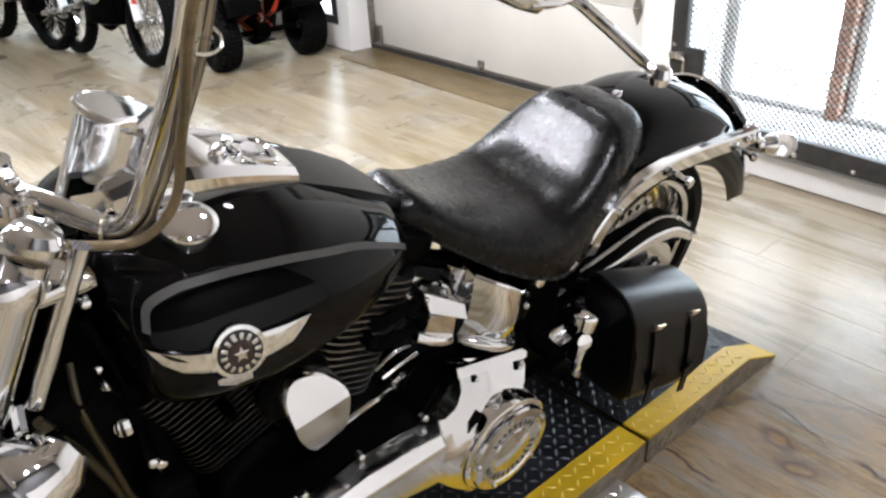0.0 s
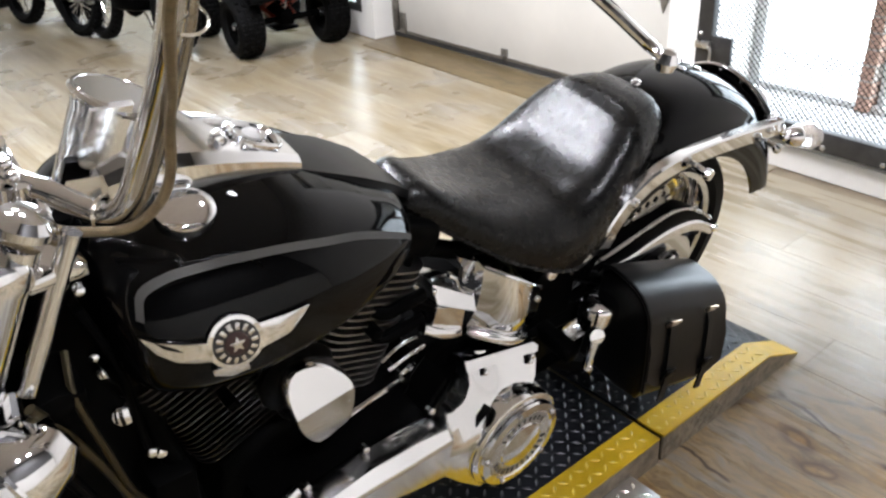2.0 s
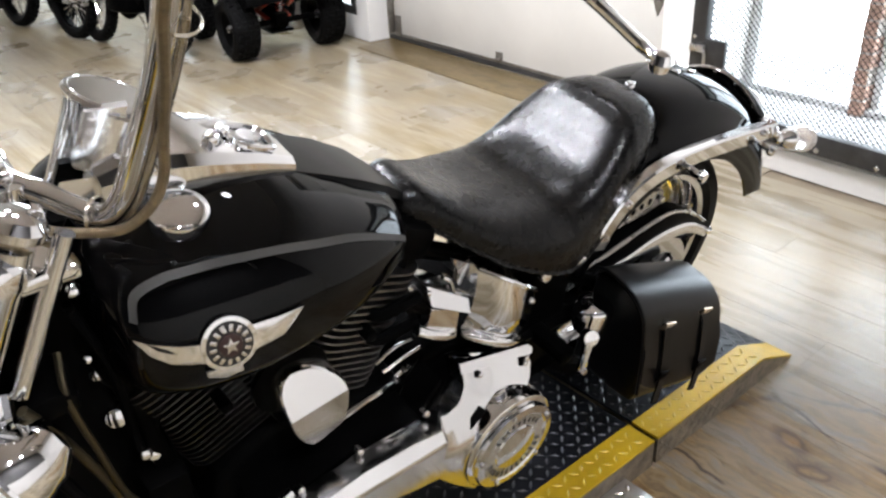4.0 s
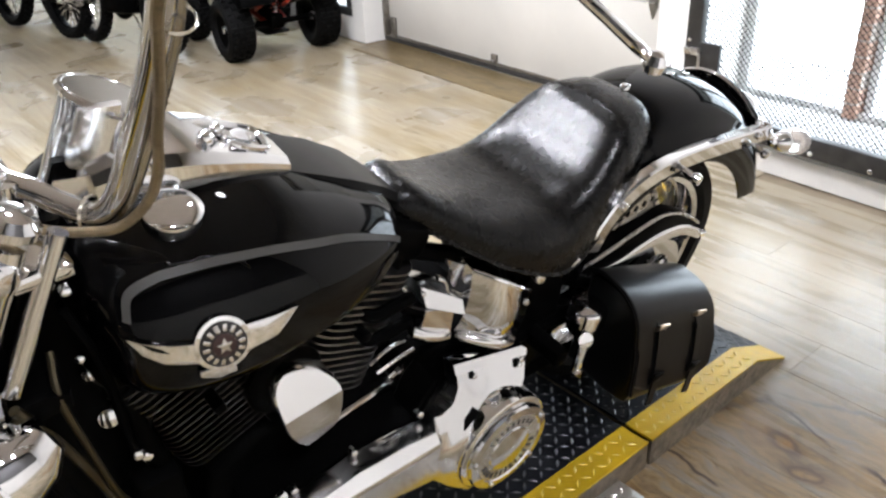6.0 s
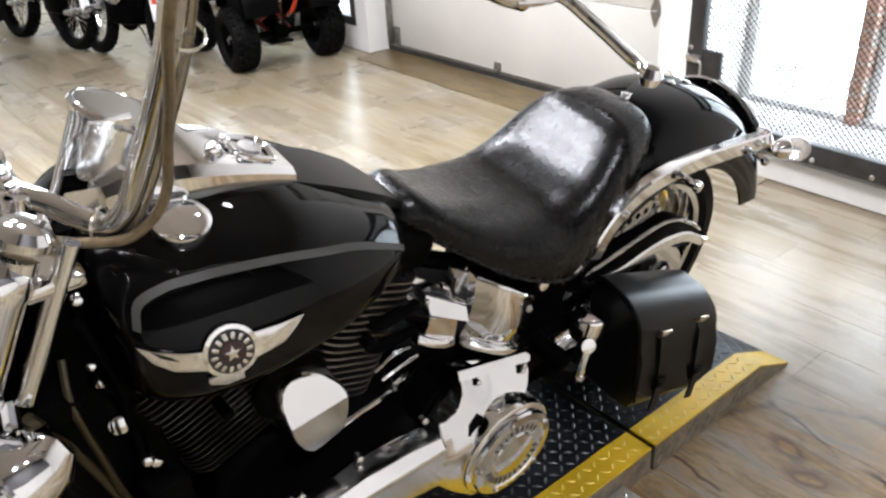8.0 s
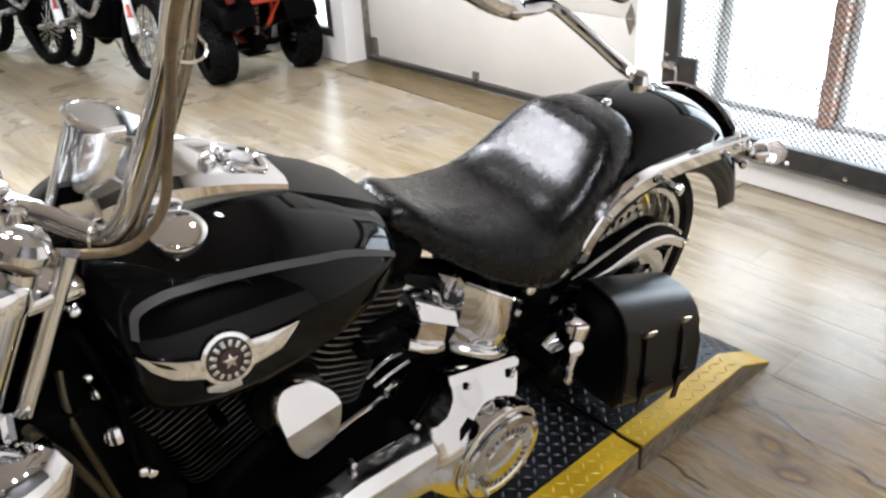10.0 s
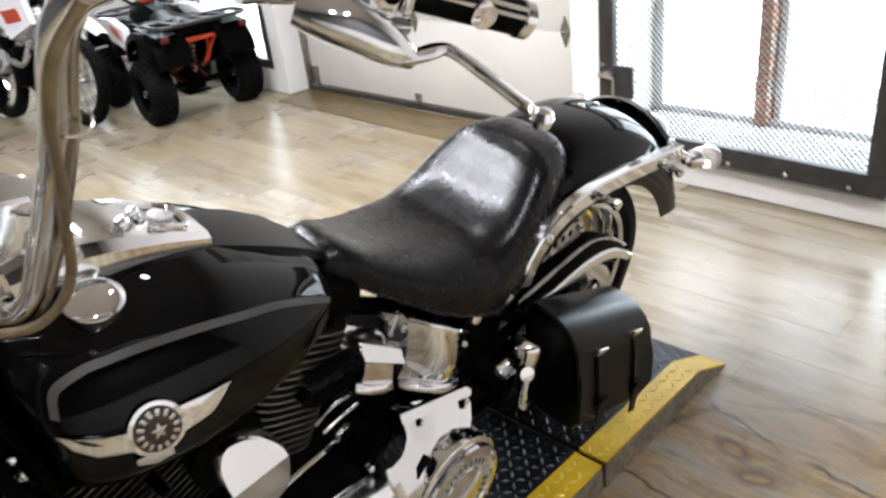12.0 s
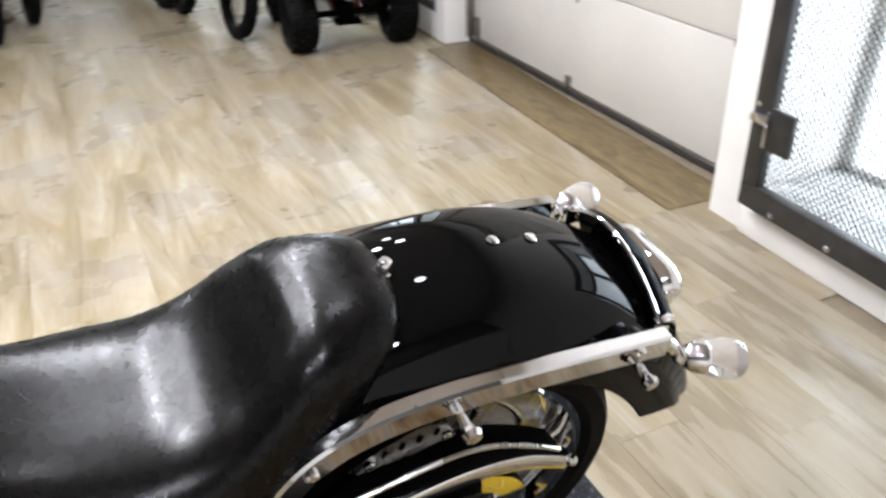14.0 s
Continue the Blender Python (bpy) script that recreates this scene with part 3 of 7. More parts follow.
for y in (1.335, 3.47):
    bm = box(B(), (-0.006, y, 0.10), (0.012, 0.06, 0.14), 0.003)
    bolt(bm, (-0.012, y, 0.07), (-1, 0, 0), 0.008)
    bolt(bm, (-0.012, y, 0.14), (-1, 0, 0), 0.008)
    part("corner_bracket", bm, GALVANISED, gd)
bm = tube(B(), glide([(-0.003, 2.44, 0.575), (-0.035, 2.44, 0.605), (-0.035, 2.43, 0.675), (-0.003, 2.43, 0.715)]), 0.007, 8)
part("pull_handle", bm, SATIN, gd)
for y in (1.235, 3.515):
    bm = box(B(), (-0.03, y, 1.25), (0.05, 0.012, 2.4), 0.003)
    box(bm, (-0.008, y - 0.02 if y < 2 else y + 0.02, 1.25), (0.005, 0.05, 2.4), 0.002)
    tagged(part("door_track", bm, GALVANISED, None, m=DOORM), "galvanised steel vertical track of the garage door", "door track", "door tracks")

bm = box(B(), (0.135, 2.37, 0.001), (0.30, 2.33, 0.010), 0.003)
tagged(part("threshold", bm, THRESHOLD, None, m=WALL @ Matrix.Translation((-0.13, 0, 0))), "dark stained wood threshold before the garage door", "threshold", kind="structure")

# ---- mesh gate ----
GATEM = Matrix.Translation((1.575, 0, 0)) @ pose(0, 0, 0, 0, 0, -3.0)
gate = empty("security_gate", GATEM, "black steel security gate with expanded metal mesh", "gate")
GY0, GY1, GZ0, GZ1, BAR = -0.27, 0.945, 0.145, 1.42, 0.080
for name, c, s in (("gate_bar", (0.02, (GY0 + GY1) / 2, GZ0 + BAR / 2), (0.04, GY1 - GY0, BAR)),
                   ("gate_bar", (0.02, (GY0 + GY1) / 2, GZ1 - BAR / 2), (0.04, GY1 - GY0, BAR)),
                   ("gate_stile", (0.02, GY0 + 0.035, (GZ0 + GZ1) / 2), (0.04, 0.07, GZ1 - GZ0 - 2 * BAR - 0.002)),
                   ("gate_stile", (0.02, GY1 - 0.035, (GZ0 + GZ1) / 2), (0.04, 0.07, GZ1 - GZ0 - 2 * BAR - 0.002))):
    part(name, box(B(), c, s, 0.004), GATE_STEEL, gate)
for k in range(5):
    part("gate_bolt", bolt(B(), (0.0, GY0 + 0.12 + k * 0.235, GZ0 + 0.020), (-1, 0, 0), 0.010, 0.006), SATIN, gate)
for k in range(2):
    for y in (GY0 + 0.02, GY1 - 0.02):
        part("gate_bolt", bolt(B(), (0.0, y, 0.5 + k * 0.45), (-1, 0, 0), 0.009, 0.006), SATIN, gate)


def expanded_mesh(y0, y1, z0, z1, dy, dz):
    """Diamond strands as thin bars: zigzag rows joined at their tips."""
    bm = B()
    rows = int((z1 - z0) / dz)
    cols = int((y1 - y0) / dy)
    h = 0.0019
    for i in range(rows):
        for way in (1, -1):
            pts = []
            for j in range(2 * cols + 1):
                up = (j % 2 == 0) == (way > 0)
                pts.append((y0 + j * dy / 2, z0 + i * dz + (dz if up else 0)))
            top = [bm.verts.new((0.034, y, z + h)) for y, z in pts]
            mid = [bm.verts.new((0.029, y, z)) for y, z in pts]
            low = [bm.verts.new((0.034, y, z - h)) for y, z in pts]
            for a, b, c, d in zip(top, top[1:], mid, mid[1:]):
                bm.faces.new((a, b, d, c))
            for a, b, c, d in zip(mid, mid[1:], low, low[1:]):
                bm.faces.new((a, b, d, c))
    return bm


part("mesh", expanded_mesh(GY0 + 0.05, GY1 - 0.05, GZ0 + 0.065, GZ1 - 0.065, 0.050, 0.0245), MESH_STEEL, gate, "black diamond expanded metal mesh", 10)
bm = box(B(), (0.012, GY1 - 0.115, 0.43), (0.02, 0.105, 0.135), 0.003)
part("lock_plate", bm, GATE_STEEL, gate, "black steel lock plate")
bm = box(B(), (-0.012, GY1 - 0.045, 0.46), (0.02, 0.07, 0.03), 0.004)
tube(bm, glide([(-0.02, GY1 - 0.075, 0.455), (-0.03, GY1 - 0.095, 0.445), (-0.03, GY1 - 0.095, 0.385)]), 0.006, 8)
part("latch", bm, SATIN, gate, "worn steel slide latch")

# ---- near window behind the gate ----
win = empty("window_1", WALL, "low bright shop window behind the mesh gate", "window", kind="structure")
part("window_sill", box(B(), (0.26, 0.335, GATE[2] + 0.006), (0.56, 1.31, 0.024), 0.004), CONCRETE, win, "grey concrete window sill")
for y in (GATE[0] + 0.03, 0.975):
    part("window_frame", box(B(), (0.47, y, 0.745), (0.06, 0.05, 1.20), 0.004), ALU_FRAME, win)
part("window_frame", box(B(), (0.47, 0.335, GATE[3] - 0.03), (0.06, 1.25, 0.05), 0.004), ALU_FRAME, win)
part("window_frame", box(B(), (0.47, 0.335, GATE[2] + 0.03), (0.06, 1.25, 0.03), 0.004), ALU_FRAME, win)
part("window_frame", box(B(), (0.49, 0.385, 0.745), (0.05, 0.035, 1.17), 0.004), ALU_FRAME, win)
pier = empty("brick_pier", WALL, "narrow red brick pier in the shop window", "pier")
for k in range(18):
    for s in (0, 1):
        bm = box(B(), (0.43 + 0.05 * s, 0.438 + 0.0012 * ((k * 7 + s * 3) % 3 - 1), 0.182 + k * 0.067), (0.048, 0.056, 0.058), 0.002)
        part("brick", bm, BRICK, pier)
part("mortar_core", box(B(), (0.455, 0.438, 0.745), (0.092, 0.0545, 1.19)), MORTAR, pier)

# ---- far window ----
win2 = empty("window_2", WALL, "narrow far shop window in a black frame, bright", "window", kind="structure")
PZ, PH2 = (PANE[2] + PANE[3]) / 2, PANE[3] - PANE[2] - 0.122
for y in (PANE[0] + 0.03, PANE[1] - 0.03):
    part("window_frame", box(B(), (0.03, y, PZ), (0.06, 0.06, PH2), 0.004), GATE_STEEL, win2)
for z in (PANE[2] + 0.03, PANE[3] - 0.03):
    part("window_frame", box(B(), (0.03, (PANE[0] + PANE[1]) / 2, z), (0.06, PANE[1] - PANE[0], 0.06), 0.004), GATE_STEEL, win2)
part("glazing_bar", box(B(), (0.03, PANE[0] + 0.10, PZ), (0.02, 0.014, PH2), 0.002), GATE_STEEL, win2)
part("window_lock", box(B(), (-0.005, PANE[0] + 0.10, 0.80), (0.05, 0.16, 0.16), 0.006), GATE_STEEL, win2, "dark grey lock box")
win3 = empty("window_3", WALL, "wide window added behind the parked vehicles as a bright background", "window", kind="structure")
WZ, WH = (WIDE[2] + WIDE[3]) / 2, WIDE[3] - WIDE[2] - 0.122
for y in (WIDE[0] + 0.03, WIDE[0] + 1.25, WIDE[0] + 2.5, WIDE[1] - 0.03):
    part("window_frame", box(B(), (0.03, y, WZ), (0.06, 0.06, WH), 0.004), ALU_FRAME, win3)
for z in (WIDE[2] + 0.03, WIDE[3] - 0.03):
    part("window_frame", box(B(), (0.03, (WIDE[0] + WIDE[1]) / 2, z), (0.06, WIDE[1] - WIDE[0], 0.06), 0.004), ALU_FRAME, win3)

# ---- motorcycle lift, lowered ----
LH, LY0, LY1, LX0, SEAM, BEND, TIP = 0.078, -0.195, 0.53, -2.05, -0.062, 0.392, 0.548
lift = empty("motorcycle_lift", Matrix(), "lowered motorcycle lift with black tread plate and yellow edges", "motorcycle lift")


def deck_z(x):
    return LH if x < BEND else LH + (0.010 - LH) * (x - BEND) / (TIP - BEND)


def deck_slab(xs, y0, y1, drop=0.006):
    bm = B()
    rings = [[(x, y0, deck_z(x)), (x, y1, deck_z(x)), (x, y1, deck_z(x) - drop), (x, y0, deck_z(x) - drop)] for x in xs]
    return loft(bm, rings)


def lugs(x0, x1, y0, y1, step=0.026, down=False, y_side=0.0):
    """Raised tread-plate lugs, turned this way and that in a checker, as one mesh."""
    verts, faces = [], []
    a, w, h = 0.0130, 0.0042, 0.0020
    nx, ny = int((x1 - x0) / step), max(1, int((y1 - y0) / step))
    for i in range(nx):
        for j in range(ny):
            cx, cy = x0 + (i + 0.5) * step, y0 + (j + 0.5) * (y1 - y0) / ny
            s = math.pi / 4 if (i + j) % 2 else -math.pi / 4
            c, d = math.cos(s), math.sin(s)
            k = len(verts)
            for u, v, z in ((-a, 0, 0), (0, -w, 0), (a, 0, 0), (0, w, 0), (-a * 0.45, 0, h), (a * 0.45, 0, h)):
                px, py = cx + u * c - v * d, cy + u * d + v * c
                if down:
                    verts.append((px, y_side - z, py))
                else:
                    verts.append((px, py, deck_z(px) + z + 0.0002))
            faces += [(k, k + 1, k + 4), (k + 1, k + 5, k + 4), (k + 1, k + 2, k + 5), (k + 2, k + 3, k + 5), (k + 3, k + 4, k + 5), (k + 3, k, k + 4)]
    bm = B()
    vs = [bm.verts.new(v) for v in verts]
    for f in faces:
        bm.faces.new([vs[i] for i in f])
    return bm


YB = 0.077   # width of the yellow borders
for x0, x1, tag in ((LX0, SEAM - 0.007, "front"), (SEAM + 0.007, TIP, "rear")):
    xs = [x0, x1] if tag == "front" else [x0, BEND, TIP]
    part("deck_plate", deck_slab(xs, LY0 + YB, LY1 - YB), DECK_BLACK, lift, "black painted tread plate")
    part("yellow_border", deck_slab(xs, LY0, LY0 + YB - 0.0005), DECK_YELLOW, lift, "worn yellow painted tread plate border")
    part("yellow_border", deck_slab(xs, LY1 - YB + 0.0005, LY1), DECK_YELLOW, lift, "worn yellow painted tread plate border")
    x1b = x1 if tag == "front" else BEND - 0.002
    tagged(part("deck_tread", lugs(max(x0, -1.3), x1, LY0 + YB + 0.004, LY1 - YB - 0.004), DECK_WORN, lift), kind="stuff")
    tagged(part("border_tread", lugs(max(x0, -1.0), x1b, LY0 + 0.006, LY0 + YB - 0.006), LUG_YELLOW, lift), kind="stuff")
    # side skirts under the borders
    for y in (LY0, LY1):
        out = [(x0, 0.0), (x1, 0.0), (x1, deck_z(x1) - 0.006)] + ([(BEND, LH - 0.006)] if tag == "rear" else []) + [(x0, LH - 0.006)]
        part("side_skirt", slab(B(), out, y, y + (0.006 if y < 0 else -0.006)), GRIMY_STEEL, lift, "grimy steel tread plate side")
tagged(part("skirt_tread", lugs(SEAM + 0.01, BEND - 0.04, 0.006, LH - 0.012, 0.020, True, LY0), GRIMY_STEEL, lift), kind="stuff")
part("under_frame", box(B(), ((LX0 + SEAM) / 2, (LY0 + LY1) / 2, 0.035), (SEAM - LX0 - 0.02, LY1 - LY0 - 0.03, 0.07), 0.004), SATIN_BLACK, lift)
foot = part("side_foot", box(B(), (-1.09, LY0 - 0.042, 0.015), (1.84, 0.084, 0.030), 0.003), DECK_STEEL, lift, "bare tread plate foot beside the deck")
bm = lugs(-0.62, -0.175, LY0 - 0.080, LY0 - 0.004)
bmesh.ops.translate(bm, vec=(0, 0, 0.030 - LH), verts=bm.verts[:])
tagged(part("foot_tread", bm, LUG_STEEL, foot), kind="stuff")

# ---- the cruiser on its side stand ----
LEAN = 13.0
BIKE = Matrix.Translation((0, 0.179, 0.078)) @ pose(0, 0, 0, LEAN, 0, 0)
bike = empty("motorcycle", BIKE, "black and chrome cruiser motorcycle leaning on its side stand", "motorcycle")
AX, RR = 0.087, 0.332     # rear axle x, tyre radius


def lerp_rows(rows, x):
    for a, b in zip(rows, rows[1:]):
        if a[0] <= x <= b[0]:
            t = (x - a[0]) / (b[0] - a[0])
            return [p + (q - p) * t for p, q in zip(a, b)]
    return list(rows[0] if x < rows[0][0] else rows[-1])


def smooth_rows(rows, n=5):
    """The rows run through smoothly, column by column."""
    out = []
    for i in range(len(rows) - 1):
        p1, p2 = rows[i], rows[i + 1]
        p0 = rows[i - 1] if i else [2 * a - b for a, b in zip(p1, p2)]
        p3 = rows[i + 2] if i + 2 < len(rows) else [2 * b - a for a, b in zip(p1, p2)]
        for k in range(n):
            t = k / n
            out.append([0.5 * (2 * b + (c - a) * t + (2 * a - 5 * b + 4 * c - d) * t * t + (3 * b - a - 3 * c + d) * t ** 3) for a, b, c, d in zip(p0, p1, p2, p3)])
    out.append(list(rows[-1]))
    return out


# fuel tank: x, half width, top, bottom, height of the widest point
TANK = smooth_rows([
    (-1.130, 0.070, 0.880, 0.770, 0.810),
    (-1.122, 0.148, 0.905, 0.740, 0.800),
    (-1.105, 0.192, 0.928, 0.722, 0.792),
    (-1.060, 0.217, 0.947, 0.714, 0.785),
    (-1.000, 0.228, 0.953, 0.716, 0.780),
    (-0.930, 0.231, 0.947, 0.728, 0.780),
    (-0.850, 0.222, 0.924, 0.738, 0.780),
    (-0.770, 0.194, 0.889, 0.738, 0.778),
    (-0.710, 0.163, 0.855, 0.738, 0.780),
    (-0.682, 0.142, 0.838, 0.746, 0.782),
    (-0.662, 0.105, 0.826, 0.756, 0.786),
    (-0.652, 0.060, 0.815, 0.768, 0.788),
])


def tank_point(row, a):
    """a: degrees, 0 at the widest left point, 90 at the top."""
    x, w, zt, zb, zm = row
    c, s = math.cos(radians(a)), math.sin(radians(a))
    e = 2 / 2.4
    y = -w * math.copysign(abs(c) ** e, c)
    z = zm + (zt - zm if s > 0 else zm - zb) * math.copysign(abs(s) ** e, s)
    return V((x, y, z))


tank = part("fuel_tank", loft(B(), [[tank_point(r, k * 360 / 48) for k in range(48)] for r in TANK]), PAINT, bike, "gloss black teardrop fuel tank", 60)


def tank_row(x):
    return lerp_rows(TANK, x)


def on_tank(x, z, lift=0.0015):
    """The left flank of the tank at x, z."""
    row = tank_row(x)
    lo, hi = -85.0, 89.0
    for _ in range(30):
        mid = (lo + hi) / 2
        if tank_point(row, mid).z < z:
            lo = mid
        else:
            hi = mid
    p = tank_point(row, lo)
    q = tank_point(row, lo + 1.0)
    d = (q - p).normalized()
    nrm = V((0, -d.z, d.y)) if -d.z < 0 else V((0, d.z, -d.y))
    return p + nrm * lift, nrm


# pinstripe along the flank
STRIPE_LINE = glide([(-1.103, 0, 0.868), (-1.096, 0, 0.8885), (-1.0845, 0, 0.8984), (-1.0649, 0, 0.9055), (-1.0426, 0, 0.909), (-0.9867, 0, 0.9083), (-0.9141, 0, 0.8978), (-0.8272, 0, 0.8723), (-0.7639, 0, 0.8439), (-0.7082, 0, 0.8118), (-0.690, 0, 0.798)], 4)
bm = B()
rings = []
for i, p in enumerate(STRIPE_LINE):
    q0, q1 = STRIPE_LINE[max(0, i - 1)], STRIPE_LINE[min(len(STRIPE_LINE) - 1, i + 1)]
    t = (q1 - q0).normalized()
    w = 0.0034
    a, _ = on_tank(p.x - t.z * w, p.z + t.x * w)
    b, _ = on_tank(p.x + t.z * w, p.z - t.x * w)
    rings.append([a, b])
loft(bm, rings, cap=False, closed=False)
part("pinstripe", bm, STRIPE, tank, "dull grey pinstripe")

# winged badge on the tank
EMB = (-1.015, 0.829)     # centre of the medallion
EM_TILT = 0.0


def badge_plate(outline, lift0, lift1, name, material, label):
    bm = B()
    c, s = math.cos(radians(EM_TILT)), math.sin(radians(EM_TILT))
    top, low = [], []
    for u, v in outline:
        x, z = EMB[0] + u * c - v * s, EMB[1] + u * s + v * c
        p, nrm = on_tank(min(max(x, -1.124), -0.67), z, lift1)
        q, _ = on_tank(min(max(x, -1.124), -0.67), z, lift0)
        top.append(bm.verts.new(p)), low.append(bm.verts.new(q))
    n = len(top)
    f = bm.faces.new(top)
    for i in range(n):
        bm.faces.new((top[i], low[i], low[(i + 1) % n], top[(i + 1) % n]))
    bmesh.ops.recalc_face_normals(bm, faces=bm.faces[:])
    bmesh.ops.bevel(bm, geom=[e for e in f.edges], offset=0.0012, segments=2, profile=0.5, affect="EDGES")
    return part(name, bm, material, tank, label, 40)


def disc(r, n=28):
    return [(r * math.cos(k * math.tau / n), r * math.sin(k * math.tau / n)) for k in range(n)]


badge_plate([(-0.0293, 0.0106), (-0.055, 0.0146), (-0.082, 0.0192), (-0.0965, 0.021), (-0.0847, 0.0045), (-0.0666, -0.007), (-0.048, -0.0115), (-0.030, -0.015)], 0.0, 0.007, "badge_wing", CHROME_SOFT, "polished chrome wing")
badge_plate([(0.029, 0.0150), (0.065, 0.0125), (0.102, 0.010), (0.087, -0.0007), (0.069, -0.0132), (0.048, -0.0165), (0.0263, -0.0193)], 0.0, 0.007, "badge_wing", CHROME_SOFT, "polished chrome wing")
badge_plate([(-0.032, -0.0285), (-0.031, -0.037), (-0.0115, -0.0455), (0.012, -0.044), (0.011, -0.031)], 0.0, 0.007, "badge_scroll", CHROME_SOFT, "polished chrome scroll")
badge_plate(disc(0.0345), 0.0, 0.008, "badge_ring", CHROME, "polished chrome ring")
badge_plate(disc(0.0285), 0.002, 0.0088, "badge_face", PLAIN_BLACK, "black badge face")
for k in range(14):
    a = k * math.tau / 14
    c, s = math.cos(a), math.sin(a)
    bar = [(0.0215 * c + u * 0.0044 * c - v * 0.0028 * s, 0.0215 * s + u * 0.0044 * s + v * 0.0028 * c) for u, v in ((-1, -1), (1, -1), (1, 1), (-1, 1))]
    badge_plate(bar, 0.008, 0.0100, "badge_bar", SATIN, "pale raised bar")
star = [((0.0115 if k % 2 == 0 else 0.005) * math.sin(k * math.tau / 10), (0.0115 if k % 2 == 0 else 0.005) * math.cos(k * math.tau / 10)) for k in range(10)]
badge_plate(disc(0.0150, 20), 0.008, 0.0096, "badge_centre", RED_INLAY, "dark red badge centre")
badge_plate(star, 0.0092, 0.0112, "badge_star", SATIN, "pale metal star")

# rolled seam along the tank's lower edge
SEAM_LINE = [tank_point(r, -28) + V((0, -0.002, 0)) for r in TANK if -1.01 < r[0] < -0.67]
part("tank_seam", tube(B(), SEAM_LINE, 0.0042, 8), SATIN_BLACK, tank, "rolled lower seam")

# filler caps and dash
for s in (-1, 1):
    m = Matrix.Translation((-1.008, 0.104 * s, 0.945)) @ pose(0, 0, 0, -10 * s if s > 0 else 10, 2, 0)
    bm = lathe(B(), [(0.036, -0.010), (0.037, 0.000), (0.036, 0.005), (0.031, 0.009), (0.020, 0.0115), (0.0, 0.0125)], m, 36)
    part("filler_cap", bm, CHROME, bike, "domed chrome filler cap")
DASH = smooth_rows([(-1.075, 0.058, 0.945, 0.985), (-1.03, 0.070, 0.945, 0.998), (-0.97, 0.074, 0.94, 0.990), (-0.90, 0.068, 0.922, 0.966), (-0.85, 0.060, 0.905, 0.944), (-0.816, 0.054, 0.893, 0.927)])
bm = loft(B(), [[(x, w, zb), (x, w * 0.96, zb + (zt - zb) * 0.75), (x, w * 0.8, zt), (x, 0, zt + 0.003), (x, -w * 0.8, zt), (x, -w * 0.96, zb + (zt - zb) * 0.75), (x, -w, zb)] for x, w, zb, zt in DASH])
dash = part("tank_console", bm, CHROME, bike, "chrome tank console", 30)
bm = tube(B(), glide([(-0.893, -0.036, 0.968), (-0.863, -0.044, 0.955), (-0.840, -0.034, 0.946), (-0.836, 0.012, 0.945), (-0.862, 0.022, 0.955), (-0.893, 0.014, 0.968)], 6, True), 0.0045, 8)
part("switch_bezel", bm, CHROME, dash)
part("switch_lid", lathe(B(), [(0.017, 0), (0.017, 0.005), (0.0, 0.006)], Matrix.Translation((-0.865, -0.012, 0.955)) @ pose(0, 0, 0, 0, 14, 0), 24), SATIN, dash)
part("console_bolt", bolt(B(), (-0.925, -0.03, 0.977), (0, 0, 1), 0.011, 0.012), CHROME, dash)
part("console_bolt", bolt(B(), (-0.900, -0.010, 0.971), (0, 0, 1), 0.009, 0.012), CHROME, dash)
# leather strip behind the console
bm = loft(B(), [[(x, -w, z - 0.012), (x, -w * 0.9, z + 0.004), (x, 0, z + 0.007), (x, w * 0.9, z + 0.004), (x, w, z - 0.012)] for x, w, z in [(-0.83, 0.058, 0.910), (-0.78, 0.070, 0.892), (-0.72, 0.074, 0.864), (-0.66, 0.068, 0.828), (-0.615, 0.050, 0.790)]], True)
part("tank_strap", bm, BAG_LEATHER, bike, "black strip along the tank's spine")

# seat: x, half width, top, edge height, dish
SEAT = smooth_rows([
    (-0.650, 0.020, 0.768, 0.752, 0.0),
    (-0.638, 0.048, 0.782, 0.748, 0.0),
    (-0.614, 0.068, 0.800, 0.742, 0.0),
    (-0.580, 0.088, 0.798, 0.728, 0.001),
    (-0.520, 0.122, 0.763, 0.686, 0.005),
    (-0.440, 0.158, 0.730, 0.634, 0.009),
    (-0.360, 0.180, 0.714, 0.597, 0.012),
    (-0.290, 0.182, 0.711, 0.580, 0.013),
    (-0.225, 0.171, 0.729, 0.598, 0.010),
    (-0.165, 0.157, 0.774, 0.640, 0.005),
    (-0.120, 0.146, 0.809, 0.675, 0.001),
    (-0.075, 0.132, 0.816, 0.708, 0.0),
    (-0.035, 0.112, 0.814, 0.740, 0.0),
    (-0.008, 0.086, 0.806, 0.762, 0.0),
    (0.006, 0.045, 0.796, 0.780, 0.0),
], 9)


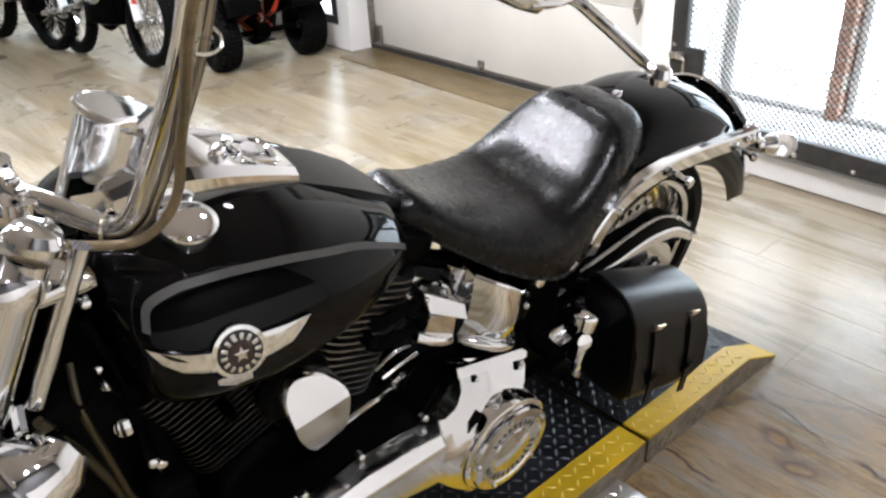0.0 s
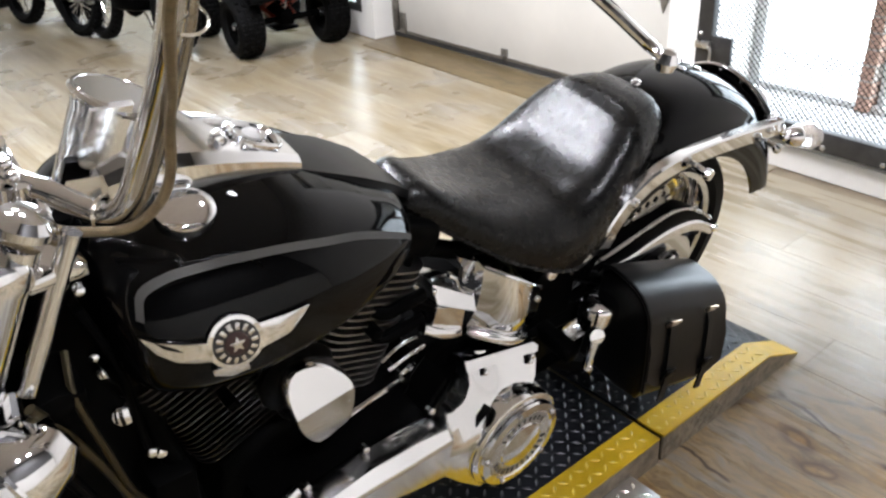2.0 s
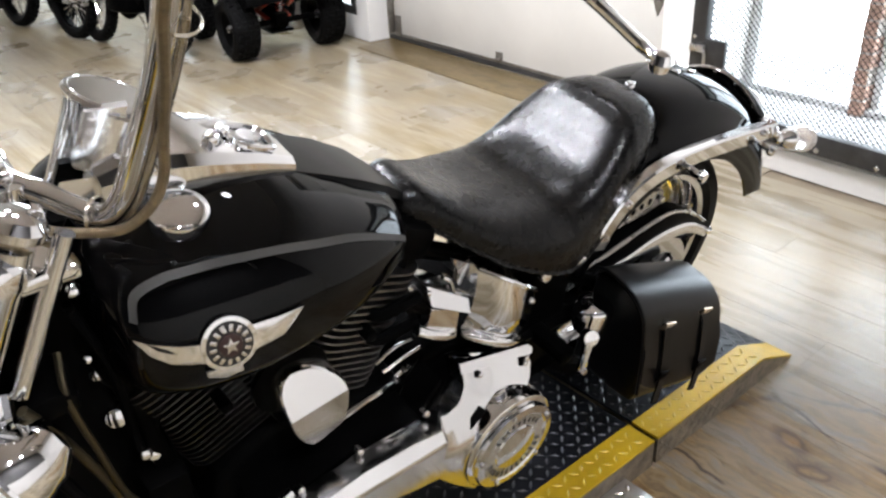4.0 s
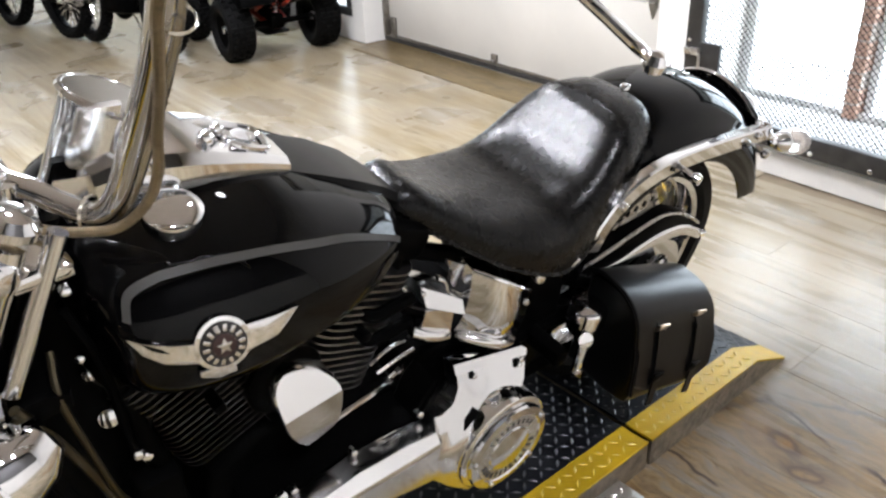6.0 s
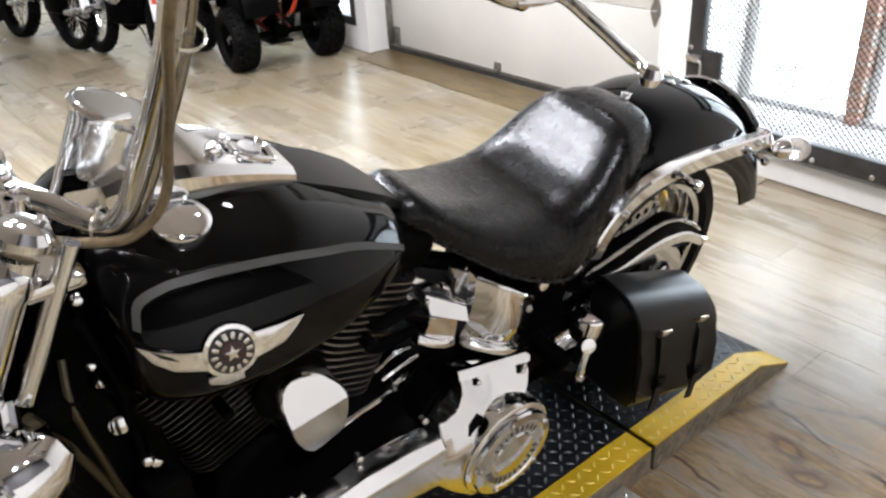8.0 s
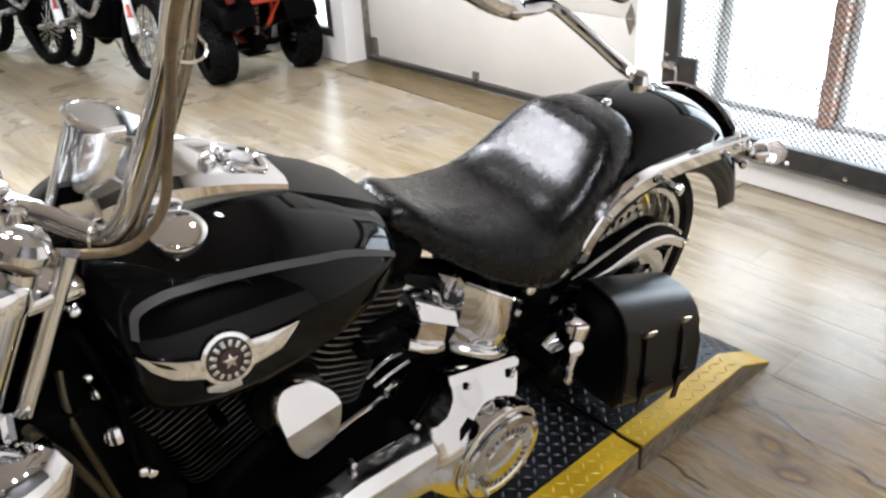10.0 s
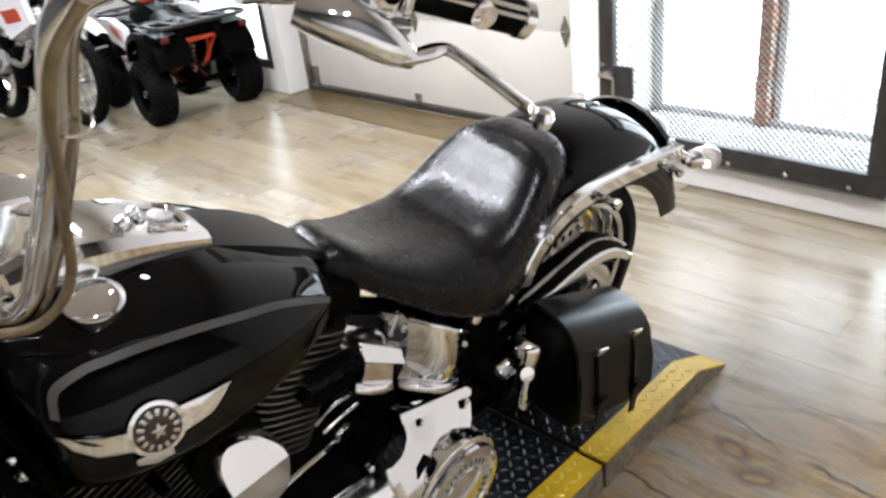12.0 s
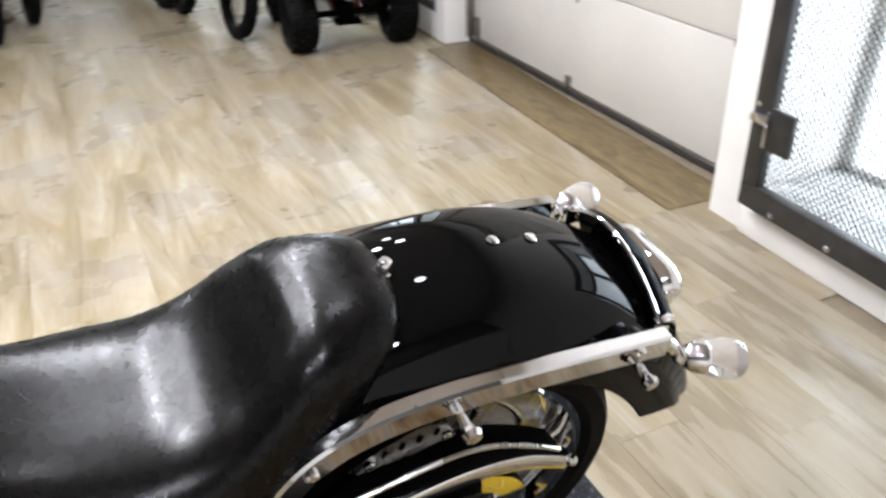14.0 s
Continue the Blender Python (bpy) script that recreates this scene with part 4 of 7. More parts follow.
def seat_ring(r):
    x, w, zt, zb, dish = r
    pts = []
    for k in range(41):
        u = -1 + 2 * k / 40
        y = w * math.copysign(1 - (1 - abs(u)) ** 1.35, u)
        f = (1 - abs(u) ** (3.0 + 2.0 * math.exp(-((x + 0.19) / 0.075) ** 2)))     # the rise is a flat panel
        z = zb + (zt - zb) * f ** 0.62 - dish * math.cos(u * math.pi / 2) ** 2
        # the sewn joint behind the rise dips in
        g = (x + 0.118 + 0.022 * u * u) / 0.010
        z -= 0.0020 * math.exp(-g * g) * (0.25 + 0.75 * f)
        y -= math.copysign(0.002 * math.exp(-g * g), u) * abs(u) ** 4
        pts.append((x, y, z))
    for k in range(1, 8):
        u = 1 - 2 * k / 8
        pts.append((x, w * 0.94 * u, zb - 0.012))
    return pts


seat = part("seat", loft(B(), [seat_ring(r) for r in SEAT]), SEAT_LEATHER, bike, "black leather solo seat with a raised rear", 50)
# welts: one round the skirt's edge, one across the rise
for s in (-1, 1):
    path = [(r[0], s * (r[1] + 0.001), r[3] + 0.001) for r in SEAT[5:-3]]
    part("welt", tube(B(), path, 0.0035, 6), SEAT_LEATHER, seat)
bolt_m = B()
bolt(bolt_m, (0.004, 0, 0.800), (0.25, 0, 1), 0.011, 0.013)
box(bolt_m, (-0.006, 0, 0.797), (0.05, 0.028, 0.006), 0.002, (0, 10, 0))
part("seat_bolt", bolt_m, CHROME, bike, "chrome seat bolt and tab")

# rear fender
SECTION = [(0.0, 0.472), (0.03, 0.4715), (0.06, 0.467), (0.09, 0.457), (0.113, 0.443), (0.127, 0.427), (0.133, 0.412), (0.143, 0.404), (0.148, 0.390), (0.149, 0.363), (0.148, 0.333)]
FULL = [(-y, r) for y, r in reversed(SECTION[1:])] + SECTION
INNER = [(y * 0.975, r - 0.004) for y, r in reversed(FULL)]
rings = []
for k in range(57):
    a = radians(18.5 + k * (152 - 18.5) / 56)
    ring = []
    for y, r in FULL + INNER:
        b = a - radians(10) * ((r - 0.333) / 0.139 - 0.5) * (1 - k / 56) ** 4
        flare = 1 + 0.03 * (1 - k / 56) ** 8
        ring.append((AX + r * flare * math.cos(b), y, RR + r * flare * math.sin(b)))
    rings.append(ring)
fender = part("rear_fender", loft(B(), rings), PAINT, bike, "gloss black rear fender", 40)
for x, z in ((0.161, 0.796), (0.221, 0.776)):
    w = V((x - AX, 0, z - RR)).normalized()
    part("fender_bolt", bolt(B(), V((AX, 0, RR)) + w * 0.471, w, 0.009, 0.006), CHROME, fender)

# chrome fender struts
STRUT = glide([(-0.225, 0, 0.585), (-0.205, 0, 0.632), (-0.160, 0, 0.684), (-0.100, 0, 0.715), (-0.02, 0, 0.728), (0.08, 0, 0.727), (0.20, 0, 0.716), (0.31, 0, 0.703), (0.372, 0, 0.696)], 4)
for s in (-1, 1):
    rings = []
    for i, p in enumerate(STRUT):
        t = (STRUT[min(i + 1, len(STRUT) - 1)] - STRUT[max(i - 1, 0)]).normalized()
        up = V((-t.z, 0, t.x))
        y0, y1 = s * 0.148, s * 0.170
        c = [(y0, 0), (y1 - s * 0.004, 0), (y1, -0.004), (y1, -0.036), (y1 - s * 0.004, -0.040), (y0, -0.040)]
        rings.append([V((p.x, y, p.z)) + up * h for y, h in c])
    strut = part("fender_strut", loft(B(), rings), CHROME, bike, "chrome fender strut", 30)
    for x, z in ((-0.152, 0.668), (0.315, 0.688)):
        part("strut_bolt", bolt(B(), (x, s * 0.170, z), (0, s, 0), 0.010, 0.008), CHROME, strut)
    bm = tube(B(), [(0.042, s * 0.165, 0.684), (0.044, s * 0.205, 0.680)], 0.008, 10)
    lathe(bm, [(0.0, 0), (0.011, 0.002), (0.014, 0.010), (0.011, 0.018), (0.0, 0.021)], along((0.044, s * 0.188, 0.681), (0.045, s * 0.25, 0.679)), 14)
    part("docking_stud", bm, CHROME, strut, "chrome docking stud")
    bm = tube(B(), [(0.325, s * 0.165, 0.655), (0.325, s * 0.200, 0.650)], 0.007, 10)
    lathe(bm, [(0.0, 0), (0.010, 0.002), (0.013, 0.009), (0.010, 0.016), (0.0, 0.019)], along((0.325, s * 0.188, 0.652), (0.325, s * 0.25, 0.645)), 14)
    part("docking_stud", bm, CHROME, strut, "chrome docking stud")
    # turn signal: a long cup on a jointed stalk
    root, ball, tip = V((0.372, s * 0.160, 0.676)), V((0.398, s * 0.172, 0.648)), V((0.498, s * 0.208, 0.636))
    sig = part("turn_signal", lathe(B(), [(0.0, 0.0), (0.009, 0.002), (0.017, 0.009), (0.023, 0.020), (0.026, 0.030), (0.0265, 0.034), (0.0255, 0.036), (0.0, 0.0361)], along(ball, tip), 30), CHROME, bike, "bullet turn signal, chrome cup with a long clear lens")
    part("signal_lens", lathe(B(), [(0.0252, 0.0363), (0.0285, 0.052), (0.0305, 0.070), (0.030, 0.083), (0.026, 0.093), (0.016, 0.099), (0.0, 0.101)], along(ball, tip), 24), LAMP_GLASS, sig, "clear smoked signal lens")
    bm = tube(B(), glide([root, root.lerp(ball, 0.5) + V((0.004, 0, -0.002)), ball]), [0.011] * 4 + [0.0075] * 6 + [0.009] * 3, 12)
    lathe(bm, [(0.0, -0.013), (0.009, -0.009), (0.0125, 0.0), (0.009, 0.009), (0.0, 0.013)], Matrix.Translation(ball), 16)
    lathe(bm, [(0.0, -0.010), (0.008, -0.006), (0.010, 0.0), (0.008, 0.006), (0.0, 0.010)], Matrix.Translation(root.lerp(ball, 0.45)), 14)
    part("signal_stalk", bm, CHROME, sig)

# light bar: a chrome arch behind the fender, black and hollow towards the seat
def bar_z(y):
    return 0.742 + 0.075 * y - 3.63 * y * y


SPAN = [-0.128 + 0.258 * k / 24 for k in range(25)]
rings = []
for y in SPAN:
    z, x = bar_z(y), 0.380 + 0.4 * y * y
    rings.append([(x, y, z - 0.004), (x - 0.002, y, z), (x + 0.004, y, z + 0.004), (x + 0.020, y, z - 0.002), (x + 0.036, y, z - 0.018), (x + 0.042, y, z - 0.044), (x + 0.036, y, z - 0.046), (x + 0.030, y, z - 0.022), (x + 0.018, y, z - 0.008)])
tail = part("light_bar", loft(B(), rings), SATIN_BLACK, bike, "black arched light bar with a chrome rim", 50)
part("bar_rim", tube(B(), [(0.380 + 0.4 * y * y, y, bar_z(y)) for y in SPAN], 0.0045, 8), CHROME, tail, "polished chrome rim")
for y0 in (-0.122, 0.124):
    part("bar_end", box(B(), (0.396, y0, bar_z(y0) - 0.014), (0.034, 0.012, 0.034), 0.005), CHROME, tail, "chrome end bracket")
rings = []
for y in SPAN:
    z, x = bar_z(y), 0.380 + 0.4 * y * y
    rings.append([(x + 0.018, y * 0.98, z - 0.009), (x + 0.026, y * 0.98, z - 0.030), (x + 0.040, y * 0.98, z - 0.075), (x + 0.044, y * 0.98, z - 0.075), (x + 0.032, y * 0.98, z - 0.028), (x + 0.023, y * 0.98, z - 0.010)])
part("bar_lining", loft(B(), rings), ENGINE_BLACK, tail, "black inner lining")
for y0, lean in ((-0.075, 0.012), (-0.01, -0.02), (0.06, 0.016)):
    part("bar_strut", tube(B(), glide([(0.392, y0, bar_z(y0) - 0.006), (0.398, y0 + lean * 0.4, bar_z(y0) - 0.025), (0.402, y0 + lean, bar_z(y0) - 0.055)]), 0.006, 8), SATIN_BLACK, tail)
part("bar_wire", tube(B(), glide([(0.398, -0.11, bar_z(-0.11) - 0.012), (0.392, -0.05, bar_z(-0.05) - 0.030), (0.395, 0.02, bar_z(0.02) - 0.022), (0.398, 0.10, bar_z(0.10) - 0.030)]), 0.0045, 8), HOSE, tail)
for y0 in (-0.115, -0.09, -0.03, 0.03, 0.105):
    part("bar_bolt", bolt(B(), (0.392, y0, bar_z(y0) - 0.012), (-1, 0, 0.3), 0.0065, 0.007), CHROME, tail)
lens = part("tail_lamp", loft(B(), [[(0.452 + 0.030 * math.cos(radians(a)) * g, y, 0.668 - 1.6 * y * y + 0.034 * math.sin(radians(a)) * g) for a in range(0, 360, 20)] for y, g in ((-0.078, 0.35), (-0.074, 0.7), (-0.064, 0.92), (-0.045, 1.0), (0.045, 1.0), (0.064, 0.92), (0.074, 0.7), (0.078, 0.35))]), CHROME, bike, "rounded chrome tail lamp housing", 50)


# wheels
def wheel(parent, cx, r, width, name, rim_r):
    """A tyre, a polished rim with cut spokes, a hub."""
    ym = Matrix.Translation((cx, 0, r)) @ pose(0, 0, 0, 90, 0, 0)
    w = part(name, lathe(B(), [(0.035, -0.06), (0.040, -0.055), (0.042, 0.0), (0.040, 0.055), (0.035, 0.06), (0.0, 0.062)], ym, 24), SATIN, parent, "polished cast wheel")
    hw = width / 2
    prof = []
    for k in range(13):
        a = -90 + 180 * k / 12
        prof.append((r - hw * 0.42 + hw * 0.42 * math.cos(radians(a)) ** 0.8, hw * math.sin(radians(a))))
    prof = [(rim_r - 0.004, -hw * 0.80), (rim_r + 0.02, -hw * 0.97)] + prof[1:-1] + [(rim_r + 0.02, hw * 0.97), (rim_r - 0.004, hw * 0.80)]
    part("tyre", lathe(B(), prof, ym, 64, True), RUBBER, w, "black road tyre")
    rp = [(rim_r + 0.004, -hw * 0.86), (rim_r - 0.010, -hw * 0.82), (rim_r - 0.022, -hw * 0.55), (rim_r - 0.026, 0.0), (rim_r - 0.022, hw * 0.55), (rim_r - 0.010, hw * 0.82), (rim_r + 0.004, hw * 0.86), (rim_r - 0.012, hw * 0.5), (rim_r - 0.016, -hw * 0.5)]
    part("rim", lathe(B(), rp, ym, 64, True), CHROME, w, "polished rim")
    part("wheel_plate", lathe(B(), [(0.03, 0.0), (rim_r - 0.03, 0.01), (rim_r - 0.03, 0.016), (0.03, 0.008)], ym, 48, True), SATIN, w, "polished wheel centre")
    for k in range(5):
        a = k * math.tau / 5
        c, s = math.cos(a), math.sin(a)
        path = [(cx + q * c, d, r + q * s) for q, d in ((0.036, -0.035), (0.09, -0.045), (rim_r - 0.06, -0.045), (rim_r - 0.014, -0.035))]
        part("spoke", tube(B(), glide(path, 3), [0.016 - 0.004 * abs(i / 9 - 0.3) for i in range(10)], 8, 0.6), CHROME, w)
    return w


rear = wheel(bike, AX, RR, 0.20, "rear_wheel", 0.256)
# belt pulley and brake disc beside the hub
ym = Matrix.Translation((AX, -0.105, RR)) @ pose(0, 0, 0, 90, 0, 0)
part("belt_pulley", lathe(B(), [(0.085, 0.0), (0.118, 0.0), (0.118, 0.030), (0.124, 0.032), (0.124, 0.036), (0.085, 0.036)], ym, 56, True), CHROME, rear, "polished belt pulley")
for k in range(5):
    a = k * math.tau / 5 + 0.3
    path = [(AX + q * math.cos(a + d), -0.122, RR + q * math.sin(a + d)) for q, d in ((0.03, 0), (0.06, 0.08), (0.092, 0.12))]
    part("pulley_arm", tube(B(), path, 0.011, 8, 0.6), CHROME, rear)
part("axle_nut", lathe(B(), [(0.028, 0), (0.028, 0.012), (0.018, 0.016), (0.018, 0.032), (0.0, 0.034)], Matrix.Translation((AX, -0.125, RR)) @ pose(0, 0, 0, 90, 0, 0), 12), CHROME, rear)
ym = Matrix.Translation((AX, 0.10, RR)) @ pose(0, 0, 0, 90, 0, 0)
part("brake_disc", lathe(B(), [(0.09, 0.0), (0.146, 0.0), (0.146, 0.006), (0.09, 0.006)], ym, 56, True), SATIN, rear)
# caliper and its hose above the hub
cal = part("brake_caliper", slab(B(), [(-0.075, 0.545), (-0.050, 0.590), (0.010, 0.608), (0.060, 0.592), (0.072, 0.560), (0.010, 0.548)], -0.070, -0.118, 0.010, 3), SATIN, bike, "polished brake caliper with slots")
for k in range(4):
    part("caliper_slot", box(B(), (-0.036 + 0.026 * k, -0.118, 0.572 + 0.004 * k), (0.007, 0.006, 0.014), 0.002, (0, 18, 0)), ENGINE_BLACK, cal)
for x, z in ((-0.058, 0.562), (0.056, 0.572)):
    part("caliper_bolt", bolt(B(), (x, -0.118, z), (0, -1, 0), 0.009, 0.008), CHROME, cal)
# drive belt
bm = B()
rings = []
PC, PR, QC, QR = (AX, RR), 0.120, (-0.54, 0.30), 0.052
loop = [(PC[0] + PR * math.cos(radians(a)), PC[1] + PR * math.sin(radians(a))) for a in range(-96, 97, 12)] + [(QC[0] + QR * math.cos(radians(a)), QC[1] + QR * math.sin(radians(a))) for a in range(84, 277, 16)]
rings = []
for i, (x, z) in enumerate(loop + [loop[0]]):
    a, b = loop[i % len(loop) - 1], loop[(i + 1) % len(loop)]
    n = V((b[1] - a[1], 0, a[0] - b[0])).normalized()
    rings.append([V((x, -0.108, z)), V((x, -0.136, z)), V((x, -0.136, z)) + n * 0.005, V((x, -0.108, z)) + n * 0.005])
loft(bm, rings, cap=False)
part("drive_belt", bm, HOSE, bike, "black toothed drive belt")


def guard(line, y0, y1, wide, name, material, label, parent=None):
    """A curved strip over a line in x, z."""
    pts = glide([(x, 0, z) for x, z in line], 5)
    rings = []
    for i, p in enumerate(pts):
        t = (pts[min(i + 1, len(pts) - 1)] - pts[max(i - 1, 0)]).normalized()
        up = V((-t.z, 0, t.x))
        k = 1 - 0.5 * abs(i / (len(pts) - 1) - 0.5)
        rings.append([V((p.x, y, p.z)) + up * h for y, h in ((y0, 0.0), (y1 + 0.005, 0.003), (y1, -0.003), (y1, -wide * k), (y1 + 0.004, -wide * k), (y0, -0.004))])
    return part(name, loft(B(), rings), material, parent or bike, label, 40)


UPPER = [(-0.20, 0.492), (-0.083, 0.512), (-0.026, 0.523), (0.033, 0.532), (0.087, 0.533), (0.141, 0.518), (0.202, 0.484), (0.256, 0.445)]
bg = guard(UPPER, -0.095, -0.136, 0.066, "belt_guard", SATIN_BLACK, "black upper belt guard")
part("guard_edge", tube(B(), glide([(x, -0.136, z) for x, z in UPPER], 5), 0.0042, 8), SATIN, bg, "pale metal edge")
g2 = guard([(-0.19, 0.452), (-0.118, 0.462), (-0.052, 0.463), (0.021, 0.476), (0.084, 0.482), (0.152, 0.475), (0.208, 0.456), (0.282, 0.412)], -0.112, -0.145, 0.027, "debris_guard", CHROME, "chrome lower strip of the belt guard")
part("guard_tip", bolt(B(), (0.280, -0.140, 0.408), (0.6, -0.7, 0.3), 0.010, 0.012), CHROME, g2)
# swing arm and shocks region
for s in (-1, 1):
    part("swing_arm", tube(B(), glide([(-0.36, s * 0.13, 0.40), (-0.2, s * 0.14, 0.39), (-0.02, s * 0.142, 0.345), (AX + 0.03, s * 0.142, RR)]), 0.024, 12, 0.8), SATIN_BLACK, bike)
    part("swing_arm", tube(B(), [(-0.34, s * 0.115, 0.56), (-0.15, s * 0.135, 0.45), (0.02, s * 0.14, 0.35)], 0.018, 10), SATIN_BLACK, bike)
part("brake_line", tube(B(), glide([(-0.10, -0.09, 0.60), (0.0, -0.10, 0.63), (0.12, -0.10, 0.60), (0.20, -0.09, 0.50), (0.19, -0.08, 0.40)]), 0.006, 8), STEEL_BRAID, bike)

# ---- engine ----
CRANK = V((-0.87, 0, 0.32))
for name, tilt in (("rear_cylinder", 22.5), ("front_cylinder", -22.5)):
    m = Matrix.Translation(CRANK + V((0.028 if tilt > 0 else 0.0, 0, 0))) @ pose(0, 0, 0, 0, tilt, 0)
    cyl = part(name, lathe(B(), [(0.062, 0.12), (0.062, 0.44)], m, 28), ENGINE_BLACK, bike, "black air-cooled engine cylinder")
    for k in range(17):
        z = 0.175 + k * 0.0145
        w, d = (0.190, 0.222) if tilt > 0 else (0.205, 0.200)
        bm = B()
        box(bm, (0, 0, z), (w, d, 0.0042), 0.0)
        es = [e for e in bm.edges if abs(e.verts[0].co.z - e.verts[1].co.z) > 0.002]
        bmesh.ops.bevel(bm, geom=es, offset=0.055 if tilt > 0 else 0.035, segments=5, profile=0.5, affect="EDGES")
        bmesh.ops.transform(bm, matrix=m, verts=bm.verts[:])
        part("cooling_fin", bm, FIN_PALE if tilt > 0 else FIN_DARK, cyl, angle=50)
    bm = box(B(), (0, 0, 0.455), (0.19, 0.20, 0.07), 0.022)
    bmesh.ops.transform(bm, matrix=m, verts=bm.verts[:])
    part("rocker_box", bm, SATIN_BLACK, cyl, "black rocker box")
    bm = box(B(), (0.0, -0.112, 0.30), (0.020, 0.04, 0.020), 0.005)
    bmesh.ops.transform(bm, matrix=m, verts=bm.verts[:])
    part("spark_plug_boot", bm, HOSE, cyl)
    for yy in (-0.095, 0.095):
        part("pushrod_tube", tube(B(), [m @ V((0.05, yy, 0.10)), m @ V((0.045, yy * 0.9, 0.44))], 0.010, 10), SATIN_BLACK if yy < 0 else CHROME, cyl)
part("crankcase", slab(B(), [(-1.03, 0.28), (-1.0, 0.42), (-0.92, 0.47), (-0.80, 0.47), (-0.66, 0.45), (-0.60, 0.36), (-0.62, 0.20), (-0.75, 0.14), (-0.97, 0.15)], -0.11, 0.11, 0.02), ENGINE_BLACK, bike, "black engine case")
part("gearbox", slab(B(), [(-0.62, 0.20), (-0.62, 0.47), (-0.40, 0.47), (-0.30, 0.38), (-0.30, 0.22), (-0.40, 0.17)], -0.12, 0.14, 0.02), ENGINE_BLACK, bike, "black gearbox case")
# horn cover between the cylinders
HORN = [(-0.910, 0.582), (-0.903, 0.604), (-0.886, 0.617), (-0.856, 0.615), (-0.828, 0.602), (-0.806, 0.582), (-0.797, 0.553), (-0.801, 0.490), (-0.828, 0.474), (-0.866, 0.464), (-0.893, 0.500), (-0.906, 0.540)]


HORN_LINE = glide([(a, 0, b) for a, b in HORN], 2, True)
bm = loft(B(), [[(-0.855 + (q.x + 0.855) * g, -0.172 + back, 0.545 + (q.z - 0.545) * g) for q in HORN_LINE] for g, back in ((0.96, 0.07), (1.0, 0.03), (1.0, 0.012), (0.98, 0.004), (0.94, 0.0), (0.5, 0.0))])
bmesh.ops.bisect_plane(bm, geom=bm.verts[:] + bm.edges[:] + bm.faces[:], plane_co=(-0.855, 0, 0.553), plane_no=(-0.12, 0, 1))
for v in bm.verts:
    v.co.y += max(0.0, v.co.z - 0.553 - 0.12 * (v.co.x + 0.855)) * 0.55     # the upper half leans back from its ridge
horn = part("horn_cover", bm, CHROME_SOFT, bike, "chrome horn cover", 22)
part("horn_back", lathe(B(), [(0.060, 0), (0.066, 0.006), (0.066, 0.016), (0.060, 0.02)], Matrix.Translation((-0.87, -0.100, 0.575)) @ pose(0, 0, 0, 90, 0, 0), 28), SATIN_BLACK, horn)

# ---- primary case ----
OUT = [(-0.985, 0.335), (-0.975, 0.375), (-0.930, 0.398), (-0.800, 0.406), (-0.700, 0.404), (-0.640, 0.400), (-0.605, 0.396), (-0.580, 0.400), (-0.5686, 0.406), (-0.553, 0.420), (-0.5485, 0.436), (-0.5485, 0.450), (-0.385, 0.423), (-0.390, 0.400), (-0.402, 0.378), (-0.427, 0.357), (-0.405, 0.335), (-0.372, 0.312), (-0.358, 0.270), (-0.385, 0.190), (-0.440, 0.155), (-0.540, 0.165), (-0.598, 0.225), (-0.645, 0.284), (-0.700, 0.296), (-0.770, 0.316), (-0.900, 0.318), (-0.960, 0.320)]
LEAN_BACK = 0.70     # slope by which the case's face falls back above its ridge


def case_y(x, z):
    """How far the face lies behind its front: the arm is ridged along its length, the neck leans back."""
    ridge = 0.384 if x < -0.63 else 0.335
    hollow = 0.012 * math.exp(-((x + 0.47) / 0.050) ** 2) * min(1.0, max(0.0, (z - 0.36) / 0.06))
    return max(0.0, z - ridge) * (1.0 if x < -0.63 else LEAN_BACK) + hollow


def lean_back(bm):
    for v in bm.verts:
        v.co.y += case_y(v.co.x, v.co.z)
    return bm


def case_face(outline, y0, y1, bevel):
    """A slab whose face is cut into a fine grid, so that it can fold along its ridge."""
    bm = slab(B(), outline, y0, y1, bevel, 4)
    for z in (0.330, 0.338, 0.346, 0.358, 0.372, 0.382, 0.386, 0.39, 0.40, 0.42, 0.44, 0.46):
        bmesh.ops.bisect_plane(bm, geom=bm.verts[:] + bm.edges[:] + bm.faces[:], plane_co=(0, 0, z), plane_no=(0, 0, 1))
    for x in (-0.66, -0.64, -0.62, -0.60, -0.58, -0.56, -0.54, -0.52, -0.50, -0.48, -0.46, -0.44):
        bmesh.ops.bisect_plane(bm, geom=bm.verts[:] + bm.edges[:] + bm.faces[:], plane_co=(x, 0, 0), plane_no=(1, 0, 0))
    return lean_back(bm)


prim = part("primary_case", case_face(OUT, -0.200, -0.250, 0.014), CHROME_SOFT, bike, "chrome primary case", 34)
part("primary_gasket", lean_back(slab(B(), [(-0.62 + (x + 0.62) * 0.985, 0.32 + (z - 0.32) * 0.96) for x, z in OUT], -0.095, -0.199)), ENGINE_BLACK, bike, "black inner primary case")
part("top_flange", lean_back(slab(B(), [(-0.554, 0.444), (-0.551, 0.460), (-0.388, 0.434), (-0.379, 0.426), (-0.384, 0.417)], -0.226, -0.256, 0.004, 2)), CHROME, prim)
ym = Matrix.Translation((-0.472, -0.2480, 0.272)) @ pose(0, 0, 0, 87, 0, 0)
part("derby_seat", lathe(B(), [(0.114, -0.04), (0.113, 0.0), (0.110, 0.010), (0.104, 0.014), (0.0, 0.014)], ym, 56), CHROME, prim)
